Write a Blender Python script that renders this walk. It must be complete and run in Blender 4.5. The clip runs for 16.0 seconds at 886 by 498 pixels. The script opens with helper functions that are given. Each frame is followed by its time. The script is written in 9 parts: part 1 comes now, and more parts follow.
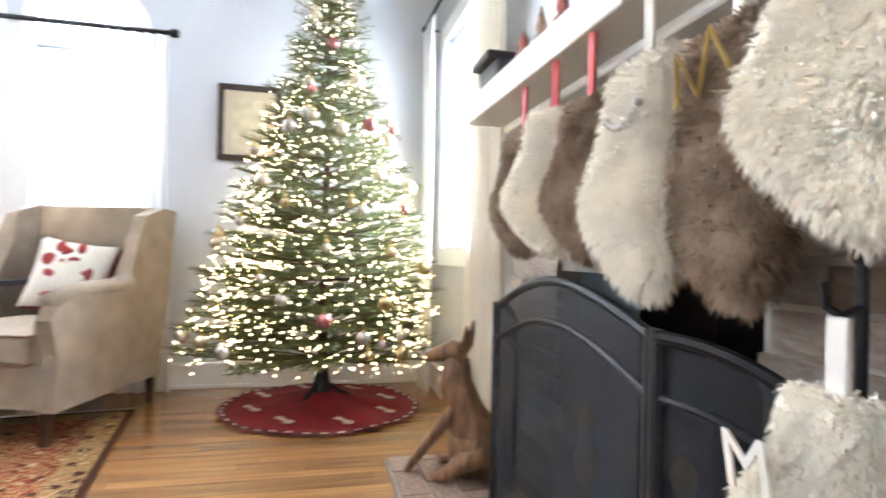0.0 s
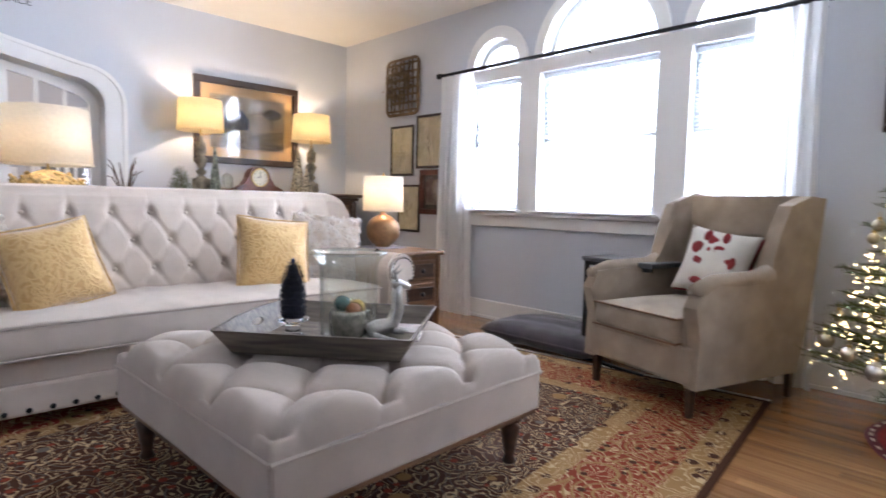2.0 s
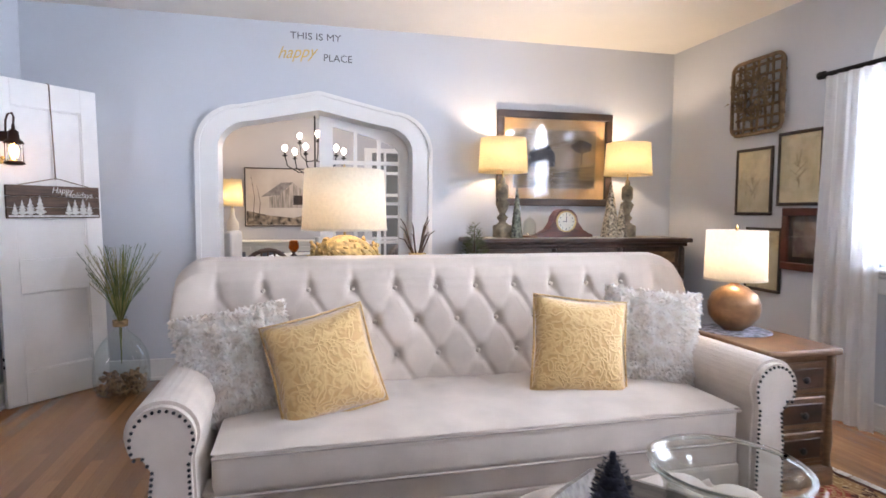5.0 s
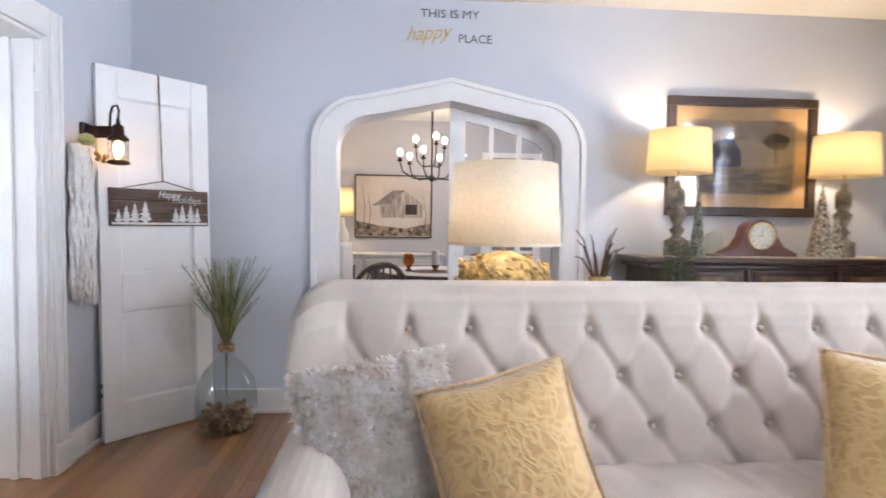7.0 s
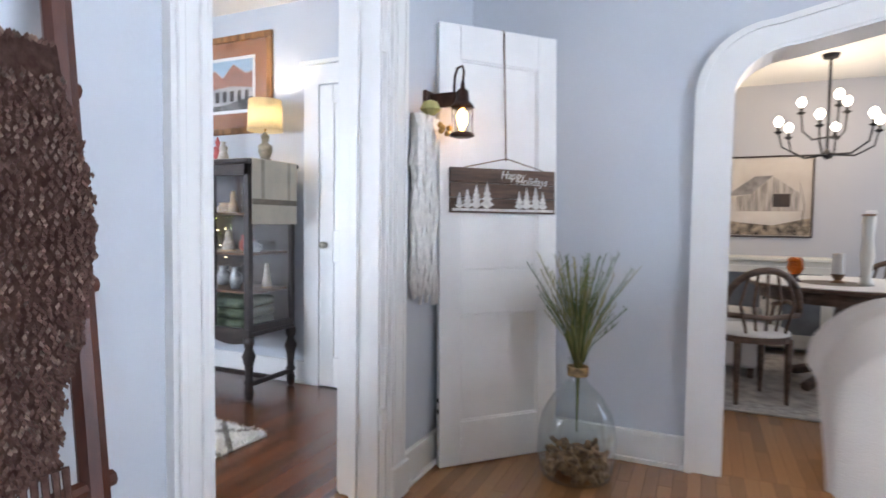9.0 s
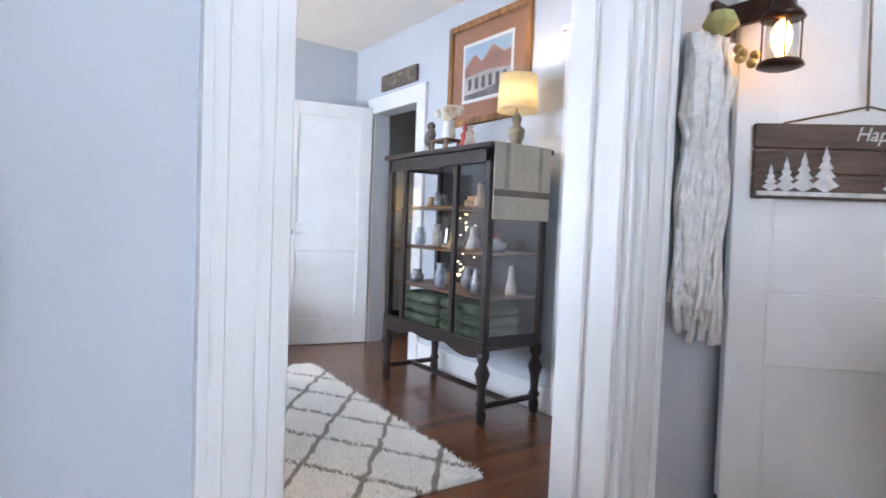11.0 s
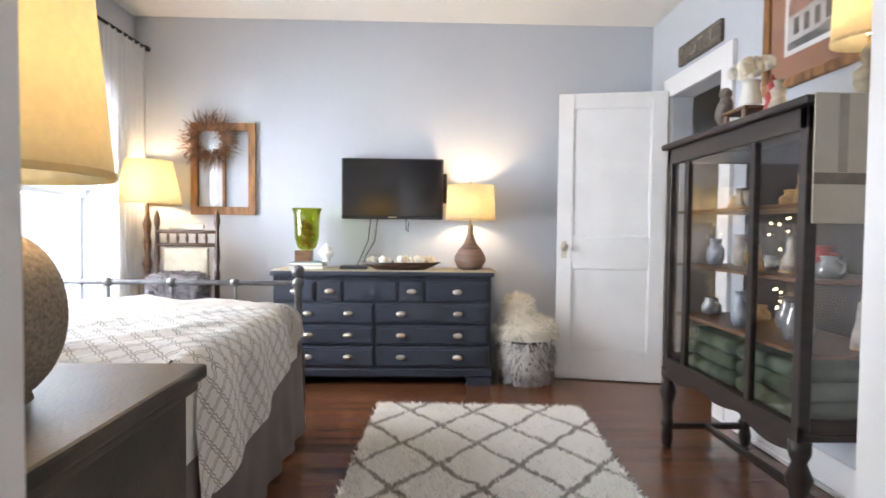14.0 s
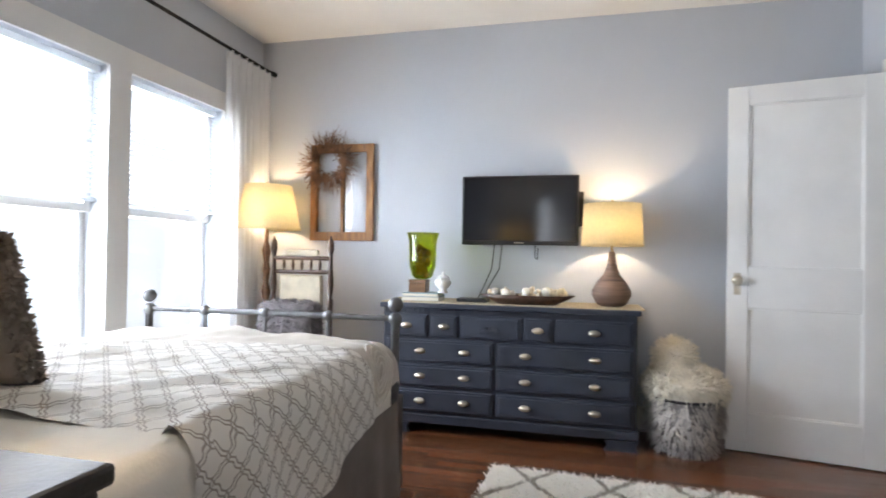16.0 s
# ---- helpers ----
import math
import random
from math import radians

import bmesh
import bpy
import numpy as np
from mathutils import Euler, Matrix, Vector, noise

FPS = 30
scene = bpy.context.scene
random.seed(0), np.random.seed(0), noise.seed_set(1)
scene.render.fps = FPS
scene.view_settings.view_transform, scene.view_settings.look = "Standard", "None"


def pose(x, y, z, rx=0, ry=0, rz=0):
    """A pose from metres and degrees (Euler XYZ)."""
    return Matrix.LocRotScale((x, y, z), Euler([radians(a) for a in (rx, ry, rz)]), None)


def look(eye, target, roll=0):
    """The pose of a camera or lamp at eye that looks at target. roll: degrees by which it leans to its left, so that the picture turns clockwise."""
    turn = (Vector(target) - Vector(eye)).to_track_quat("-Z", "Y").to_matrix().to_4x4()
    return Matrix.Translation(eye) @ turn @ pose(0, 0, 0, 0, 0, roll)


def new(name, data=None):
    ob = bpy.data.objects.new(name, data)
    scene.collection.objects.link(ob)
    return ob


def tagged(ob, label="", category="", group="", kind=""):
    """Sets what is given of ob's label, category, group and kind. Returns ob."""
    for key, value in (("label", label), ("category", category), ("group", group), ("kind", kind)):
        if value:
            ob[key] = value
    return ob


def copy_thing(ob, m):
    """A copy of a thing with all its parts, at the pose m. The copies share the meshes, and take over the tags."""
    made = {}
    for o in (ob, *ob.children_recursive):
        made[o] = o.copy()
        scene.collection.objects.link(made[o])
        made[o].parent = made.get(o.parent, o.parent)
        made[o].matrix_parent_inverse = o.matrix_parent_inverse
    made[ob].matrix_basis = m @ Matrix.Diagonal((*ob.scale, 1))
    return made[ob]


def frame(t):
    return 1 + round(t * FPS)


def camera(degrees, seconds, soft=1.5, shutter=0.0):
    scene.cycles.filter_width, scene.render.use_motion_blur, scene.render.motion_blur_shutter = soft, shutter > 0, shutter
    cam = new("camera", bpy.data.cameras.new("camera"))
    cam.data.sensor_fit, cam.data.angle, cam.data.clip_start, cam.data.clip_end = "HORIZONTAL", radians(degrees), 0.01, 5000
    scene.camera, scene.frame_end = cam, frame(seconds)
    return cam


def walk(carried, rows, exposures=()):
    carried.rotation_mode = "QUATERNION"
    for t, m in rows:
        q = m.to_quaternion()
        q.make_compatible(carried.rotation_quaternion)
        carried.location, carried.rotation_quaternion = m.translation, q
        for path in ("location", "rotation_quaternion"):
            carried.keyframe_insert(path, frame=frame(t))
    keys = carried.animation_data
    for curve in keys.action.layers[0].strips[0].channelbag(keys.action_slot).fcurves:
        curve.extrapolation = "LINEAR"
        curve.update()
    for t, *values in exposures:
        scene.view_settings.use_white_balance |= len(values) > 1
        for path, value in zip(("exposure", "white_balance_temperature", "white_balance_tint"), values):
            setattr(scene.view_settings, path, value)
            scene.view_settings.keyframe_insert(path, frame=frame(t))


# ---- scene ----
cam = camera(76.0, 16.0, soft=1.6, shutter=0.4)
ROWS = [
    (0, pose(1.351, 0.769, 0.817, 90.64, 0, -103.59) @ pose(0, 0, 0, 0, 0, 1.24)),
    (0.5, pose(1.293, 0.775, 0.892, 88.52, 0, -87.94) @ pose(0, 0, 0, 0, 0, 1.26)),
    (1, pose(1.284, 0.678, 0.906, 87.29, 0, -69.23) @ pose(0, 0, 0, 0, 0, 1.49)),
    (1.5, pose(1.305, 0.696, 0.917, 85.97, 0, -55.02) @ pose(0, 0, 0, 0, 0, 1.45)),
    (2, pose(1.388, 0.762, 0.964, 85.29, 0, -44.23) @ pose(0, 0, 0, 0, 0, 1.30)),
    (2.5, pose(1.453, 0.871, 1.016, 85.15, 0, -37.16) @ pose(0, 0, 0, 0, 0, 1.16)),
    (3, pose(1.558, 0.962, 1.069, 85.03, 0, -29.85) @ pose(0, 0, 0, 0, 0, 0.91)),
    (3.5, pose(1.664, 1.059, 1.136, 84.89, 0, -21.79) @ pose(0, 0, 0, 0, 0, 0.71)),
    (6, pose(1.829, 2.036, 1.226, 86.86, 0, -11.43) @ pose(0, 0, 0, 0, 0, 0.55)),
    (6.5, pose(1.756, 2.235, 1.209, 87.18, 0, -8.35) @ pose(0, 0, 0, 0, 0, 0.85)),
    (7, pose(1.608, 2.398, 1.203, 87.39, 0, -4.62) @ pose(0, 0, 0, 0, 0, 0.80)),
    (7.5, pose(1.536, 2.616, 1.192, 87.64, 0, 1.85) @ pose(0, 0, 0, 0, 0, 0.81)),
    (8, pose(1.418, 2.821, 1.176, 87.67, 0, 10.22) @ pose(0, 0, 0, 0, 0, 0.77)),
    (8.5, pose(1.257, 3.028, 1.129, 87.68, 0, 17.99) @ pose(0, 0, 0, 0, 0, 0.68)),
    (9, pose(1.119, 3.207, 1.116, 87.37, 0, 24.55) @ pose(0, 0, 0, 0, 0, 0.70)),
    (9.5, pose(0.959, 3.415, 1.099, 86.56, 0, 31.56) @ pose(0, 0, 0, 0, 0, 0.70)),
    (10, pose(0.883, 3.628, 1.101, 86.72, 0, 40.89) @ pose(0, 0, 0, 0, 0, 0.91)),
    (10.2, pose(0.874, 3.704, 1.082, 86.93, 0, 43.81) @ pose(0, 0, 0, 0, 0, 1.38)),
    (12.5, pose(0.794, 4.240, 1.047, 87.11, 0, 68.68) @ pose(0, 0, 0, 0, 0, 0.96)),
    (13, pose(0.631, 4.372, 1.089, 86.48, 0, 72.89) @ pose(0, 0, 0, 0, 0, 0.58)),
    (13.5, pose(0.479, 4.513, 1.059, 87.04, 0, 80.09) @ pose(0, 0, 0, 0, 0, 0.38)),
    (14, pose(0.364, 4.658, 1.064, 88.03, 0, 88.40) @ pose(0, 0, 0, 0, 0, 0.60)),
    (14.5, pose(0.200, 4.793, 1.056, 89.04, 0, 93.64) @ pose(0, 0, 0, 0, 0, 0.69)),
    (15, pose(-0.003, 4.863, 1.055, 90.19, 0, 97.00) @ pose(0, 0, 0, 0, 0, 0.81)),
    (15.5, pose(-0.116, 4.851, 1.044, 90.66, 0, 98.61) @ pose(0, 0, 0, 0, 0, 0.82)),
    (16, pose(-0.190, 4.800, 1.061, 90.67, 0, 103.89) @ pose(0, 0, 0, 0, 0, 0.89)),
]
EXPOSURES = [(0, 1.42, 6650, 15), (1, 0.78, 6550, 16), (2.5, 0.2, 6400, 22), (6, 0.34, 6500, 22), (8, 0.28, 6450, 18), (10, 0.34, 6150, 17), (12.5, 0.14, 6350, 20), (13.5, 0.13, 6950, 18), (15, 0.05, 7000, 18), (16, -0.24, 6900, 16)]
walk(cam, ROWS, EXPOSURES)

# ---------- plan ----------
XE, YN, XW, YS = 4.972, 6.0, 0.0, -0.03      # living room walls
H = 2.60                                     # ceiling
XB, XD = -0.20, -3.90                        # bedroom: east face, dresser wall
YB, YC = 6.34, 2.50                          # bedroom: cabinet wall, window wall
DY0, DY1, DH = 6.20, 9.25, 2.42              # dining room
DX0, DX1 = 0.25, 3.9
DOOR_Y0, DOOR_Y1 = 4.24, 5.125               # bedroom doorway in the west wall

# ---------- world and light ----------
world = bpy.data.worlds.new("world")
scene.world = world
world.use_nodes = True
wn = world.node_tree
sky = wn.nodes.new("ShaderNodeTexSky")
sky.sky_type = "NISHITA"
sky.sun_disc = False
sky.sun_elevation, sky.sun_rotation = radians(35), radians(150)
wn.nodes["Background"].inputs[1].default_value = 0.12
wn.links.new(sky.outputs[0], wn.nodes["Background"].inputs[0])
sun_data = bpy.data.lights.new("sun", "SUN")
sun_data.energy, sun_data.angle, sun_data.color = 1.2, radians(12), (1, 0.96, 0.9)
sun_lamp = new("sun", sun_data)
sun_lamp.matrix_world = look((20, -25, 25), (0, 0, 0))


def area_light(name, m, w, h, watts, color):
    d = bpy.data.lights.new(name, "AREA")
    d.shape, d.size, d.size_y, d.energy, d.color = "RECTANGLE", w, h, watts, color
    o = new(name, d)
    o.matrix_world = m
    return o


DAY = (0.74, 0.87, 1.0)
area_light("window_light", look((XE + 0.25, 2.95, 1.5), (0, 2.95, 1.25)), 2.4, 1.3, 400, DAY)
area_light("window_light", look((XE + 0.25, 2.95, 2.28), (0, 4.2, 0.9)), 2.3, 0.4, 120, DAY)
area_light("window_light", look((4.15, YS - 0.25, 1.5), (4.15, 4, 1.2)), 0.8, 1.5, 100, DAY)
area_light("window_light", look((-2.4, YC - 0.25, 1.4), (-2.4, 6, 1.1)), 2.0, 1.4, 265, DAY)
# Added fill for the dining room; the east wall behind it has no window.
area_light("window_light", look((DX1 - 0.1, 7.8, 1.5), (0, 7.8, 1.2)), 1.4, 1.4, 20, DAY)


def bulb(x, y, z, watts, color=(1.0, 0.72, 0.38), r=0.03):
    d = bpy.data.lights.new("bulb_light", "POINT")
    d.energy, d.color, d.shadow_soft_size = watts, color, r
    o = new("bulb_light", d)
    o.location = (x, y, z)
    return o


# ---------- materials ----------
def nodes(name):
    m = bpy.data.materials.new(name)
    m.use_nodes = True
    nt = m.node_tree
    return m, nt, nt.nodes["Principled BSDF"]


def mat(name, color, rough=0.6, metal=0.0, var=0.12, scale=8.0, bump=0.05, bscale=120.0, stretch=(1, 1, 1), coord="Object", sheen=0.0, coat=0.0, second=None, detail=6, trans=0.0, rand=0.0):
    m, nt, b = nodes(name)
    N, L = nt.nodes.new, nt.links.new
    tc = N("ShaderNodeTexCoord")
    mp = N("ShaderNodeMapping")
    mp.inputs["Scale"].default_value = stretch
    L(tc.outputs[coord], mp.inputs[0])
    n1 = N("ShaderNodeTexNoise")
    n1.inputs["Scale"].default_value, n1.inputs["Detail"].default_value = scale, detail
    L(mp.outputs[0], n1.inputs[0])
    cr = N("ShaderNodeMix")
    cr.data_type = "RGBA"
    c2 = second or tuple(c * (1 - var * 2) for c in color)
    c1 = color if second else tuple(min(1, c * (1 + var * 0.6)) for c in color)
    cr.inputs[6].default_value, cr.inputs[7].default_value = (*c1, 1), (*c2, 1)
    ramp = N("ShaderNodeMapRange")
    ramp.inputs[1].default_value, ramp.inputs[2].default_value = 0.35, 0.7
    L(n1.outputs[0], ramp.inputs[0])
    L(ramp.outputs[0], cr.inputs[0])
    out = cr.outputs[2]
    if rand:
        oi = N("ShaderNodeObjectInfo")
        hs = N("ShaderNodeHueSaturation")
        mr = N("ShaderNodeMapRange")
        mr.inputs[3].default_value, mr.inputs[4].default_value = 1 - rand, 1 + rand
        L(oi.outputs["Random"], mr.inputs[0])
        L(mr.outputs[0], hs.inputs["Value"])
        L(out, hs.inputs["Color"])
        out = hs.outputs[0]
    L(out, b.inputs["Base Color"])
    b.inputs["Roughness"].default_value, b.inputs["Metallic"].default_value = rough, metal
    if sheen:
        b.inputs["Sheen Weight"].default_value = sheen
    if coat:
        b.inputs["Coat Weight"].default_value = coat
        b.inputs["Coat Roughness"].default_value = 0.12
    if bump:
        n2 = N("ShaderNodeTexNoise")
        n2.inputs["Scale"].default_value, n2.inputs["Detail"].default_value = bscale, 4
        L(mp.outputs[0], n2.inputs[0])
        bp = N("ShaderNodeBump")
        bp.inputs["Strength"].default_value, bp.inputs["Distance"].default_value = min(1, bump * 4), 0.004
        L(n2.outputs[0], bp.inputs["Height"])
        L(bp.outputs[0], b.inputs["Normal"])
    if trans:
        t = N("ShaderNodeBsdfTranslucent")
        L(out, t.inputs[0])
        mx = N("ShaderNodeMixShader")
        mx.inputs[0].default_value = trans
        L(b.outputs[0], mx.inputs[1])
        L(t.outputs[0], mx.inputs[2])
        L(mx.outputs[0], nt.nodes["Material Output"].inputs[0])
    return m


def glow(name, color, strength):
    m, nt, b = nodes(name)
    b.inputs["Base Color"].default_value = (*color, 1)
    b.inputs["Emission Color"].default_value = (*color, 1)
    b.inputs["Emission Strength"].default_value = strength
    return m


def glass(name, color=(1, 1, 1), rough=0.0, thin=True, edge=0.45):
    m, nt, b = nodes(name)
    N, L = nt.nodes.new, nt.links.new
    if thin:
        t, g, mx, f, pw = N("ShaderNodeBsdfTransparent"), N("ShaderNodeBsdfGlossy"), N("ShaderNodeMixShader"), N("ShaderNodeLayerWeight"), N("ShaderNodeMapRange")
        t.inputs[0].default_value = (*color, 1)
        g.inputs["Roughness"].default_value = 0.04
        f.inputs[0].default_value = 0.15
        pw.inputs[3].default_value, pw.inputs[4].default_value = 0.035, edge
        L(f.outputs["Facing"], pw.inputs[0])
        L(pw.outputs[0], mx.inputs[0])
        L(t.outputs[0], mx.inputs[1])
        L(g.outputs[0], mx.inputs[2])
        L(mx.outputs[0], nt.nodes["Material Output"].inputs[0])
    else:
        b.inputs["Transmission Weight"].default_value, b.inputs["Roughness"].default_value = 1, rough
        b.inputs["Base Color"].default_value = (*color, 1)
        b.inputs["IOR"].default_value = 1.3
    return m


M_WALL = mat("wall_paint", (0.55, 0.575, 0.615), 0.75, var=0.02, scale=1.3, bump=0.03, bscale=90)
M_CEIL = mat("ceiling_paint", (0.80, 0.78, 0.73), 0.85, var=0.02, scale=2, bump=0.06, bscale=60)
M_TRIM = mat("white_trim_paint", (0.80, 0.79, 0.77), 0.4, var=0.02, scale=3, bump=0.015, bscale=60)
M_DOOR = mat("old_white_door_paint", (0.84, 0.83, 0.81), 0.4, var=0.03, scale=4, bump=0.03, bscale=40)
M_OAK = mat("honey_oak_floor", (0.36, 0.185, 0.08), 0.17, var=0.22, scale=3, bump=0.03, bscale=60, stretch=(14, 0.8, 14), coat=0.35, rand=0.22, second=(0.25, 0.115, 0.046))
M_OAKD = mat("dark_oak_floor", (0.17, 0.065, 0.028), 0.25, var=0.2, scale=3, bump=0.03, bscale=60, stretch=(14, 0.8, 14), coat=0.35, rand=0.25, second=(0.10, 0.035, 0.016))
M_LINEN = mat("cream_linen", (0.60, 0.51, 0.435), 0.9, var=0.07, scale=6, bump=0.12, bscale=420, sheen=0.25)
M_LINENP = mat("linen_piping", (0.42, 0.35, 0.30), 0.9, var=0.05, scale=8, bump=0.05)
M_LINEN2 = mat("pale_linen", (0.46, 0.385, 0.325), 0.9, var=0.07, scale=6, bump=0.12, bscale=420, sheen=0.25)
M_TAUPE = mat("taupe_tweed", (0.37, 0.295, 0.22), 0.95, var=0.12, scale=9, bump=0.16, bscale=380, sheen=0.2)
M_DARKWOOD = mat("dark_stained_wood", (0.06, 0.028, 0.016), 0.35, var=0.25, scale=5, bump=0.04, bscale=40, stretch=(1, 6, 6))
M_BROWN = mat("brown_walnut_wood", (0.19, 0.095, 0.045), 0.4, var=0.25, scale=5, bump=0.04, bscale=40, stretch=(1, 1, 8))
M_BLACK = mat("black_paint", (0.018, 0.018, 0.02), 0.45, var=0.2, scale=7, bump=0.03, bscale=50)
M_IRON = mat("black_iron", (0.02, 0.02, 0.022), 0.5, 0.6, var=0.2, scale=20, bump=0.05, bscale=90)
M_GLASS = glass("clear_glass")
M_SHADE = mat("warm_linen_shade", (0.92, 0.84, 0.64), 0.9, var=0.03, scale=60, bump=0.1, bscale=300, trans=0.8)
M_SHADEW = mat("white_linen_shade", (0.90, 0.87, 0.80), 0.9, var=0.03, scale=60, bump=0.1, bscale=300, trans=0.7)
M_SHEER = mat("white_sheer_curtain", (0.88, 0.88, 0.88), 0.9, var=0.02, scale=6, bump=0.05, bscale=300, trans=0.5)
M_OUT = glow("bright_overcast_outdoors", (0.84, 0.93, 1.0), 1.0)
M_BRASS = mat("aged_brass", (0.55, 0.38, 0.14), 0.35, 0.9, var=0.15, scale=15, bump=0.03)
M_NAVY = mat("dark_navy_paint", (0.035, 0.042, 0.062), 0.5, var=0.15, scale=6, bump=0.05, bscale=60)
M_NICKEL = mat("antique_nickel", (0.62, 0.56, 0.46), 0.3, 0.9, var=0.1, scale=20, bump=0.02)


# ---------- mesh helpers ----------
def mesh_ob(name, bm, material, smooth=False):
    me = bpy.data.meshes.new(name)
    bmesh.ops.recalc_face_normals(bm, faces=bm.faces)
    bm.to_mesh(me)
    bm.free()
    if smooth:
        me.polygons.foreach_set("use_smooth", [True] * len(me.polygons))
    if material:
        me.materials.append(material)
    return new(name, me)


def part(name, bm, material, parent, label="", smooth=False, m=None):
    o = mesh_ob(name, bm, material, smooth)
    o.parent = parent
    if m is not None:
        o.matrix_basis = m
    if label:
        o["label"] = label
    return o


def thing(name, m, label, category, group=""):
    e = new(name)
    e.empty_display_size = 0.1
    e.matrix_basis = m
    return tagged(e, label, category, group)


def struct(name, bm, material, label, smooth=False):
    return tagged(mesh_ob(name, bm, material, smooth), label, "", "", "structure")


def box(bm, x0, y0, z0, x1, y1, z1, bevel=0.0, seg=1):
    g = bmesh.ops.create_cube(bm, size=1)
    vs = g["verts"]
    for v in vs:
        v.co = Vector(((x0 + x1) / 2 + v.co.x * (x1 - x0), (y0 + y1) / 2 + v.co.y * (y1 - y0), (z0 + z1) / 2 + v.co.z * (z1 - z0)))
    if bevel:
        es = {e for v in vs for e in v.link_edges}
        bmesh.ops.bevel(bm, geom=list(es), offset=bevel, segments=seg, profile=0.5, affect="EDGES")
    return bm


def bx(x0, y0, z0, x1, y1, z1, bevel=0.004, seg=1):
    return box(bmesh.new(), x0, y0, z0, x1, y1, z1, bevel, seg)


def lathe(profile, n=24, bm=None, m=None):
    bm = bm or bmesh.new()
    rings = []
    for r, z in profile:
        rings.append([bm.verts.new((r * math.cos(2 * math.pi * i / n), r * math.sin(2 * math.pi * i / n), z)) for i in range(n)])
    for a, b in zip(rings, rings[1:]):
        for i in range(n):
            bm.faces.new((a[i], a[(i + 1) % n], b[(i + 1) % n], b[i]))
    for ring in (rings[0], rings[-1]):
        if profile[rings.index(ring)][0] > 1e-4:
            bm.faces.new(ring)
    if m is not None:
        bmesh.ops.transform(bm, matrix=m, verts=[v for r in rings for v in r])
    return bm


def shell(profile, n=24, thick=0.003):
    """An open turned wall with thickness."""
    inner = [(max(r - thick, 0.0005), z) for r, z in reversed(profile)]
    bm = bmesh.new()
    rings = []
    for r, z in list(profile) + inner:
        rings.append([bm.verts.new((r * math.cos(2 * math.pi * i / n), r * math.sin(2 * math.pi * i / n), z)) for i in range(n)])
    for a, b in zip(rings, rings[1:] + rings[:1]):
        for i in range(n):
            bm.faces.new((a[i], a[(i + 1) % n], b[(i + 1) % n], b[i]))
    return bm


def tube(points, r, n=8, bm=None, taper=None):
    bm = bm or bmesh.new()
    pts = [Vector(p) for p in points]
    rings = []
    for i, p in enumerate(pts):
        d = (pts[min(i + 1, len(pts) - 1)] - pts[max(i - 1, 0)]).normalized()
        a = d.orthogonal().normalized() if i == 0 else (ax - d * ax.dot(d)).normalized()
        ax = a
        b = d.cross(a)
        rr = r if taper is None else r + (taper - r) * i / (len(pts) - 1)
        rings.append([bm.verts.new(p + (a * math.cos(2 * math.pi * k / n) + b * math.sin(2 * math.pi * k / n)) * rr) for k in range(n)])
    for a, b in zip(rings, rings[1:]):
        for k in range(n):
            bm.faces.new((a[k], a[(k + 1) % n], b[(k + 1) % n], b[k]))
    bm.faces.new(rings[0])
    bm.faces.new(rings[-1])
    return bm


def plate(outer, holes, place, depth):
    """A flat sheet with holes, cut in (u, v), laid by place(u, v, d) and given thickness depth."""
    bm = bmesh.new()
    edges, loops = [], []
    for loop in [outer] + holes:
        vs = [bm.verts.new((u, v, 0)) for u, v in loop]
        loops.append(vs)
        edges += [bm.edges.new((vs[i], vs[(i + 1) % len(vs)])) for i in range(len(vs))]
    bmesh.ops.triangle_fill(bm, edges=edges, use_beauty=True)
    front = list(bm.faces)
    back = {v: bm.verts.new((v.co.x, v.co.y, depth)) for v in list(bm.verts)}
    for f in front:
        bm.faces.new([back[v] for v in reversed(f.verts)])
    for vs in loops:
        for i in range(len(vs)):
            a, b = vs[i], vs[(i + 1) % len(vs)]
            bm.faces.new((a, b, back[b], back[a]))
    for v in bm.verts:
        v.co = place(v.co.x, v.co.y, v.co.z)
    return bm


def rect(u0, v0, u1, v1):
    return [(u0, v0), (u1, v0), (u1, v1), (u0, v1)]


def arc(cu, cv, ru, rv, a0, a1, n):
    return [(cu + ru * math.cos(radians(a0 + (a1 - a0) * i / n)), cv + rv * math.sin(radians(a0 + (a1 - a0) * i / n))) for i in range(n + 1)]


def grid(nu, nv, f, bm=None):
    bm = bm or bmesh.new()
    vs = [[bm.verts.new(f(i / nu, j / nv)) for j in range(nv + 1)] for i in range(nu + 1)]
    for i in range(nu):
        for j in range(nv):
            bm.faces.new((vs[i][j], vs[i + 1][j], vs[i + 1][j + 1], vs[i][j + 1]))
    return bm


def tuft(u, v, pu, pv):
    """0 at the buttons of a diamond lattice, about 1 on the puffs between."""
    a, b = u / pu + v / pv, u / pu - v / pv
    s = abs(math.sin(math.pi * a)) * abs(math.sin(math.pi * b))
    da, db = a - round(a), b - round(b)
    return 0.55 * s ** 0.3 + 0.45 * (1 - math.exp(-(da * da + db * db) / 0.014))


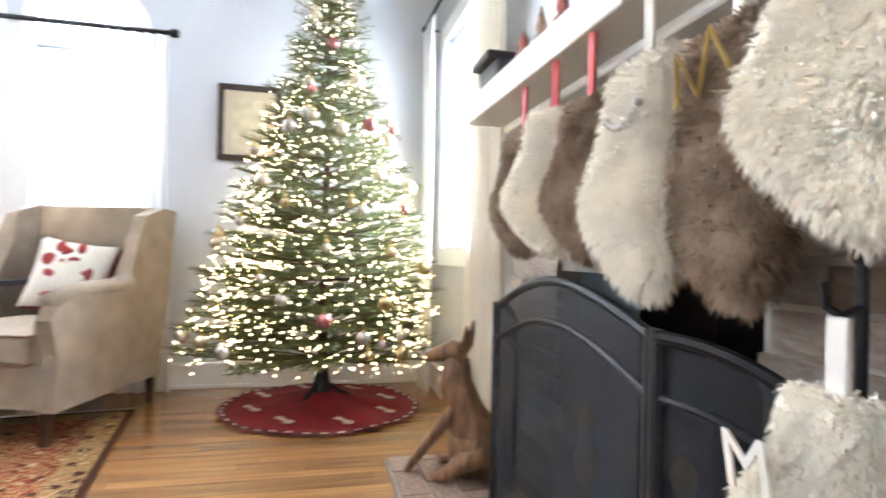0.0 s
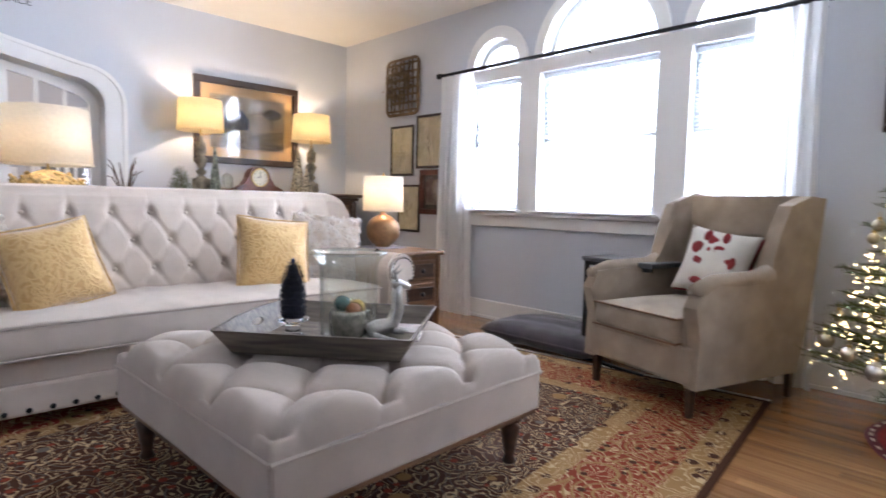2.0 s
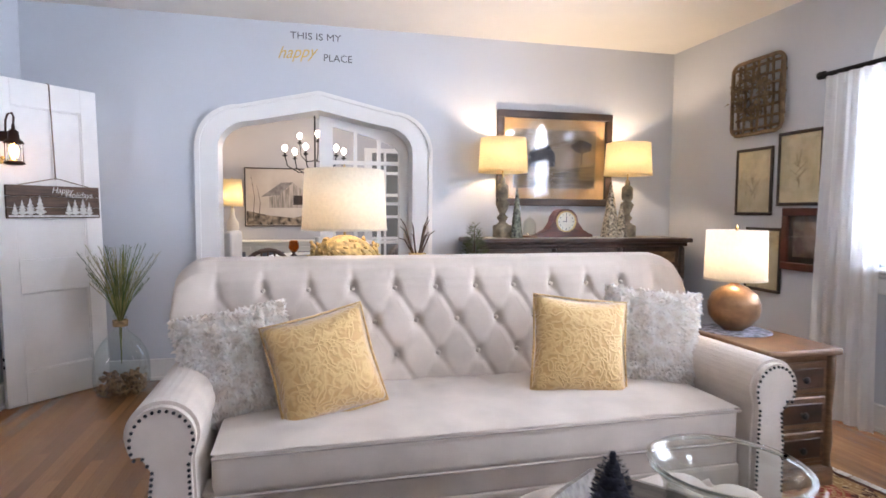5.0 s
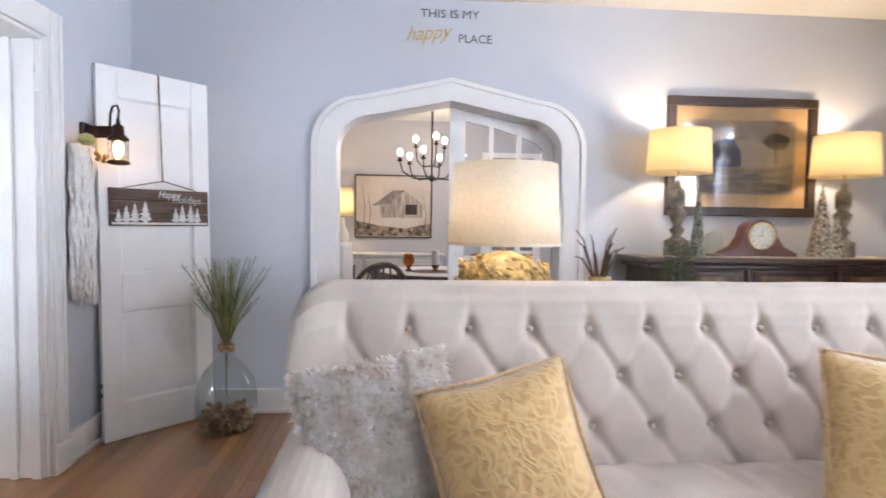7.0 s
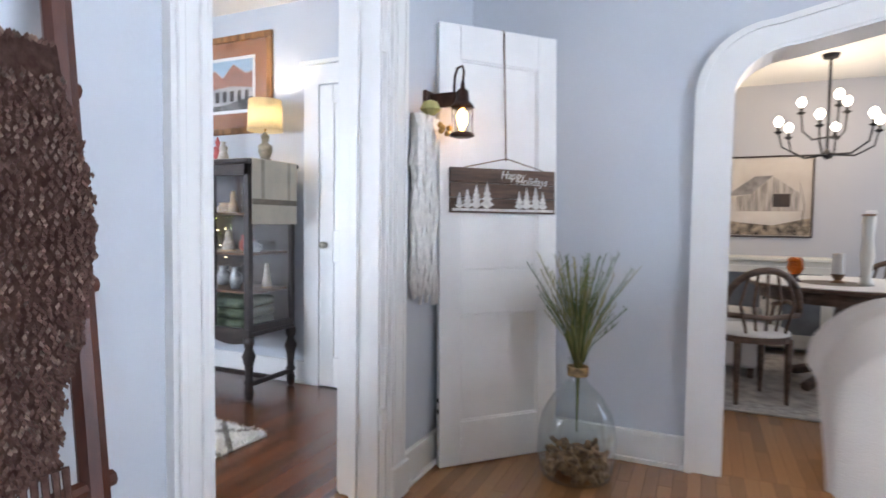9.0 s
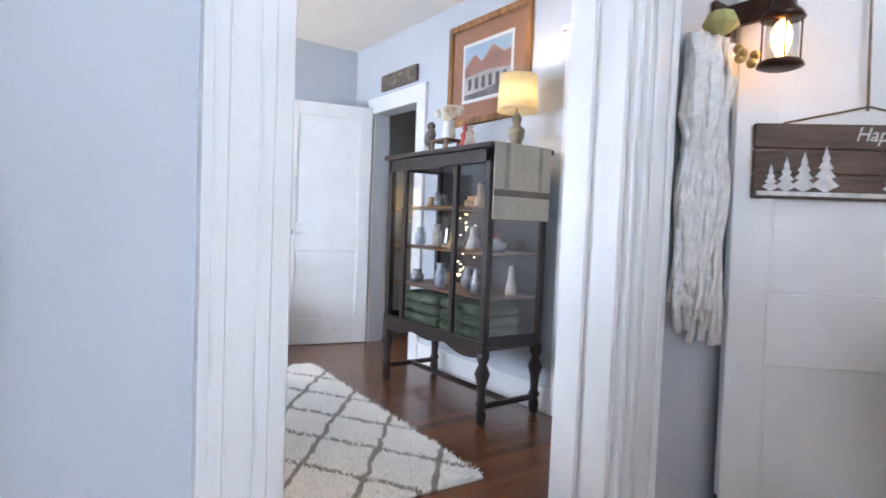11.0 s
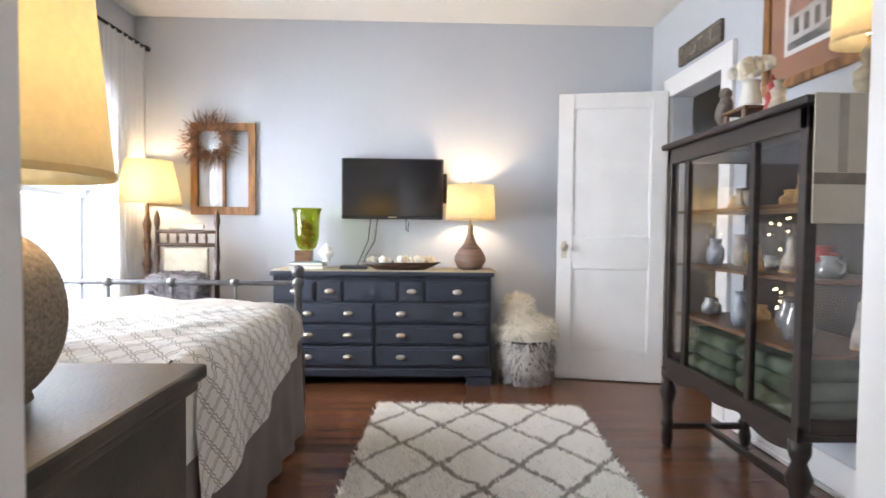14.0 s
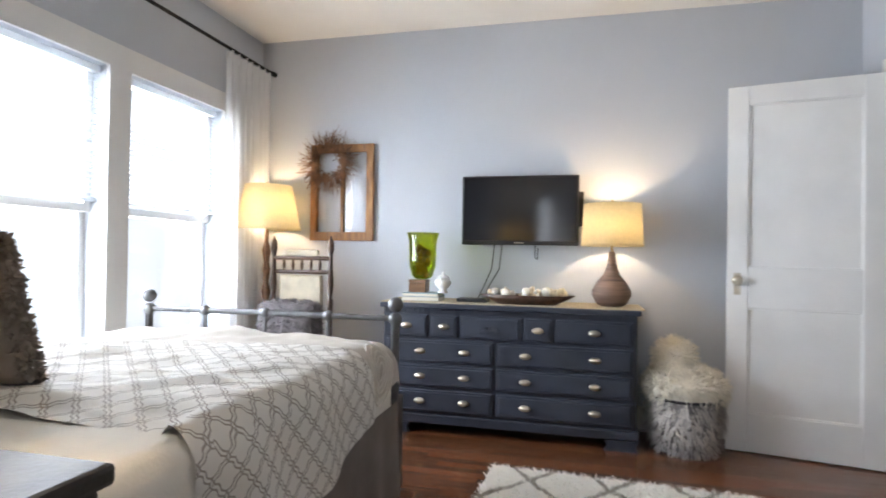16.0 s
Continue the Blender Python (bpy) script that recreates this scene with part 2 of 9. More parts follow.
def cushion(w, h, d, n=14, puff=0.6, pinch=0.09):
    """A stuffed pillow in the xz plane, its middle at the origin, thickest in the middle."""
    bm = bmesh.new()
    for s in (-1, 1):
        def f(a, b, s=s):
            u, v = 2 * a - 1, 2 * b - 1
            k = max(0.0, (1 - abs(u) ** 2.4) * (1 - abs(v) ** 2.4)) ** puff
            su, sv = 1 - pinch * (1 - abs(v) ** 2), 1 - pinch * (1 - abs(u) ** 2)
            return Vector((u * w / 2 * (su if abs(u) > 0.5 else 1), s * d / 2 * k, v * h / 2 * (sv if abs(v) > 0.5 else 1)))
        grid(n, n, f, bm)
    bmesh.ops.remove_doubles(bm, verts=bm.verts, dist=0.0015)
    return bm


def text_mesh(s, size, place, depth=0.002, shear=0.0, spacing=1.0):
    c = bpy.data.curves.new("text", "FONT")
    c.body, c.size, c.extrude, c.shear, c.space_character = s, size, depth, shear, spacing
    c.resolution_u = 4
    o = bpy.data.objects.new("text", c)
    scene.collection.objects.link(o)
    me = bpy.data.meshes.new_from_object(o.evaluated_get(bpy.context.evaluated_depsgraph_get()))
    bpy.data.objects.remove(o)
    bm = bmesh.new()
    bm.from_mesh(me)
    bpy.data.meshes.remove(me)
    for v in bm.verts:
        v.co = place(v.co.x, v.co.y, v.co.z)
    return bm

# ---------- structure ----------
TW = 0.20


def arch_shape(c, half, spring, shoulder_z, shoulder_in, apex, z0=0.0):
    left = [(c - half, z0), (c - half, spring)]
    for i in range(1, 9):
        a = i / 8 * math.pi / 2
        left.append((c - half + shoulder_in * (1 - math.cos(a)), spring + (shoulder_z - spring) * math.sin(a)))
    right = [(2 * c - u, v) for u, v in reversed(left)]
    return left + [(c, apex)] + right


ARCH_IN = arch_shape(1.94, 0.725, 1.68, 1.885, 0.24, 1.985)
ARCH_OUT = arch_shape(1.94, 0.868, 1.68, 1.985, 0.30, 2.112)
struct("wall_north", plate([(XW - 0.2, 0), (ARCH_IN[0])] + ARCH_IN[1:-1] + [ARCH_IN[-1], (XE + TW, 0), (XE + TW, H + 0.1), (XW - 0.2, H + 0.1)], [], lambda u, v, d: Vector((u, YN + d, v)), TW), M_WALL, "grey painted wall with arched opening")
casing = plate(ARCH_OUT + list(reversed(ARCH_IN)), [], lambda u, v, d: Vector((u, YN - 0.025 + d, v)), 0.024)
struct("trim_arch", casing, M_TRIM, "white painted arch casing")
ARCH_MID = arch_shape(1.94, 0.868, 1.68, 1.985, 0.30, 2.112)
ARCH_MID2 = arch_shape(1.94, 0.835, 1.68, 1.962, 0.285, 2.082)
struct("trim_arch_bead", plate(ARCH_MID + list(reversed(ARCH_MID2)), [], lambda u, v, d: Vector((u, YN - 0.040 + d, v)), 0.0146), M_TRIM, "white raised bead of the arch casing")
ARCH_LIN = arch_shape(1.94, 0.712, 1.68, 1.874, 0.238, 1.973)
struct("trim_arch_lining", plate(ARCH_IN + list(reversed(ARCH_LIN)), [], lambda u, v, d: Vector((u, YN - 0.02 + d, v)), 0.24), M_TRIM, "white painted arch lining")

# east wall with three windows and their lunettes
WINS = [(3.60, 4.12), (2.48, 3.41), (1.74, 2.27)]
holes = []
for y0, y1 in WINS:
    holes.append(rect(y0, 0.90, y1, 1.96))
    c, r = (y0 + y1) / 2, (y1 - y0) / 2 - 0.02
    rv = 0.235 if r < 0.3 else 0.44
    holes.append([(c + r, 2.05)] + arc(c, 2.06, r, rv, 0, 180, 14) + [(c - r, 2.05)])
struct("wall_east", plate(rect(YS - TW, 0, YN, H + 0.1), holes, lambda u, v, d: Vector((XE + d, u, v)), TW), M_WALL, "grey painted wall with arched windows")
for y0, y1 in WINS:
    c, r = (y0 + y1) / 2, (y1 - y0) / 2 - 0.02
    rv = 0.235 if r < 0.3 else 0.44
    o = [(c + r + 0.085, 2.06)] + arc(c, 2.06, r + 0.085, rv + 0.095, 0, 180, 18)[1:-1] + [(c - r - 0.085, 2.06)]
    i = [(c + r, 2.06)] + arc(c, 2.06, r, rv, 0, 180, 18)[1:-1] + [(c - r, 2.06)]
    struct("trim_lunette", plate(o + list(reversed(i)), [], lambda u, v, d: Vector((XE - 0.022 + d, u, v)), 0.021), M_TRIM, "white arched window casing")
struct("trim_window_east", plate(rect(1.62, 0.87, 4.24, 2.058), [rect(a, 0.90, b, 1.96) for a, b in WINS], lambda u, v, d: Vector((XE - 0.02 + d, u, v)), 0.019), M_TRIM, "white window casing and mullions")
bm = bx(XE - 0.07, 1.60, 0.868, XE - 0.001, 4.28, 0.898, 0.008)
for y0, y1 in WINS:
    box(bm, XE - 0.085, y0 - 0.04, 0.899, XE + 0.02, y1 + 0.04, 0.915, 0.004)
struct("trim_sill_east", bm, M_TRIM, "white window sill")
struct("trim_apron_east", bx(XE - 0.03, 1.62, 0.775, XE - 0.001, 4.25, 0.866, 0.006), M_TRIM, "white window apron board")

# south wall, window beside the fireplace, firebox
FB0, FB1, FBZ = 2.14, 2.90, 0.78
SW = (3.78, 4.62)
struct("wall_south", plate(rect(XW - 0.2, 0, XE + TW, H + 0.1), [rect(SW[0], 0.86, SW[1], 2.1), rect(FB0, 0.02, FB1, FBZ)], lambda u, v, d: Vector((u, YS - d, v)), TW), M_WALL, "grey painted wall with a window")
struct("trim_window_south", plate(rect(SW[0] - 0.1, 0.76, SW[1] + 0.1, 2.2), [rect(SW[0], 0.86, SW[1], 2.1)], lambda u, v, d: Vector((u, YS + 0.02 - d, v)), 0.019), M_TRIM, "white window casing")
# west wall with the bedroom doorway
DOOR_H = 2.02
struct("wall_west", plate([(YS, 0), (DOOR_Y0, 0), (DOOR_Y0, DOOR_H), (DOOR_Y1, DOOR_H), (DOOR_Y1, 0), (YB + 0.2, 0), (YB + 0.2, H + 0.1), (YS, H + 0.1)], [], lambda u, v, d: Vector((XW - d, u, v)), TW), M_WALL, "pale blue grey wall with a doorway")
for x0, x1, s in ((XW + 0.001, XW + 0.028, 1), (XB - 0.028, XB - 0.001, -1)):
    U = [(DOOR_Y0 - 0.12, 0.0), (DOOR_Y0, 0.0), (DOOR_Y0, DOOR_H), (DOOR_Y1, DOOR_H), (DOOR_Y1, 0.0), (DOOR_Y1 + 0.12, 0.0), (DOOR_Y1 + 0.12, DOOR_H + 0.125), (DOOR_Y0 - 0.12, DOOR_H + 0.125)]
    struct("trim_doorway", plate(U, [], lambda u, v, d, x0=x0: Vector((x0 + d, u, v)), x1 - x0), M_TRIM, "white fluted door casing")
for y in (DOOR_Y0 - 0.095, DOOR_Y0 - 0.03, DOOR_Y1 + 0.03, DOOR_Y1 + 0.095):
    struct("trim_doorway_bead", bx(XW + 0.0285, y - 0.012, 0.15, XW + 0.036, y + 0.012, DOOR_H + 0.12, 0.005), M_TRIM, "white raised bead of the door casing")
for y in (DOOR_Y0 - 0.06, DOOR_Y1 + 0.06):
    struct("trim_plinth_block", bx(XW + 0.0285, y - 0.066, 0.0, XW + 0.046, y + 0.066, 0.145, 0.006), M_TRIM, "white plinth block of the door casing")
struct("trim_jamb", bx(XB - 0.01, DOOR_Y0 - 0.001, 0, XW + 0.01, DOOR_Y0 + 0.018, DOOR_H - 0.019, 0.003), M_TRIM, "white door jamb")
struct("trim_jamb", bx(XB - 0.01, DOOR_Y1 - 0.018, 0, XW + 0.01, DOOR_Y1 + 0.001, DOOR_H - 0.019, 0.003), M_TRIM, "white door jamb")
struct("trim_jamb_head", bx(XB - 0.01, DOOR_Y0 - 0.001, DOOR_H - 0.018, XW + 0.01, DOOR_Y1 + 0.001, DOOR_H + 0.001, 0.003), M_TRIM, "white door head jamb")
struct("trim_door_stop", bx(XB + 0.05, DOOR_Y1 - 0.034, 0, XB + 0.085, DOOR_Y1 - 0.0185, DOOR_H - 0.02, 0.002), M_TRIM, "white door stop strip")
struct("trim_door_stop", bx(XB + 0.05, DOOR_Y0 + 0.0185, 0, XB + 0.085, DOOR_Y0 + 0.034, DOOR_H - 0.02, 0.002), M_TRIM, "white door stop strip")
struct("trim_hinge_strip", bx(-0.052, DOOR_Y1 - 0.036, 0.0, -0.012, DOOR_Y1 - 0.0185, DOOR_H - 0.02, 0.002), M_TRIM, "white strip beside the hinge groove")
for z in (0.30, 1.76):
    struct("trim_hinge", bx(-0.0115, DOOR_Y1 - 0.034, z, 0.008, DOOR_Y1 - 0.0185, z + 0.09, 0.003), M_TRIM, "white painted door hinge leaf")
# bedroom walls
struct("wall_bedroom_west", bx(XD - TW, YC - TW, 0, XD, YB + TW, H + 0.1, 0), M_WALL, "grey painted bedroom wall")
BWIN = [(-2.50, -1.72), (-3.42, -2.64), (-1.58, -0.9)]
struct("wall_bedroom_south", plate(rect(XD, 0, XB, H + 0.1), [rect(a, 0.55, b, 1.98) for a, b in BWIN], lambda u, v, d: Vector((u, YC - d, v)), TW), M_WALL, "grey painted bedroom wall with sash windows")
struct("trim_window_bedroom", plate(rect(-3.54, 0.46, -0.78, 2.10), [rect(a, 0.55, b, 1.98) for a, b in BWIN], lambda u, v, d: Vector((u, YC + 0.022 - d, v)), 0.021), M_TRIM, "white window casing")
OPN = (-3.52, -2.84)
CLO = (-1.22, -0.42)
U = [(XD - TW, 0), (OPN[0], 0), (OPN[0], 1.99), (OPN[1], 1.99), (OPN[1], 0), (XB, 0), (XB, H + 0.1), (XD - TW, H + 0.1)]
struct("wall_bedroom_north", plate(U, [], lambda u, v, d: Vector((u, YB + d, v)), 0.14), M_WALL, "grey painted bedroom wall with doorway")
U = [(OPN[0] - 0.0, 0), (OPN[0], 1.99), (OPN[1], 1.99), (OPN[1], 0), (OPN[1] + 0.12, 0), (OPN[1] + 0.12, 2.12), (OPN[0] - 0.1, 2.12), (OPN[0] - 0.1, 0)]
struct("trim_bedroom_doorway", plate(U, [], lambda u, v, d: Vector((u, YB - 0.025 + d, v)), 0.024), M_TRIM, "white door casing")
U = [(CLO[0], 0), (CLO[0], 2.02), (CLO[1], 2.02), (CLO[1], 0), (CLO[1] + 0.12, 0), (CLO[1] + 0.12, 2.15), (CLO[0] - 0.12, 2.15), (CLO[0] - 0.12, 0)]
struct("trim_closet", plate(U, [], lambda u, v, d: Vector((u, YB - 0.025 + d, v)), 0.024), M_TRIM, "white closet door casing")
struct("trim_closet_cap", bx(CLO[0] - 0.14, YB - 0.045, 2.151, CLO[1] + 0.14, YB - 0.001, 2.18, 0.004), M_TRIM, "white closet door cap")
# hall behind the bedroom doorway
struct("wall_hall", bx(XD - TW, YB + 1.5, 0, -1.5, YB + 1.6, H, 0), M_WALL, "grey hall wall")
struct("wall_hall_east", bx(-1.6, YB + 0.14, 0, -1.5, YB + 1.5, H, 0), M_WALL, "grey hall wall")
struct("wall_hall_west", bx(XD - 0.4, YB + 0.14, 0, XD - 0.3, YB + 1.5, H, 0), M_WALL, "grey hall wall")
# dining room
M_DWALL = mat("dining_wall_paint", (0.50, 0.50, 0.53), 0.75, var=0.02, scale=1.3, bump=0.03, bscale=90)
struct("wall_dining_north", bx(DX0 - 0.1, DY1, 0, DX1 + 0.1, DY1 + 0.1, DH + 0.1, 0), M_DWALL, "grey dining room wall")
struct("wall_dining_west", bx(DX0 - 0.1, DY0, 0, DX0, DY1, DH + 0.1, 0), M_DWALL, "grey dining room wall")
struct("wall_dining_east", bx(DX1, DY0, 0, DX1 + 0.1, DY1, DH + 0.1, 0), M_DWALL, "grey dining room wall")
struct("ceiling_dining", bx(DX0 - 0.1, DY0 - 0.001, DH, DX1 + 0.1, DY1 + 0.1, DH + 0.08, 0), M_CEIL, "white dining room ceiling")
struct("ceiling_living", bx(XW - 0.1, YS - TW, H, XE + TW, YN + 0.1, H + 0.08, 0), M_CEIL, "cream white ceiling")
struct("ceiling_bedroom", bx(XD - TW, YC - TW, H - 0.001, XW - 0.101, YB + 0.1, H + 0.079, 0), M_CEIL, "white bedroom ceiling")
struct("ceiling_hall", bx(XD - 0.4, YB + 0.101, H - 0.002, -1.5, YB + 1.6, H + 0.078, 0), M_CEIL, "white hall ceiling")
struct("subfloor", bx(XD - 0.6, YS - 1.0, -0.12, XE + 0.3, DY1 + 0.2, -0.012, 0), M_DARKWOOD, "dark wooden floor boards below")


def baseboard(pts, inward, label="white baseboard"):
    """Boards along the wall from point to point, with a cap and a shoe."""
    for (xa, ya), (xb, yb) in zip(pts, pts[1:]):
        nx, ny = inward
        bm = bmesh.new()
        def strip(t0, t1, z0, z1):
            xs, ys = sorted((xa, xb)), sorted((ya, yb))
            if nx:
                a, b = sorted((xa + nx * t0, xa + nx * t1))
                box(bm, a, ys[0], z0, b, ys[1], z1, 0.002)
            else:
                a, b = sorted((ya + ny * t0, ya + ny * t1))
                box(bm, xs[0], a, z0, xs[1], b, z1, 0.002)
        strip(0.001, 0.018, 0.0, 0.135)
        strip(0.001, 0.026, 0.1355, 0.152)
        strip(0.0185, 0.032, 0.0, 0.022)
        struct("baseboard", bm, M_TRIM, label)


baseboard([(XE, YS), (XE, YN)], (-1, 0))
baseboard([(XW, YN), (1.07, YN)], (0, -1))
baseboard([(2.81, YN), (XE, YN)], (0, -1))
baseboard([(XW, YS), (XW, DOOR_Y0 - 0.125)], (1, 0))
baseboard([(XW, DOOR_Y1 + 0.125), (XW, YN)], (1, 0))
baseboard([(3.35, YS), (XE, YS)], (0, 1))
baseboard([(XD, YC), (XD, YB)], (1, 0))
baseboard([(OPN[1] + 0.12, YB), (CLO[0] - 0.12, YB)], (0, -1))
baseboard([(DX0, DY1), (DX1, DY1)], (0, -1))

# bright overcast outdoors behind the windows
struct("backdrop_east", bx(XE + 1.6, -3, -2, XE + 1.65, 9, 6, 0), M_OUT, "bright overcast sky outdoors")
struct("backdrop_south", bx(2.9, -2.0, -2, 6.5, -1.95, 6, 0), M_OUT, "bright overcast sky outdoors")
struct("backdrop_bedroom", bx(-7.0, 0.6, -2, -0.25, 0.65, 6, 0), M_OUT, "bright overcast sky outdoors")

# ---------- shared builders of things ----------
I4 = Matrix.Identity(4)


def moved(bm, m):
    bmesh.ops.transform(bm, matrix=m, verts=bm.verts)
    return bm


def fur(bm_src, count, length, width, rng, droop=0.5, curl=0.4):
    """Thin tapered locks that grow from the faces of a mesh."""
    bmesh.ops.triangulate(bm_src, faces=bm_src.faces[:])
    faces = list(bm_src.faces)
    areas = [f.calc_area() for f in faces]
    bm_src.normal_update()
    out = bmesh.new()
    for f in rng.choices(faces, weights=areas, k=count):
        wa, wb = rng.random(), rng.random()
        if wa + wb > 1:
            wa, wb = 1 - wa, 1 - wb
        va, vb, vc = (v.co for v in f.verts)
        p = va + (vb - va) * wa + (vc - va) * wb
        n = f.normal
        d = (n + Vector((rng.uniform(-curl, curl), rng.uniform(-curl, curl), rng.uniform(-curl, curl) - droop))).normalized()
        ln = length * rng.uniform(0.55, 1.25)
        side = d.cross(n + Vector((0.01, 0.02, 0.03)))
        side = (side.normalized() if side.length > 1e-4 else d.orthogonal().normalized()) * width * rng.uniform(0.6, 1.3)
        mid = p + d * ln * 0.55 + n * ln * 0.1
        tip = p + d * ln + Vector((0, 0, -ln * 0.3 * droop))
        a, b, c, e, t = (out.verts.new(q) for q in (p - side, p + side, mid + side * 0.7, mid - side * 0.7, tip))
        out.faces.new((a, b, c, e))
        out.faces.new((e, c, t))
    return out


def stuff_part(name, bm, material, parent, label=""):
    o = part(name, bm, material, parent, label)
    o["kind"] = "stuff"
    return o


def turned_leg(h, r=0.03, n=12):
    return lathe([(r * 0.55, 0), (r * 0.75, h * 0.04), (r * 0.5, h * 0.15), (r * 0.8, h * 0.45), (r * 1.05, h * 0.72), (r * 0.6, h * 0.80), (r * 1.2, h * 0.85), (r * 1.25, h)], n)


def drum_lamp(name, m, label, base_profile, base_mat, z_sh, r0, r1, h, shade_mat, watts, harp=True, group="", color=(1.0, 0.79, 0.52)):
    t = thing(name, m, label, "lamp", group)
    part("base", lathe(base_profile, 24), base_mat, t, smooth=True)
    top = base_profile[-1][1]
    part("stem", lathe([(0.007, top - 0.01), (0.007, z_sh + h * 0.45), (0.004, z_sh + h * 0.46), (0.004, z_sh + h * 0.55), (0.004, z_sh + h * 0.56), (0.004, z_sh + h + 0.004)], 10), M_BRASS, t)
    part("bulb", lathe([(0.006, 0), (0.018, 0.015), (0.03, 0.05), (0.026, 0.075), (0.001, 0.09)], 14), M_BULB, t, "glowing warm light bulb", True, pose(0, 0, z_sh + h * 0.12))
    part("shade", shell([(r0, z_sh), (r1, z_sh + h)], 36, 0.002), shade_mat, t, "lit fabric drum shade", True)
    part("trim_ring", shell([(r0 + 0.002, z_sh), (r0 + 0.002, z_sh + 0.012)], 36, 0.002), shade_mat, t)
    part("finial", lathe([(0.004, z_sh + h + 0.0), (0.009, z_sh + h + 0.01), (0.005, z_sh + h + 0.02), (0.001, z_sh + h + 0.03)], 10), M_BRASS, t)
    p = m.translation
    bulb(p.x, p.y, p.z + z_sh + h * 0.5, watts * 1.15, color, 0.03)
    return t


M_BULB = glow("warm_bulb", (1.0, 0.75, 0.42), 12)
M_FURW = mat("cream_faux_fur", (0.96, 0.90, 0.79), 0.95, var=0.08, scale=14, bump=0.1, bscale=200, sheen=0.2, trans=0.45)
# Brown fur: the shading of its clumps is put into the two colours.
M_FURB = mat("brown_faux_fur", (0.48, 0.36, 0.26), 0.95, var=0.3, scale=17, bump=0.1, bscale=200, second=(0.20, 0.125, 0.08), trans=0.4)
M_FURT = mat("cream_and_taupe_shag", (0.98, 0.96, 0.93), 0.95, var=0.15, scale=20, bump=0.1, bscale=160, second=(0.80, 0.71, 0.63), trans=0.5)


def jacquard():
    """Velvet with raised scrolls a shade lighter than the ground."""
    m, nt, b = nodes("mustard_velvet_jacquard")
    N, L = nt.nodes.new, nt.links.new
    tc, nz, add, vo, mr, mx, bp = (N("ShaderNode" + k) for k in ("TexCoord", "TexNoise", "VectorMath", "TexVoronoi", "MapRange", "Mix", "Bump"))
    nz.inputs["Scale"].default_value, nz.inputs["Detail"].default_value = 11, 2
    L(tc.outputs["Object"], nz.inputs[0])
    add.operation = "MULTIPLY_ADD"
    add.inputs[1].default_value = (0.22, 0.22, 0.22)
    L(nz.outputs["Color"], add.inputs[0])
    L(tc.outputs["Object"], add.inputs[2])
    vo.feature = "DISTANCE_TO_EDGE"
    vo.inputs["Scale"].default_value = 24
    L(add.outputs[0], vo.inputs["Vector"])
    mr.inputs[1].default_value, mr.inputs[2].default_value = 0.02, 0.26
    L(vo.outputs["Distance"], mr.inputs[0])
    mx.data_type = "RGBA"
    mx.inputs[6].default_value, mx.inputs[7].default_value = (0.62, 0.41, 0.17, 1), (0.52, 0.31, 0.11, 1)
    L(mr.outputs[0], mx.inputs[0])
    L(mx.outputs[2], b.inputs["Base Color"])
    b.inputs["Roughness"].default_value, b.inputs["Sheen Weight"].default_value = 0.75, 0.4
    L(mr.outputs[0], bp.inputs["Height"])
    bp.invert = True
    bp.inputs["Strength"].default_value, bp.inputs["Distance"].default_value = 0.45, 0.005
    L(bp.outputs[0], b.inputs["Normal"])
    return m


M_GOLD = jacquard()

# ---------- living room: sofa ----------
sofa = thing("tufted_sofa", pose(2.51, 3.97, 0), "cream linen sofa with button tufted back and rolled arms", "sofa")
SB = 0.06


TUFT_X, TUFT_Z, TUFT_P, TUFT_R = -0.09, 0.87, 0.194, 0.15


def crease(d, w):
    return math.exp(-(d / w) ** 2)


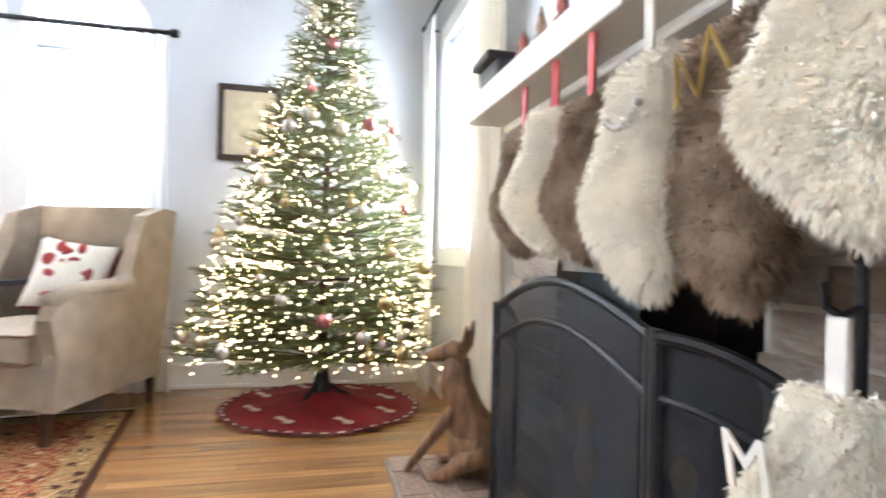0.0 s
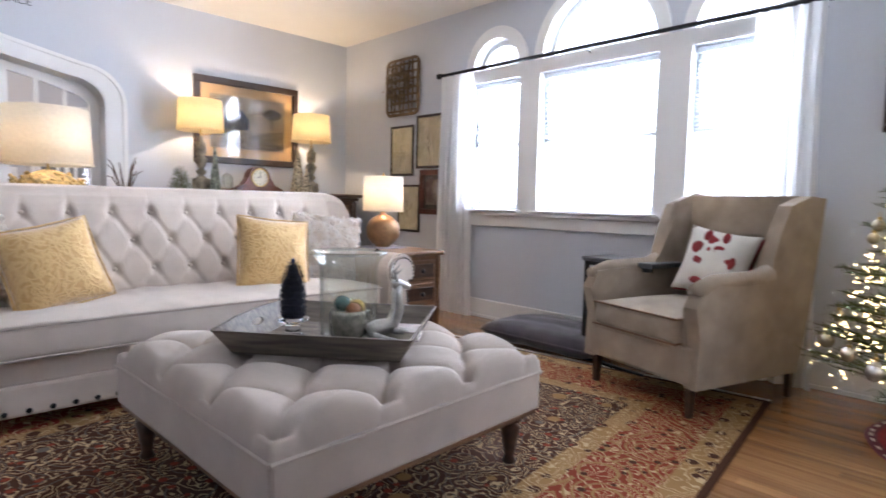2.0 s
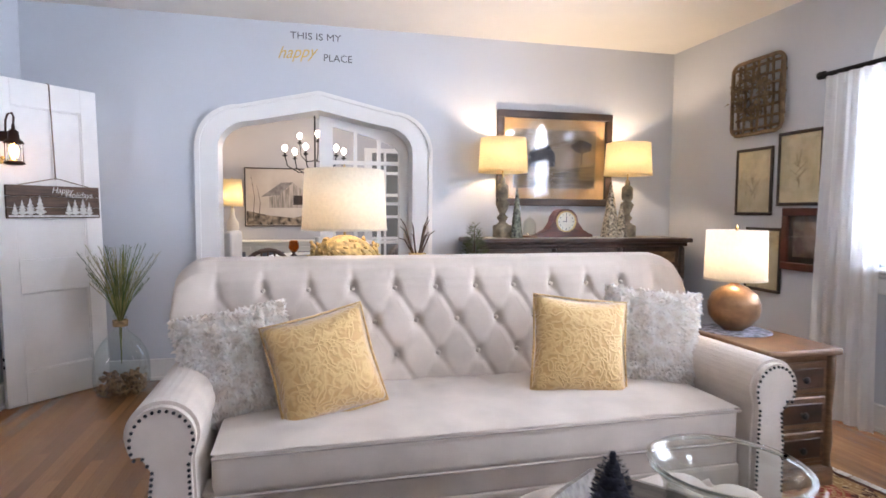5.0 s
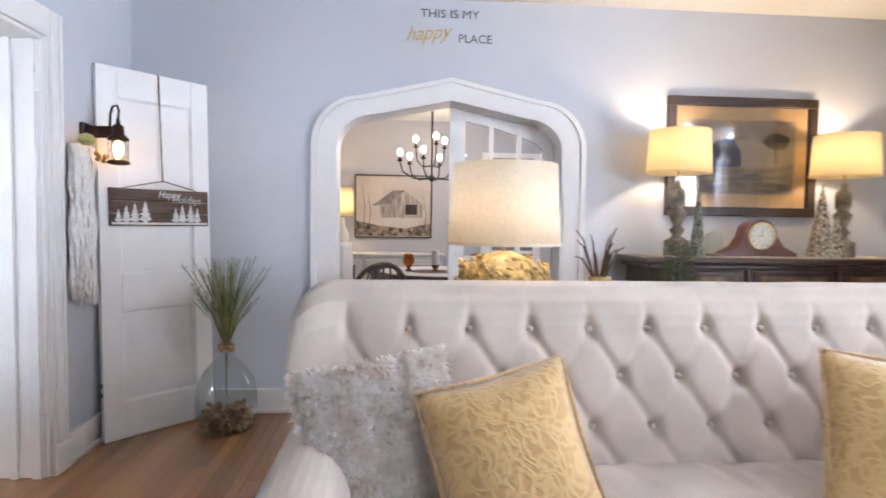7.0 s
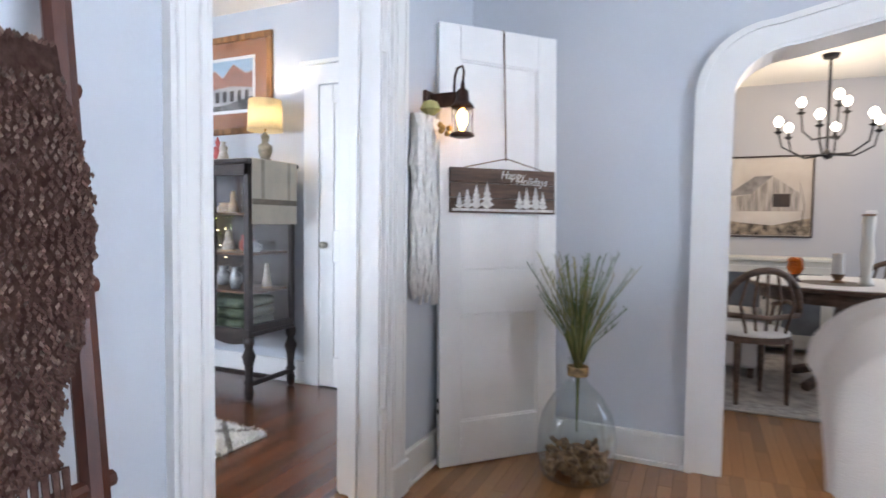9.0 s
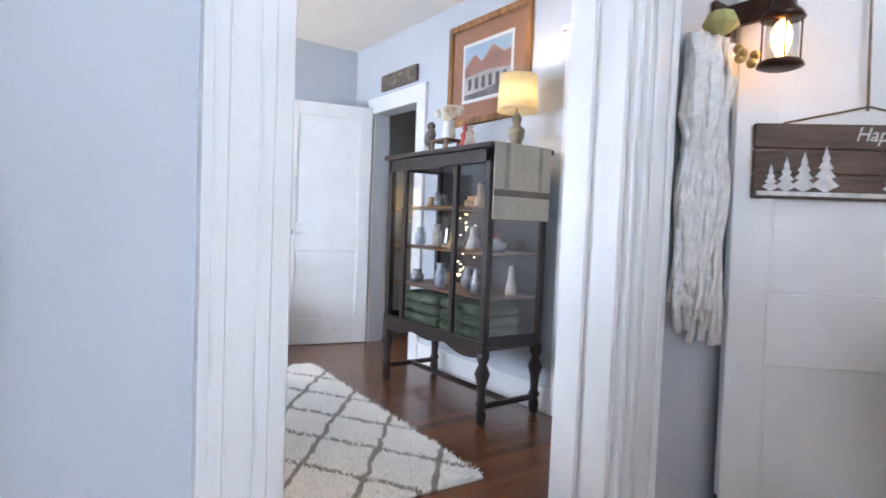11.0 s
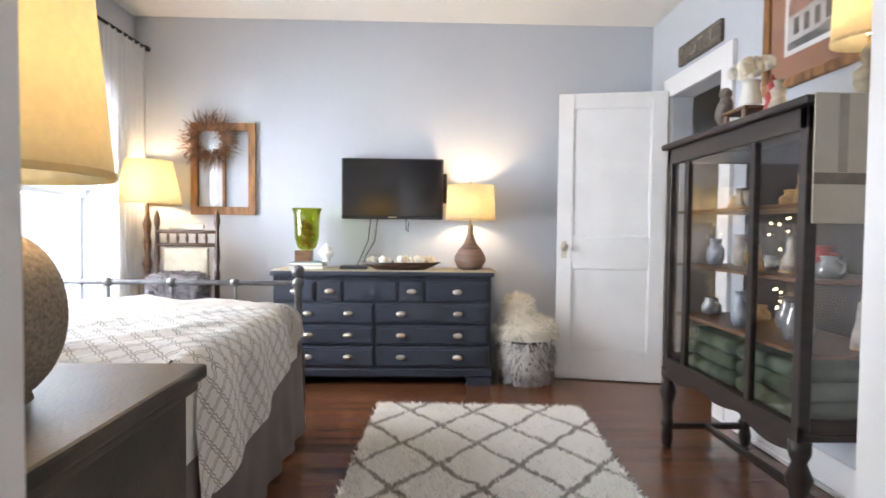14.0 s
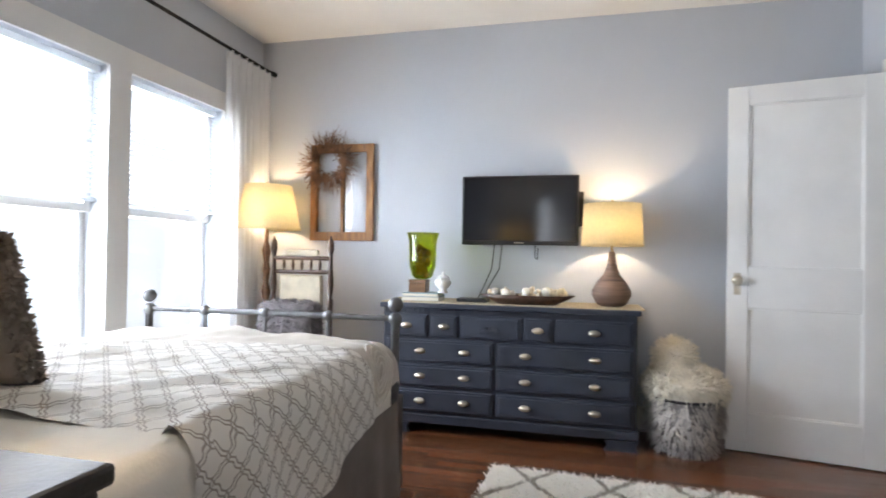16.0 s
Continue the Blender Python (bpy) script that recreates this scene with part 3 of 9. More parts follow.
def sofa_back(a, b):
    """a across, b up the front, over the roll and down the rear."""
    u = 2 * a - 1
    prof = [(0.10, 0.36), (0.115, 0.50), (0.14, 0.64), (0.17, 0.78), (0.195, 0.88), (0.225, 0.955), (0.275, 1.0), (0.32, 1.012), (0.37, 0.995), (0.405, 0.93), (0.40, 0.80), (0.38, 0.55), (0.37, 0.20)]
    s = b * (len(prof) - 1)
    i = min(int(s), len(prof) - 2)
    y, z = (prof[i][k] + (prof[i + 1][k] - prof[i][k]) * (s - i) for k in (0, 1))
    rise = min(1, max(0, (z - 0.36) / 0.45))
    half = 1.06 + 0.17 * rise
    if b > 0.6:
        half = 1.23 - 0.06 * min(1, (b - 0.6) / 0.2)
    x = u * half
    y -= 0.05 * max(0, abs(u) - 0.86) / 0.14 * (1 if b < 0.55 else 0)
    k = 0.0
    p, q = (x - TUFT_X) / TUFT_P, (TUFT_Z - z) / (2 * TUFT_R)
    side = min(1, max(0, (1.10 - abs(x)) / 0.10))
    if b < 0.5:
        ca, cb = p + q, p - q
        da, db = ca - round(ca), cb - round(cb)
        low = min(1, max(0, (TUFT_Z + 0.01 - z) / 0.03))
        k = 0.012 - 0.032 * math.exp(-(da * da + db * db) / 0.022) 
        k -= low * (0.011 * crease(db, 0.075) + 0.004 * crease(da, 0.09))
        k *= side * min(1, max(0, (0.975 - z) / 0.06))
    if z > TUFT_Z and b < 0.62:
        k -= 0.007 * crease(p - round(p), 0.06) * side * min(1, max(0, (1.01 - z) / 0.1))
    over = max(0.0, abs(x) - 1.09) / 0.14
    fade = min(1, max(0, (z - 0.70) / 0.25))
    zz = z - 0.115 * (1 - math.sqrt(max(0.0, 1 - min(1, over) ** 2))) * fade
    return Vector((x, y - k, zz + 0.003 * noise.noise(Vector((x * 4, z * 4, 0)))))


part("backrest", grid(300, 132, sofa_back), M_LINEN, sofa, "diamond tufted backrest", True)
bm = bmesh.new()
for row in range(4):
    for i in range(-6, 7):
        x = TUFT_X + i * TUFT_P + (TUFT_P / 2 if row % 2 else 0)
        z = TUFT_Z - row * TUFT_R
        if abs(x - TUFT_X) < 1.0 and abs(x) < 1.06:
            yb = 0.10 + 0.095 * (z - 0.36) / 0.52 + 0.008
            bmesh.ops.create_icosphere(bm, subdivisions=1, radius=0.012, matrix=pose(x, yb, z))
stuff_part("tuft_button", bm, M_LINEN, sofa, "covered tufting buttons")


def rounded(x0, y0, z0, x1, y1, z1, r, seg=4):
    return bx(x0, y0, z0, x1, y1, z1, r, seg)


part("back_end", rounded(-1.115, 0.21, 0.25, -1.07, 0.372, 0.72, 0.02), M_LINEN, sofa)
part("back_end", rounded(1.07, 0.21, 0.25, 1.115, 0.372, 0.72, 0.02), M_LINEN, sofa)


def seat_top(a, b):
    u, v = 2 * a - 1, b
    dome = 0.028 * (1 - u ** 6) * (1 - (2 * v - 1) ** 4)
    wrinkle = 0.006 * noise.noise(Vector((u * 9, v * 3, 1))) + 0.016 * max(0, v - 0.25) * noise.noise(Vector((u * 24 + 2 * v, v * 2.2, 5)))
    return Vector((u * 0.985, -0.52 + 0.67 * v, 0.452 + dome + wrinkle))


cush = rounded(-0.985, -0.525, 0.305, 0.985, 0.15, 0.455, 0.035, 3)
grid(110, 20, seat_top, cush)
part("seat_cushion", cush, M_LINEN, sofa, "single long seat cushion with piping", True)
for z in (0.318, 0.445):
    part("piping", tube([(-0.98, -0.528, z - 0.004), (-0.5, -0.531, z), (0, -0.532, z), (0.5, -0.531, z), (0.98, -0.528, z - 0.004)], 0.006, 6), M_LINENP, sofa)
part("front_rail", rounded(-1.02, -0.48, 0.20, 1.02, -0.36, 0.31, 0.012, 2), M_LINEN, sofa)
part("skirt_rail", rounded(-1.04, -0.49, 0.075, 1.04, 0.38, 0.205, 0.015, 2), M_LINEN, sofa)
for s in (-1, 1):
    out = [(1.02, 0.075), (1.17, 0.075), (1.165, 0.30), (1.15, 0.44), (1.18, 0.49)]
    out += arc(1.115, 0.54, 0.108, 0.105, -30, 205, 18)
    out += [(1.025, 0.46), (1.02, 0.30)]
    outer = [(s * x, z) for x, z in out]
    bm = plate(outer, [], lambda u, v, d: Vector((u, -0.54 + d, v)), 0.70)
    part("arm", bm, M_LINEN, sofa, "rolled arm")
    bm = plate([(s * (1.10 + (x - 1.10) * 0.9), 0.33 + (z - 0.33) * 0.96) for x, z in out], [], lambda u, v, d: Vector((u, -0.564 + d, v)), 0.03)
    part("arm_front", bm, M_LINEN, sofa, "curved arm front panel")
    nails = bmesh.new()
    for k in range(len(out)):
        (xa, za), (xb, zb) = out[k], out[(k + 1) % len(out)]
        ln = math.hypot(xb - xa, zb - za)
        for q in range(max(1, int(ln / 0.02))):
            f = q / max(1, int(ln / 0.02))
            x, z = 1.10 + (xa + (xb - xa) * f - 1.10) * 0.82, 0.33 + (za + (zb - za) * f - 0.33) * 0.92
            if z > 0.1:
                bmesh.ops.create_icosphere(nails, subdivisions=1, radius=0.0065, matrix=pose(s * x, -0.566, z))
    stuff_part("nailhead_trim", nails, M_IRON, sofa, "dark nailhead trim")
for i in range(26):
    x = -1.0 + i * 0.08
    part("nailhead", lathe([(0.012, 0), (0.010, 0.005), (0.001, 0.009)], 8), M_IRON, sofa, m=pose(x, -0.491, 0.098, 90))
for x in (-1.10, 1.10):
    for y in (-0.47, 0.32):
        part("bun_foot", lathe([(0.04, 0.012), (0.062, 0.03), (0.062, 0.055), (0.04, 0.078)], 16), M_BROWN, sofa, "turned wooden bun foot", True, pose(x, y, 0))

rng = random.Random(4)


def fur_pillow(x, y, z, rz, lean, ry, size, label):
    t = thing("fur_pillow", pose(x, y, z, lean, ry, rz), label, "pillow", "pillows on the sofa")
    body = cushion(size, size, 0.17, 10)
    src = cushion(size, size, 0.17, 10)
    part("pillow_body", body, M_FURT, t, smooth=True)
    stuff_part("shag", fur(src, 9000, 0.026, 0.0075, rng, 0.35, 0.75), M_FURT, t, "long cream and taupe shag")
    return t


def gold_pillow(x, y, z, rz, lean, ry, size, label):
    t = thing("mustard_pillow", pose(x, y, z, lean, ry, rz), label, "pillow", "pillows on the sofa")
    part("pillow_body", cushion(size, size, 0.19, 18), M_GOLD, t, smooth=True)
    h = size / 2 * 0.985
    part("piping", tube([(-h, 0, -h), (-h * 0.96, 0, 0), (-h, 0, h), (0, 0, h * 0.96), (h, 0, h), (h * 0.96, 0, 0), (h, 0, -h), (0, 0, -h * 0.96), (-h, 0, -h)], 0.005, 6), M_GOLD, t)
    return t


fur_pillow(1.57, 3.865, 0.635, 8, -20, -9, 0.43, "white and taupe shag pillow leaning on the sofa arm")
gold_pillow(1.89, 3.735, 0.645, 8, -20, -12, 0.395, "mustard velvet pillow with raised scroll pattern")
gold_pillow(2.97, 3.79, 0.645, -8, -18, 6, 0.43, "mustard velvet pillow with raised scroll pattern")
fur_pillow(3.385, 3.89, 0.645, -14, -16, 6, 0.46, "white and taupe shag pillow at the sofa end")

# ---------- ottoman ----------
ott = thing("tufted_ottoman", pose(2.51, 2.49, 0, 0, 0, 2), "square cream linen ottoman with deep button tufting", "ottoman")
OW = 0.545


def ott_top(a, b):
    u, v = (2 * a - 1), (2 * b - 1)
    x, y = u * OW, v * OW
    e = min(1, (1 - max(abs(u), abs(v))) / 0.10)
    edge = math.sqrt(max(0, 1 - (1 - e) ** 2))
    h = tuft(x + 0.02 * noise.noise(Vector((x * 5, y * 5, 1))), y + 0.02 * noise.noise(Vector((x * 5, y * 5, 9))), 0.33, 0.33)
    z = 0.35 + 0.075 * edge + 0.105 * (h - 0.66) * min(1, e + 0.35) + 0.012 * noise.noise(Vector((x * 7, y * 7, 4))) * e
    k = 1 + 0.015 * edge
    return Vector((x * k, y * k, z))


part("tufted_top", grid(110, 110, ott_top), M_LINEN2, ott, "puffed tufted top", True)
part("side_panel", rounded(-OW, -OW, 0.215, OW, OW, 0.36, 0.012, 2), M_LINEN2, ott)
part("piping", tube([(-OW, -OW, 0.352), (OW, -OW, 0.352), (OW, OW, 0.352), (-OW, OW, 0.352), (-OW, -OW, 0.352)], 0.007, 6), M_LINEN2, ott)
part("base_rail", bx(-OW + 0.01, -OW + 0.01, 0.196, OW - 0.01, OW - 0.01, 0.214, 0.003), M_BROWN, ott)
for x in (-0.47, 0.47):
    for y in (-0.47, 0.47):
        part("leg", turned_leg(0.192, 0.036), M_DARKWOOD, ott, "turned dark wooden leg", True, pose(x, y, 0.008))
bm = bmesh.new()
for i in range(-4, 5):
    for j in range(-4, 5):
        x, y = (i + j) * 0.165, (i - j) * 0.165
        if abs(x) < 0.5 and abs(y) < 0.5:
            bmesh.ops.create_icosphere(bm, subdivisions=1, radius=0.012, matrix=pose(x, y, 0.37))
stuff_part("tuft_buttons", bm, M_LINEN2, ott, "covered tufting buttons")

# tray with its things
M_TRAY = mat("weathered_grey_wood", (0.16, 0.13, 0.105), 0.6, var=0.3, scale=6, bump=0.08, bscale=30, stretch=(1, 8, 8))
TRAY = pose(2.54, 2.49, 0.452, 0, 0, -51)
tray = thing("wooden_tray", TRAY, "weathered grey wooden tray with sloping sides", "tray")
TA, TB, TC, TD = 0.27, 0.235, 0.325, 0.29
part("tray_bottom", bx(-TA, -TB, 0, TA, TB, 0.012, 0.003), M_TRAY, tray)
for s in (-1, 1):
    def side(u, v, d, s=s):
        k = v / 0.085
        return Vector((u * (TA + (TC - TA) * k), s * (TB + (TD - TB) * k + d), 0.002 + v))
    part("tray_side", plate(rect(-1, 0, 1, 0.085), [], side, 0.011), M_TRAY, tray)
    hole = [(q[0], q[1]) for q in arc(0, 0.055, 0.17, 0.012, 0, 360, 16)[:-1]]

    def end(u, v, d, s=s):
        k = v / 0.095
        return Vector((s * (TA + (TC - TA) * k + d), u * (TB + (TD - TB) * k + 0.008), 0.002 + v))
    part("tray_end", plate([(-1, 0), (1, 0), (1, 0.085), (0.4, 0.095), (-0.4, 0.095), (-1, 0.085)], [hole], end, 0.011), M_TRAY, tray, "tray end with a hand hole")

M_BRUSH = mat("dark_navy_bristle", (0.012, 0.013, 0.028), 0.9, var=0.3, scale=60, bump=0.3, bscale=300)
cone = thing("bottle_brush_tree", pose(2.40, 2.56, 0.466), "small dark bottle brush tree on a glass stand", "decoration")
part("glass_stand", lathe([(0.05, 0), (0.055, 0.008), (0.03, 0.02), (0.024, 0.045), (0.034, 0.062), (0.058, 0.068), (0.058, 0.074), (0.01, 0.075)], 20), glass("pressed_glass", (0.9, 0.95, 1.0), 0.05, False), cone, "clear pressed glass stand", True)
bp = bmesh.new()
for k in range(9):
    z = 0.078 + k * 0.023
    r = 0.04 * (1.0 if k < 5 else (1.05 - 0.22 * (k - 4)))
    lathe([(r * 0.92, z), (r * 1.04, z + 0.008), (r * 0.85, z + 0.026)], 18, bp)
part("bristle_cone", bp, M_BRUSH, cone, smooth=True)
src = lathe([(0.038, 0.08), (0.042, 0.15), (0.036, 0.20), (0.024, 0.25), (0.004, 0.285)], 14)
stuff_part("bristles", fur(src, 1500, 0.010, 0.0012, rng, 0.0, 0.5), M_BRUSH, cone)
src.free()

M_JAR = glass("hurricane_glass", (0.95, 0.965, 0.95), edge=0.5)
M_JARRIM = glass("thick_rim_glass", (0.88, 0.92, 0.92), 0.03, False)
jar = thing("hurricane_jar", pose(2.53, 2.405, 0.466), "clear glass hurricane jar with beads and mercury cup inside", "jar")
part("glass_wall", shell([(0.080, 0.0), (0.098, 0.012), (0.102, 0.03), (0.102, 0.24), (0.104, 0.275), (0.118, 0.302), (0.128, 0.312), (0.129, 0.318)], 40, 0.005), M_JAR, jar, "clear glass wall with flared rim", True)
part("rim", tube([(0.129 * math.cos(k / 32 * 6.2832), 0.129 * math.sin(k / 32 * 6.2832), 0.317) for k in range(33)], 0.005, 8), M_JARRIM, jar, "thick glass rim", True)
part("glass_base", lathe([(0.088, 0.001), (0.09, 0.01), (0.001, 0.011)], 24), M_JAR, jar)
part("inner_cup", shell([(0.045, 0.014), (0.066, 0.03), (0.07, 0.10), (0.066, 0.115)], 24, 0.004), mat("mercury_glass", (0.50, 0.46, 0.40), 0.25, 0.7, var=0.3, scale=40), jar, "mottled mercury glass cup", True)
for k, (c, x, y, z) in enumerate([((0.07, 0.16, 0.16), -0.02, 0.01, 0.135), ((0.45, 0.30, 0.06), 0.03, -0.01, 0.12), ((0.3, 0.12, 0.05), 0.0, -0.03, 0.115), ((0.55, 0.42, 0.2), 0.02, 0.03, 0.12)]):
    bm = bmesh.new()
    bmesh.ops.create_uvsphere(bm, u_segments=14, v_segments=10, radius=0.03, matrix=pose(x, y, z))
    part("bauble", bm, mat("bauble_%s" % "abcd"[k], c, 0.25, 0.6, var=0.2, scale=30), jar, smooth=True)

M_SILVER = mat("tarnished_silver", (0.55, 0.53, 0.50), 0.3, 0.9, var=0.2, scale=25, bump=0.05)
deer_s = thing("silver_deer", pose(2.63, 2.33, 0.466, 0, 0, -20), "small silver reclining deer figurine", "figurine")
bm = tube([(-0.06, 0, 0.03), (-0.02, 0, 0.05), (0.03, 0, 0.06), (0.05, 0, 0.11), (0.045, 0, 0.17), (0.05, 0, 0.20)], 0.034, 12, None, 0.016)
tube([(0.03, 0, 0.20), (0.06, 0, 0.205), (0.095, 0, 0.19)], 0.02, 10, bm, 0.009)
for s in (-1, 1):
    tube([(0.03, s * 0.02, 0.04), (0.08, s * 0.022, 0.03), (0.13, s * 0.02, 0.012)], 0.012, 8, bm, 0.006)
    tube([(-0.05, s * 0.03, 0.03), (0.0, s * 0.04, 0.015), (0.03, s * 0.04, 0.01)], 0.014, 8, bm, 0.007)
    tube([(0.045, s * 0.008, 0.21), (0.03, s * 0.022, 0.25), (0.045, s * 0.035, 0.28)], 0.005, 6, bm, 0.002)
    tube([(0.034, s * 0.018, 0.24), (0.06, s * 0.025, 0.262)], 0.004, 6, bm, 0.002)
for v in bm.verts:
    v.co.z = max(v.co.z, 0.0)
part("deer_body", bm, M_SILVER, deer_s, smooth=True)
book = thing("stacked_book", pose(2.70, 2.36, 0.466, 0, 0, -48), "small hardback book with pale cover", "book")
part("cover", bx(-0.10, -0.07, 0, 0.10, 0.07, 0.005, 0.001), mat("book_cover", (0.55, 0.48, 0.46), 0.5, var=0.2, scale=20), book)
part("pages", bx(-0.095, -0.066, 0.005, 0.097, 0.066, 0.03, 0.001), mat("book_pages", (0.70, 0.66, 0.56), 0.9, var=0.1, scale=3, stretch=(1, 1, 60)), book)
part("cover", bx(-0.10, -0.07, 0.03, 0.10, 0.07, 0.035, 0.001), bpy.data.materials["book_cover"], book)

# ---------- armchair ----------
CH = pose(4.40, 1.955, 0.004, 0, 0, -106.5)
ch = thing("wingback_armchair", CH @ Matrix.Diagonal((1, 1.14, 1, 1)), "taupe tweed wingback armchair with dark wooden legs", "armchair")
part("seat_base", rounded(-0.335, -0.37, 0.16, 0.335, 0.34, 0.335, 0.02, 3), M_TAUPE, ch)
cush = rounded(-0.265, -0.39, 0.335, 0.265, 0.20, 0.46, 0.03, 3)
grid(16, 16, lambda a, b: Vector(((2 * a - 1) * 0.262, -0.385 + 0.575 * b, 0.455 + 0.03 * (1 - (2 * a - 1) ** 4) * (1 - (2 * b - 1) ** 4))), cush)
part("seat_cushion", cush, M_TAUPE, ch, "loose taupe seat cushion", True)
part("piping", tube([(-0.262, -0.388, 0.456), (0.262, -0.388, 0.456), (0.264, 0.18, 0.456)], 0.006, 6), M_BROWN, ch, "dark piping")
part("piping", tube([(-0.262, -0.392, 0.342), (0.262, -0.392, 0.342), (0.268, 0.18, 0.342)], 0.006, 6), M_BROWN, ch, "dark piping")


def ch_back(a, b):
    u = 2 * a - 1
    z = 0.36 + b * 0.67
    y = 0.18 + 0.10 * b - 0.02 * (1 - u * u)
    return Vector((u * (0.285 + 0.035 * b), y, z))


bm = grid(16, 16, ch_back)
bmesh.ops.solidify(bm, geom=bm.faces[:], thickness=-0.11)
part("backrest", bm, M_TAUPE, ch, smooth=False)
for s in (-1, 1):
    side = [(-0.36, 0.15), (0.30, 0.15), (0.36, 0.45), (0.405, 1.02), (0.30, 1.03), (0.16, 0.98), (0.10, 0.84), (0.06, 0.68), (-0.02, 0.625), (-0.20, 0.625), (-0.345, 0.60), (-0.385, 0.52), (-0.35, 0.38)]
    bm = plate(side, [], lambda u, v, d, s=s: Vector((s * (0.275 + d + 0.02 * max(0, v - 0.4)), u, v)), 0.085)
    bmesh.ops.bevel(bm, geom=[e for e in bm.edges if e.is_manifold and e.calc_face_angle(0) > 0.9], offset=0.016, segments=2, affect="EDGES")
    part("wing_arm", bm, M_TAUPE, ch, "wing and arm panel")
    part("arm_pad", tube([(s * 0.325, -0.36, 0.585), (s * 0.325, -0.25, 0.625), (s * 0.33, 0.0, 0.632), (s * 0.335, 0.08, 0.66)], 0.042, 10), M_TAUPE, ch, smooth=True)
    for y in (-0.325, 0.33):
        lg = lathe([(0.017, 0), (0.026, 0.155)], 4)
        part("leg", lg, M_DARKWOOD, ch, "tapered dark leg", False, pose(s * 0.30, y, 0, 0, 0, 45))
M_PIL = mat("white_cotton_canvas", (0.74, 0.70, 0.63), 0.9, var=0.05, scale=8, bump=0.1, bscale=300)
M_RED = mat("deep_red_print", (0.33, 0.035, 0.04), 0.85, var=0.2, scale=12, bump=0.1, bscale=200)
pp = thing("printed_pillow", CH @ pose(0.04, 0.10, 0.675, -22, 8, 16), "white canvas pillow with a red printed motif", "pillow")
part("pillow_body", cushion(0.36, 0.37, 0.15, 14), M_PIL, pp, smooth=True)
part("pillow_back", moved(cushion(0.362, 0.372, 0.08, 10), pose(0, 0.04, 0)), M_RED, pp, "dark red back", True)
bm = bmesh.new()
pr = random.Random(8)
for k in range(26):
    x, z = pr.uniform(-0.11, 0.11), pr.uniform(-0.13, 0.13)
    if abs(x + z * 0.4) > 0.10:
        continue
    w, h2 = pr.uniform(0.015, 0.04), pr.uniform(0.012, 0.035)
    q = max(0, (1 - (x / 0.2) ** 4) * (1 - (z / 0.2) ** 4)) ** 0.5
    lathe([(w, 0), (w * 0.6, 0.004), (0.001, 0.006)], 9, bm, pose(x, -0.07 * q + 0.002, z, 90) @ Matrix.Diagonal((1, h2 / w, 1, 1)))
stuff_part("printed_motif", bm, M_RED, pp, "red printed motif")

# narrow side table whose frame reaches under the chair
ct = thing("side_table", pose(4.46, 2.56, 0), "narrow black metal side table with slate top", "table")
M_SLATE = mat("dark_slate_top", (0.07, 0.075, 0.08), 0.35, var=0.2, scale=10)
part("tabletop", bx(-0.02, -0.40, 0.625, 0.26, 0.12, 0.652, 0.004), M_SLATE, ct, m=pose(0, 0, 0, 0, 0, -12))
part("post", bx(-0.005, 0.085, 0.015, 0.02, 0.11, 0.625, 0.002), M_IRON, ct, m=pose(0, 0, 0, 0, 0, -12))
part("post", bx(0.225, 0.085, 0.015, 0.25, 0.11, 0.625, 0.002), M_IRON, ct, m=pose(0, 0, 0, 0, 0, -12))
part("foot_rail", bx(-0.005, -0.36, 0.0, 0.02, 0.11, 0.02, 0.002), M_IRON, ct, m=pose(0, 0, 0, 0, 0, -12))
part("foot_rail", bx(0.225, -0.36, 0.0, 0.25, 0.11, 0.02, 0.002), M_IRON, ct, m=pose(0, 0, 0, 0, 0, -12))
part("top_rail", bx(-0.005, -0.38, 0.60, 0.02, 0.085, 0.624, 0.002), M_IRON, ct, m=pose(0, 0, 0, 0, 0, -12))

db = thing("dog_bed", pose(4.66, 2.98, 0), "charcoal plush rectangular dog bed", "dog bed")
M_PLUSH = mat("charcoal_plush", (0.075, 0.062, 0.075), 0.95, var=0.2, scale=10, bump=0.25, bscale=150, sheen=0.5)


def dogbed(s):
    def f(a, b):
        u, v = 2 * a - 1, 2 * b - 1
        k = max(0, (1 - u ** 6) * (1 - v ** 6)) ** 0.5
        z = 0.075 + s * 0.075 * k * (1 + 0.25 * noise.noise(Vector((u * 2.2, v * 2.2, 3))))
        return Vector((u * 0.29, v * 0.46, max(0.0, z)))
    return f


bm = grid(24, 30, dogbed(1))
grid(24, 30, dogbed(-1), bm)
bmesh.ops.remove_doubles(bm, verts=bm.verts, dist=0.001)
part("bed_pad", bm, M_PLUSH, db, smooth=True)
part("seam", tube([(-0.288, -0.44, 0.075), (-0.29, 0, 0.075), (-0.288, 0.44, 0.075)], 0.006, 6), M_PLUSH, db)

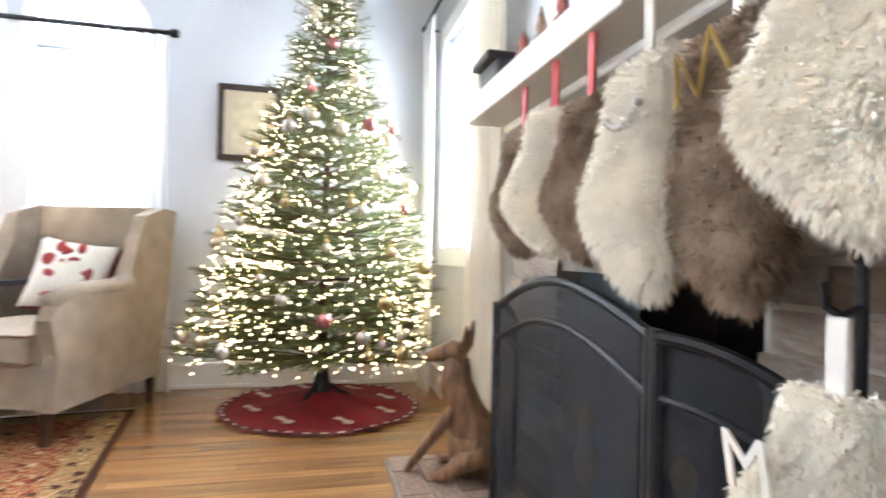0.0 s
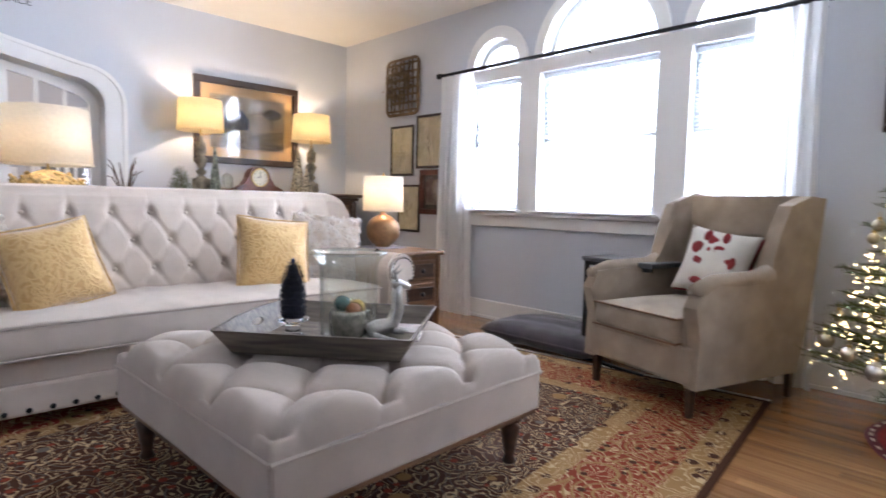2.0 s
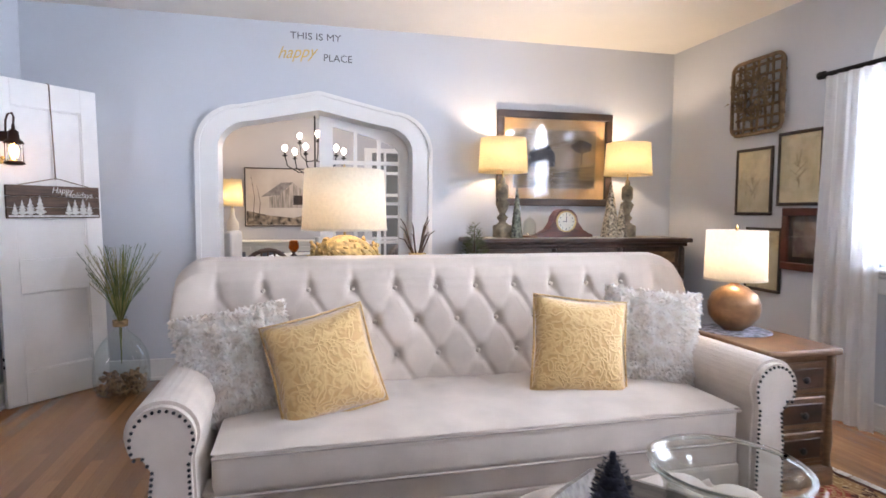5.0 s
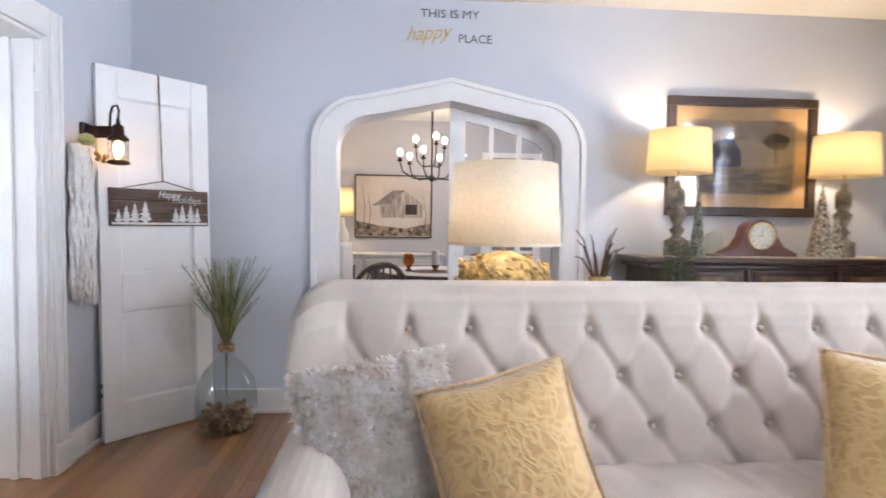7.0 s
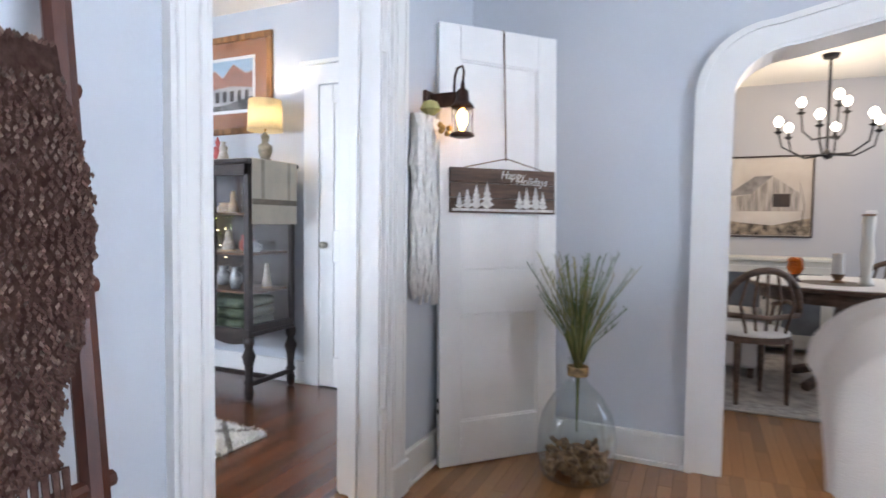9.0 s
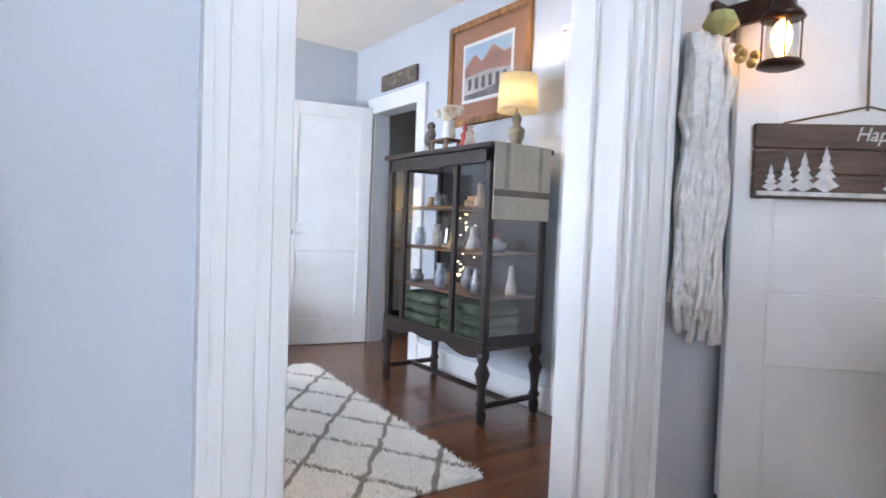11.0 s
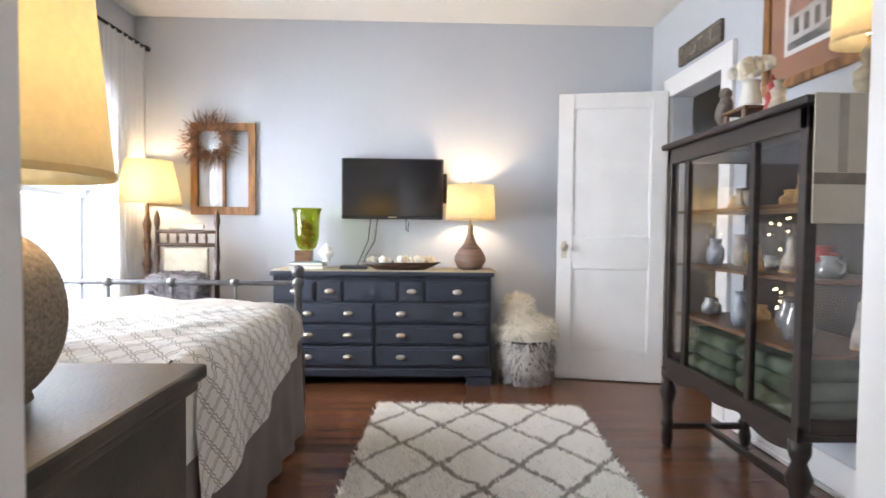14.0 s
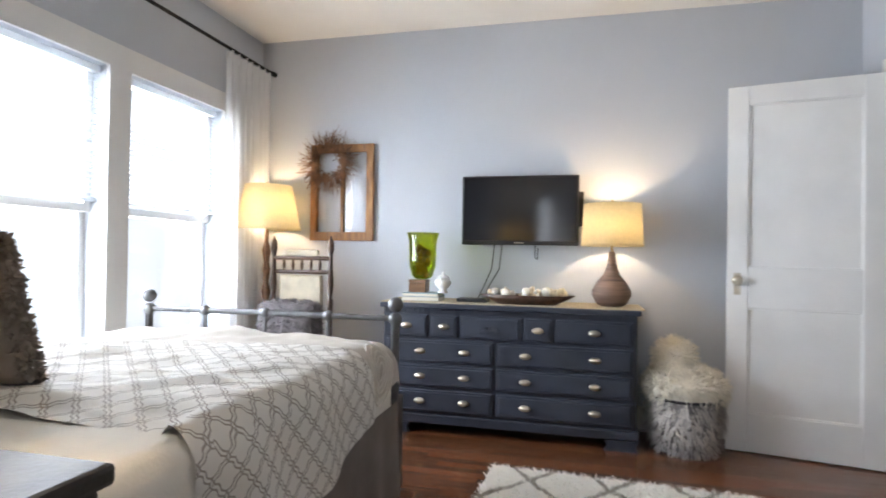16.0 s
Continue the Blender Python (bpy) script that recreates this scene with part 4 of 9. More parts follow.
# ---------- end table and its lamp ----------
et = thing("end_table", pose(3.93, 3.84, 0), "carved brown wooden end table with three drawers", "end table")
part("body", bx(-0.17, -0.24, 0.09, 0.17, 0.27, 0.60, 0.004), M_BROWN, et)
part("tabletop", bx(-0.20, -0.28, 0.60, 0.20, 0.30, 0.632, 0.010, 2), M_BROWN, et)
part("plinth", bx(-0.19, -0.27, 0.0, 0.19, 0.29, 0.09, 0.008), M_BROWN, et)
for k in range(3):
    z = 0.115 + k * 0.158
    d = part("drawer", bx(-0.14, -0.256, z, 0.14, -0.2405, z + 0.14, 0.005), M_BROWN, et)
    part("drawer_panel", bx(-0.115, -0.264, z + 0.025, 0.115, -0.2565, z + 0.115, 0.004), M_DARKWOOD, d)
    part("knob", lathe([(0.006, 0), (0.006, 0.012), (0.016, 0.018), (0.014, 0.026), (0.001, 0.03)], 14), M_IRON, d, "dark round knob", True, pose(0, -0.2645, z + 0.07, 90))
for s in (-1, 1):
    part("corner_column", lathe([(0.018, 0.09), (0.014, 0.13), (0.02, 0.2), (0.013, 0.35), (0.02, 0.5), (0.018, 0.598)], 12), M_BROWN, et, smooth=True, m=pose(s * 0.17, -0.245, 0))
M_COPPER = mat("two_tone_copper_glaze", (0.30, 0.16, 0.075), 0.3, 0.5, var=0.2, scale=15)
drum_lamp("table_lamp", pose(3.93, 4.0, 0.633), "round copper glazed lamp with white drum shade", [(0.05, 0), (0.055, 0.012), (0.085, 0.03), (0.118, 0.075), (0.124, 0.115), (0.12, 0.125), (0.124, 0.135), (0.105, 0.185), (0.06, 0.22), (0.022, 0.235), (0.02, 0.26)], M_COPPER, 0.255, 0.145, 0.14, 0.25, M_SHADEW, 9)
doily = tagged(mesh_ob("table_mat", moved(lathe([(0.17, 0), (0.165, 0.003), (0.001, 0.004)], 24), pose(3.93, 3.99, 0.6325)), mat("striped_mat", (0.30, 0.30, 0.36), 0.9, var=0.4, scale=30)), "small round striped cloth mat under lamp", "mat")

# ---------- rug ----------
def rug_material():
    m, nt, b = nodes("persian_rug")
    N, L = nt.nodes.new, nt.links.new
    tc = N("ShaderNodeTexCoord")
    sep = N("ShaderNodeSeparateXYZ")
    L(tc.outputs["Object"], sep.inputs[0])

    def math_node(op, a, bb=None):
        n = N("ShaderNodeMath")
        n.operation = op
        for i, v in enumerate((a, bb)):
            if v is None:
                continue
            if isinstance(v, (int, float)):
                n.inputs[i].default_value = v
            else:
                L(v, n.inputs[i])
        return n.outputs[0]
    ax = math_node("ABSOLUTE", sep.outputs[0])
    ay = math_node("ABSOLUTE", sep.outputs[1])
    edge = math_node("MINIMUM", math_node("SUBTRACT", 1.68, ax), math_node("SUBTRACT", 1.33, ay))
    # curling vines: bands of distorted rings and voronoi rosettes
    v1 = N("ShaderNodeTexVoronoi")
    v1.inputs["Scale"].default_value = 4.2
    L(tc.outputs["Object"], v1.inputs[0])
    rings = math_node("SINE", math_node("MULTIPLY", v1.outputs["Distance"], 52.0))
    n1 = N("ShaderNodeTexNoise")
    n1.inputs["Scale"].default_value, n1.inputs["Detail"].default_value = 7.0, 2
    L(tc.outputs["Object"], n1.inputs[0])
    vines = math_node("ABSOLUTE", math_node("SINE", math_node("MULTIPLY", n1.outputs[0], 44.0)))
    v2 = N("ShaderNodeTexVoronoi")
    v2.inputs["Scale"].default_value = 13
    L(tc.outputs["Object"], v2.inputs[0])

    def mix(fac, a, c):
        n = N("ShaderNodeMix")
        n.data_type = "RGBA"
        L(fac, n.inputs[0])
        for i, q in ((6, a), (7, c)):
            if isinstance(q, tuple):
                n.inputs[i].default_value = (*q, 1)
            else:
                L(q, n.inputs[i])
        return n.outputs[2]
    brown, cream, rust, blue, gold = (0.062, 0.024, 0.014), (0.46, 0.33, 0.19), (0.20, 0.036, 0.018), (0.13, 0.11, 0.09), (0.27, 0.155, 0.065)
    field = mix(math_node("LESS_THAN", vines, 0.34), brown, cream)
    field = mix(math_node("GREATER_THAN", rings, 0.93), field, blue)
    field = mix(math_node("LESS_THAN", v2.outputs["Distance"], 0.20), field, rust)
    field = mix(math_node("LESS_THAN", v1.outputs["Distance"], 0.16), field, gold)
    border = mix(math_node("LESS_THAN", vines, 0.30), rust, cream)
    border = mix(math_node("GREATER_THAN", rings, 0.6), border, gold)
    border = mix(math_node("LESS_THAN", v2.outputs["Distance"], 0.2), border, brown)
    guard = mix(math_node("LESS_THAN", v2.outputs["Distance"], 0.32), gold, brown)
    guard = mix(math_node("LESS_THAN", vines, 0.3), guard, cream)
    out = mix(math_node("LESS_THAN", edge, 0.52), field, guard)
    out = mix(math_node("LESS_THAN", edge, 0.43), out, border)
    out = mix(math_node("LESS_THAN", edge, 0.14), out, guard)
    out = mix(math_node("LESS_THAN", edge, 0.028), out, brown)
    L(out, b.inputs["Base Color"])
    b.inputs["Roughness"].default_value = 0.95
    b.inputs["Specular IOR Level"].default_value = 0.1
    n3 = N("ShaderNodeTexNoise")
    n3.inputs["Scale"].default_value = 260
    L(tc.outputs["Object"], n3.inputs[0])
    bp2 = N("ShaderNodeBump")
    bp2.inputs["Strength"].default_value, bp2.inputs["Distance"].default_value = 0.6, 0.004
    L(n3.outputs[0], bp2.inputs["Height"])
    L(bp2.outputs[0], b.inputs["Normal"])
    return m


RUG = pose(2.67, 2.70, 0, 0, 0, 7.1)
rug = thing("persian_rug", RUG, "large patterned rug in brown, rust and cream", "rug")
part("rug_body", bx(-1.68, -1.33, 0.0, 1.68, 1.33, 0.010, 0.003), rug_material(), rug)
bm = bmesh.new()
fr = random.Random(3)
for s in (-1, 1):
    for k in range(330):
        y = -1.32 + k * 0.008
        dx = fr.uniform(-0.006, 0.006)
        box(bm, s * 1.68 if s > 0 else -1.73, y + dx, 0.0, 1.73 if s > 0 else -1.68, y + 0.005 + dx, 0.004)
stuff_part("fringe", bm, M_PIL, rug, "short cream fringe")

# ---------- windows: sashes, panes, blinds, curtains ----------
def window_unit(name, along, y0, y1, z0, z1, at, inward, label, mid=True, arch=None):
    """A sash window in a wall opening. along: 'y' for a wall across x, 'x' for a wall across y."""
    def P(u, v, d):
        return Vector((at + inward * d, u, v)) if along == "y" else Vector((u, at + inward * d, v))
    w = tagged(new(name), label, "window", "", "structure")
    if arch:
        c, r, rv = arch
        o = [(c + r, z0)] + arc(c, z0 + 0.01, r, rv, 0, 180, 16) + [(c - r, z0)]
        i = [(c + r - 0.045, z0 + 0.04)] + arc(c, z0 + 0.04, r - 0.045, rv - 0.07, 0, 180, 16)[1:-1] + [(c - r + 0.045, z0 + 0.04)]
        part("window_frame", plate(o, [i], P, 0.035), M_TRIM, w)
        p = part("pane", plate(i, [], lambda u, v, d: P(u, v, 0.015 + d), 0.004), M_GLASS, w)
        p.visible_shadow = False
        for a in (60, 120):
            e = (c + (r - 0.045) * math.cos(radians(a)), z0 + 0.04 + (rv - 0.07) * math.sin(radians(a)))
            part("glazing_bar", tube([P(c, z0 + 0.04, 0.018), P(e[0], e[1], 0.018)], 0.008, 4), M_TRIM, w)
        return w
    fz = [(z0, (z0 + z1) / 2 + 0.015, 0.0), ((z0 + z1) / 2 - 0.015, z1, -0.032)] if mid else [(z0, z1, 0.0)]
    for a, b, off in fz:
        part("window_frame", plate(rect(y0 + 0.002, a, y1 - 0.002, b), [rect(y0 + 0.04, a + 0.04, y1 - 0.04, b - 0.035)], lambda u, v, d: P(u, v, off + d), 0.03), M_TRIM, w)
        p = part("pane", plate(rect(y0 + 0.04, a + 0.04, y1 - 0.04, b - 0.035), [], lambda u, v, d: P(u, v, off + 0.013 + d), 0.004), M_GLASS, w)
        p.visible_shadow = False
    return w


M_SLAT = mat("white_blind_slat", (0.86, 0.88, 0.90), 0.5, var=0.02, scale=8, bump=0.0, trans=0.45)


def blind(along, y0, y1, z0, z1, at, label, tilt=24, step=0.026):
    b = thing("window_blind", pose(0, 0, 0), label, "blind", "window blinds")
    n = int((z1 - z0 - 0.05) / step)
    sl = bmesh.new()
    box(sl, -0.5, -0.012, -0.0008, 0.5, 0.012, 0.0008)
    me = bpy.data.meshes.new("slat")
    sl.to_mesh(me)
    sl.free()
    me.materials.append(M_SLAT)
    rz = 90 if along == "y" else 0
    for k in range(n):
        o = new("slat", me)
        o.parent = b
        z = z0 + 0.02 + k * step
        c = (at, (y0 + y1) / 2, z) if along == "y" else ((y0 + y1) / 2, at, z)
        o.matrix_basis = pose(*c, 0, 0, rz) @ pose(0, 0, 0, tilt if along == "y" else -tilt) @ Matrix.Diagonal((y1 - y0 - 0.012, 1, 1, 1))
    def B(a0, a1, u0, u1, v0, v1):
        return bx(at + a0, u0, v0, at + a1, u1, v1, 0.002) if along == "y" else bx(u0, at + a0, v0, u1, at + a1, v1, 0.002)
    part("headrail", B(-0.018, 0.018, y0 + 0.003, y1 - 0.003, z1 - 0.035, z1 - 0.002), M_SLAT, b)
    part("bottom_rail", B(-0.012, 0.012, y0 + 0.005, y1 - 0.005, z0 + 0.001, z0 + 0.015), M_SLAT, b)
    for f in (0.2, 0.8):
        u = y0 + (y1 - y0) * f
        part("cord", B(-0.015, -0.013, u - 0.001, u + 0.001, z0 + 0.01, z1 - 0.03), M_SLAT, b)
    return b


for k, (y0, y1) in enumerate(WINS):
    window_unit("window_%d" % (k + 1), "y", y0, y1, 0.918, 1.958, XE + 0.10, 1, "white framed window, bright daylight behind")
    c, r = (y0 + y1) / 2, (y1 - y0) / 2 - 0.022
    window_unit("window_%d" % (k + 4), "y", y0, y1, 2.052, 2.5, XE + 0.08, 1, "white arched lunette window, bright daylight behind", arch=(c, r, 0.232 if r < 0.3 else 0.435))
    blind("y", y0, y1, 0.918, 1.955, XE + 0.05, "white slatted blind, half closed, against daylight")
window_unit("window_7", "x", SW[0], SW[1], 0.862, 2.098, YS - 0.10, -1, "white sash window, bright daylight behind")
blind("x", SW[0], SW[1], 0.865, 2.095, YS - 0.05, "white slatted blind against daylight")
for k, (a, b) in enumerate(BWIN):
    window_unit("window_%d" % (k + 8), "x", a, b, 0.552, 1.978, YC - 0.11, -1, "white sash window, bright daylight behind")
    blind("x", a, b, 1.30 if k < 2 else 0.56, 1.975, YC - 0.05, "white slatted blind pulled half up")


def curtain(name, along, u0, u1, z0, z1, at, folds, depth, label, flare=0.05, seed=1, material=None):
    r = random.Random(seed)
    ph = [r.uniform(0, 6.28) for _ in range(4)]

    def f(a, b):
        spread = 1 + flare * (1 - b) ** 2
        u = (u0 + u1) / 2 + (a - 0.5) * (u1 - u0) * spread + 0.01 * math.sin(5 * b + ph[0])
        d = depth * (math.sin(a * folds * 6.283 + ph[1] + 0.6 * math.sin(3 * b + ph[2])) + 0.35 * math.sin(a * folds * 15 + ph[3] + 2 * b)) * (0.55 + 0.45 * (1 - b))
        z = z0 + (z1 - z0) * b
        return Vector((at + d, u, z)) if along == "y" else Vector((u, at + d, z))
    t = thing(name, I4, label, "curtain", "sheer curtains")
    bm = grid(int(folds * 10), 24, f)
    part("fabric", bm, material or M_SHEER, t, smooth=True)
    for k in range(int(folds)):
        a = (k + 0.5) / folds
        p = f(a, 1.0)
        part("gather", tube([(p.x, p.y, z1 - 0.06), (p.x, p.y, z1 + 0.012)], 0.006, 6), M_SHEER, t)
    return t


ROD = 2.045
curtain("sheer_curtain", "y", 4.02, 4.41, 0.004, ROD, XE - 0.10, 5, 0.018, "white sheer curtain hanging to the floor", 0.1, 2)
curtain("sheer_curtain", "y", 1.55, 1.88, 0.004, ROD, XE - 0.10, 5, 0.020, "white sheer curtain hanging to the floor", 0.25, 5)
curtain("sheer_curtain", "x", 4.62, 4.88, 0.004, 2.25, YS + 0.09, 4, 0.018, "white sheer curtain beside the tree", 0.15, 7)
curtain("cream_curtain", "x", 3.38, 3.80, 0.004, 2.25, YS + 0.09, 5, 0.022, "cream curtain hanging to the floor", 0.05, 9, mat("cream_cotton", (0.78, 0.72, 0.60), 0.9, var=0.04, scale=5, bump=0.08, bscale=260, trans=0.25))


def rod(along, u0, u1, z, at, label, r=0.011):
    t = thing("curtain_rod", I4, label, "curtain rod", "curtain rods")
    P = (lambda u, dz=0, da=0: (at + da, u, z + dz)) if along == "y" else (lambda u, dz=0, da=0: (u, at + da, z + dz))
    part("pole", tube([P(u0), P((u0 + u1) / 2), P(u1)], r, 10), M_IRON, t)
    wall = 0.09 if along == "y" else -0.08
    for u in (u0, u1):
        part("finial", tube([P(u - 0.02), P(u + 0.02)], r * 1.7, 10), M_IRON, t)
    for u in (u0 + 0.05, (u0 + u1) / 2, u1 - 0.05):
        part("bracket", tube([P(u), P(u, -0.02, wall * 0.5), P(u, -0.025, wall)], 0.006, 6), M_IRON, t)
    return t


rod("y", 1.53, 4.43, ROD + 0.012, XE - 0.10, "long black metal curtain rod over windows", 0.014)
rod("x", 3.36, 4.90, 2.262, YS + 0.09, "black metal curtain rod")


# ---------- things on the east wall ----------
def picture(name, along, at, sign, u0, u1, z0, z1, fw, depth, frame_mat, mat_w, art, label, category="picture", group="", mat_col=None, glazed=True):
    """A framed picture flat on a wall; sign: which way it faces."""
    def B(a0, a1, ua, ub, va, vb, bev=0.002):
        lo, hi = sorted((at + sign * a0, at + sign * a1))
        return bx(lo, ua, va, hi, ub, vb, bev) if along == "y" else bx(ua, lo, va, ub, hi, vb, bev)
    t = thing(name, I4, label, category, group)
    part("frame", B(0.002, depth, u0, u1, z1 - fw, z1, 0.005), frame_mat, t)
    part("frame", B(0.002, depth, u0, u1, z0, z0 + fw, 0.005), frame_mat, t)
    part("frame", B(0.002, depth, u0, u0 + fw, z0 + fw, z1 - fw, 0.005), frame_mat, t)
    part("frame", B(0.002, depth, u1 - fw, u1, z0 + fw, z1 - fw, 0.005), frame_mat, t)
    a, b, c, d = u0 + fw, u1 - fw, z0 + fw, z1 - fw
    if mat_w:
        part("mount", B(0.003, 0.010, a, b, c, d), mat_col or M_MOUNT, t, "picture mount")
    part("print", B(0.0105, 0.013, a + mat_w, b - mat_w, c + mat_w, d - mat_w, 0), art, t, "printed picture")
    if glazed:
        g = part("glazing", B(0.018, 0.020, a, b, c, d, 0), M_GLASS, t)
    return t


M_MOUNT = mat("cream_mount_board", (0.62, 0.52, 0.36), 0.9, var=0.05, scale=5, bump=0.02)
M_HERB = mat("pressed_plant_print", (0.70, 0.62, 0.42), 0.9, var=0.1, scale=14, second=(0.52, 0.45, 0.28))
M_BLKF = mat("black_brown_frame", (0.035, 0.02, 0.013), 0.4, var=0.2, scale=10)
M_REDF = mat("red_mahogany_frame", (0.12, 0.03, 0.018), 0.35, var=0.2, scale=10)
M_OLDP = mat("dark_old_photograph", (0.12, 0.08, 0.065), 0.7, var=0.4, scale=9, second=(0.40, 0.33, 0.27))
for u0, u1, z0, z1 in ((4.86, 5.20, 1.21, 1.69), (4.47, 4.82, 1.275, 1.765), (4.76, 5.08, 0.675, 1.125)):
    t = picture("botanical_print", "y", XE, -1, u0, u1, z0, z1, 0.022, 0.022, M_BLKF, 0.0, M_HERB, "thin dark frame with a faded botanical print", group="framed prints on the wall")
    pr = random.Random(int(u0 * 100))
    bm = bmesh.new()
    for k in range(9):
        zb = z0 + 0.12 + 0.02 * k
        c = (u0 + u1) / 2 + pr.uniform(-0.02, 0.02)
        tube([(XE - 0.0140, c, zb), (XE - 0.0140, c + pr.uniform(-0.09, 0.09), zb + pr.uniform(0.03, 0.1))], 0.0022, 4, bm, 0.001)
    part("stems", bm, mat("faded_brown_ink", (0.22, 0.15, 0.08), 0.9), t)
picture("old_photograph", "y", XE, -1, 4.41, 4.76, 0.85, 1.26, 0.05, 0.026, M_REDF, 0.04, M_OLDP, "red mahogany frame with a dark old photograph", group="framed prints on the wall", mat_col=M_BLKF)
picture("framed_print", "y", XE, -1, 0.93, 1.30, 1.36, 1.82, 0.035, 0.024, M_BLKF, 0.05, M_HERB, "dark framed print partly hidden by the tree")

M_TWIG = mat("woven_twig", (0.20, 0.13, 0.07), 0.85, var=0.3, scale=20, bump=0.15, bscale=90)
bk = thing("woven_basket", I4, "square woven tobacco basket with a dried wreath", "basket")
br = random.Random(11)
y0, y1, z0, z1 = 4.775, 5.235, 1.79, 2.305
for k in range(7):
    u = y0 + 0.04 + (y1 - y0 - 0.08) * k / 6
    part("upright_slat", tube([(XE - 0.012 - 0.02 * (k % 2), u, z0 + 0.01), (XE - 0.030 + 0.012 * (k % 2), u, (z0 + z1) / 2), (XE - 0.012 - 0.02 * (k % 2), u, z1 - 0.01)], 0.010, 5), M_TWIG, bk)
    v = z0 + 0.04 + (z1 - z0 - 0.08) * k / 6
    part("cross_slat", tube([(XE - 0.030 + 0.02 * (k % 2), y0 + 0.01, v), (XE - 0.022, (y0 + y1) / 2, v), (XE - 0.030 + 0.02 * (k % 2), y1 - 0.01, v)], 0.010, 5), M_TWIG, bk)
rim = [(XE - 0.04, u, v) for u, v in arc(y0 + 0.06, z0 + 0.06, 0.06, 0.06, 180, 270, 4) + arc(y1 - 0.06, z0 + 0.06, 0.06, 0.06, 270, 360, 4) + arc(y1 - 0.06, z1 - 0.06, 0.06, 0.06, 0, 90, 4) + arc(y0 + 0.06, z1 - 0.06, 0.06, 0.06, 90, 180, 4)]
part("rim", tube(rim + rim[:1], 0.014, 6), M_TWIG, bk)
wr = thing("dried_wreath", pose(XE - 0.07, 5.02, 2.05), "small dried brown seed wreath on a basket", "wreath")
bm = bmesh.new()
for k in range(420):
    a, rr = br.uniform(0, 6.283), br.gauss(0.13, 0.032)
    p = Vector((br.uniform(-0.025, 0.02), rr * math.cos(a), rr * math.sin(a)))
    d = Vector((br.uniform(-0.03, 0.01), br.uniform(-0.03, 0.03), br.uniform(-0.03, 0.03)))
    tube([p, p + d * 0.6, p + d], 0.006, 4, bm, 0.002)
stuff_part("seed_heads", bm, mat("dried_seed_heads", (0.24, 0.17, 0.10), 0.9, var=0.4, scale=30), wr)

# ---------- christmas tree ----------
M_NEEDLE = mat("fir_needles", (0.065, 0.095, 0.030), 0.7, var=0.3, scale=9, bump=0, second=(0.12, 0.14, 0.048))
M_BARK = mat("brown_bark", (0.09, 0.05, 0.03), 0.9, var=0.3, scale=20, bump=0.2, bscale=60)
M_FAIRY = glow("warm_fairy_light", (1.0, 0.78, 0.38), 12)
TX, TY = 4.44, 0.67
tree = thing("christmas_tree", pose(TX, TY, 0), "tall green christmas tree covered in warm white lights", "christmas tree")
part("trunk", tube([(0, 0, 0.05), (0, 0, 1.2), (0, 0, 2.32)], 0.03, 8, None, 0.008), M_BARK, tree)
part("stand", lathe([(0.05, 0.0), (0.05, 0.1), (0.036, 0.18), (0.034, 0.2)], 10), M_IRON, tree, "dark metal stand")
for k in range(3):
    a = radians(120 * k + 20)
    part("stand_leg", tube([(0.04 * math.cos(a), 0.04 * math.sin(a), 0.12), (0.22 * math.cos(a), 0.22 * math.sin(a), 0.012)], 0.012, 6), M_IRON, tree)
tr = random.Random(21)
needles, boughs, lights = bmesh.new(), bmesh.new(), bmesh.new()
nv, nf = [], []
tips = []


def spray(p, d, ln):
    """One twig with its needles."""
    side0 = d.orthogonal().normalized()
    side1 = d.cross(side0)
    n = int(ln / 0.0075)
    for i in range(n):
        q = p + d * ln * i / n
        a = tr.uniform(0, 6.283)
        w = (d * 0.75 + (side0 * math.cos(a) + side1 * math.sin(a)) * 0.8).normalized() * tr.uniform(0.024, 0.040)
        s = w.cross(d).normalized() * 0.0022
        k = len(nv)
        nv.extend(((q - s)[:], (q + s)[:], (q + w)[:]))
        nf.append((k, k + 1, k + 2))


def tree_radius(z):
    t = (z - 0.24) / 2.05
    return 0.70 * max(0.0, 1 - t) ** 0.85 + 0.03


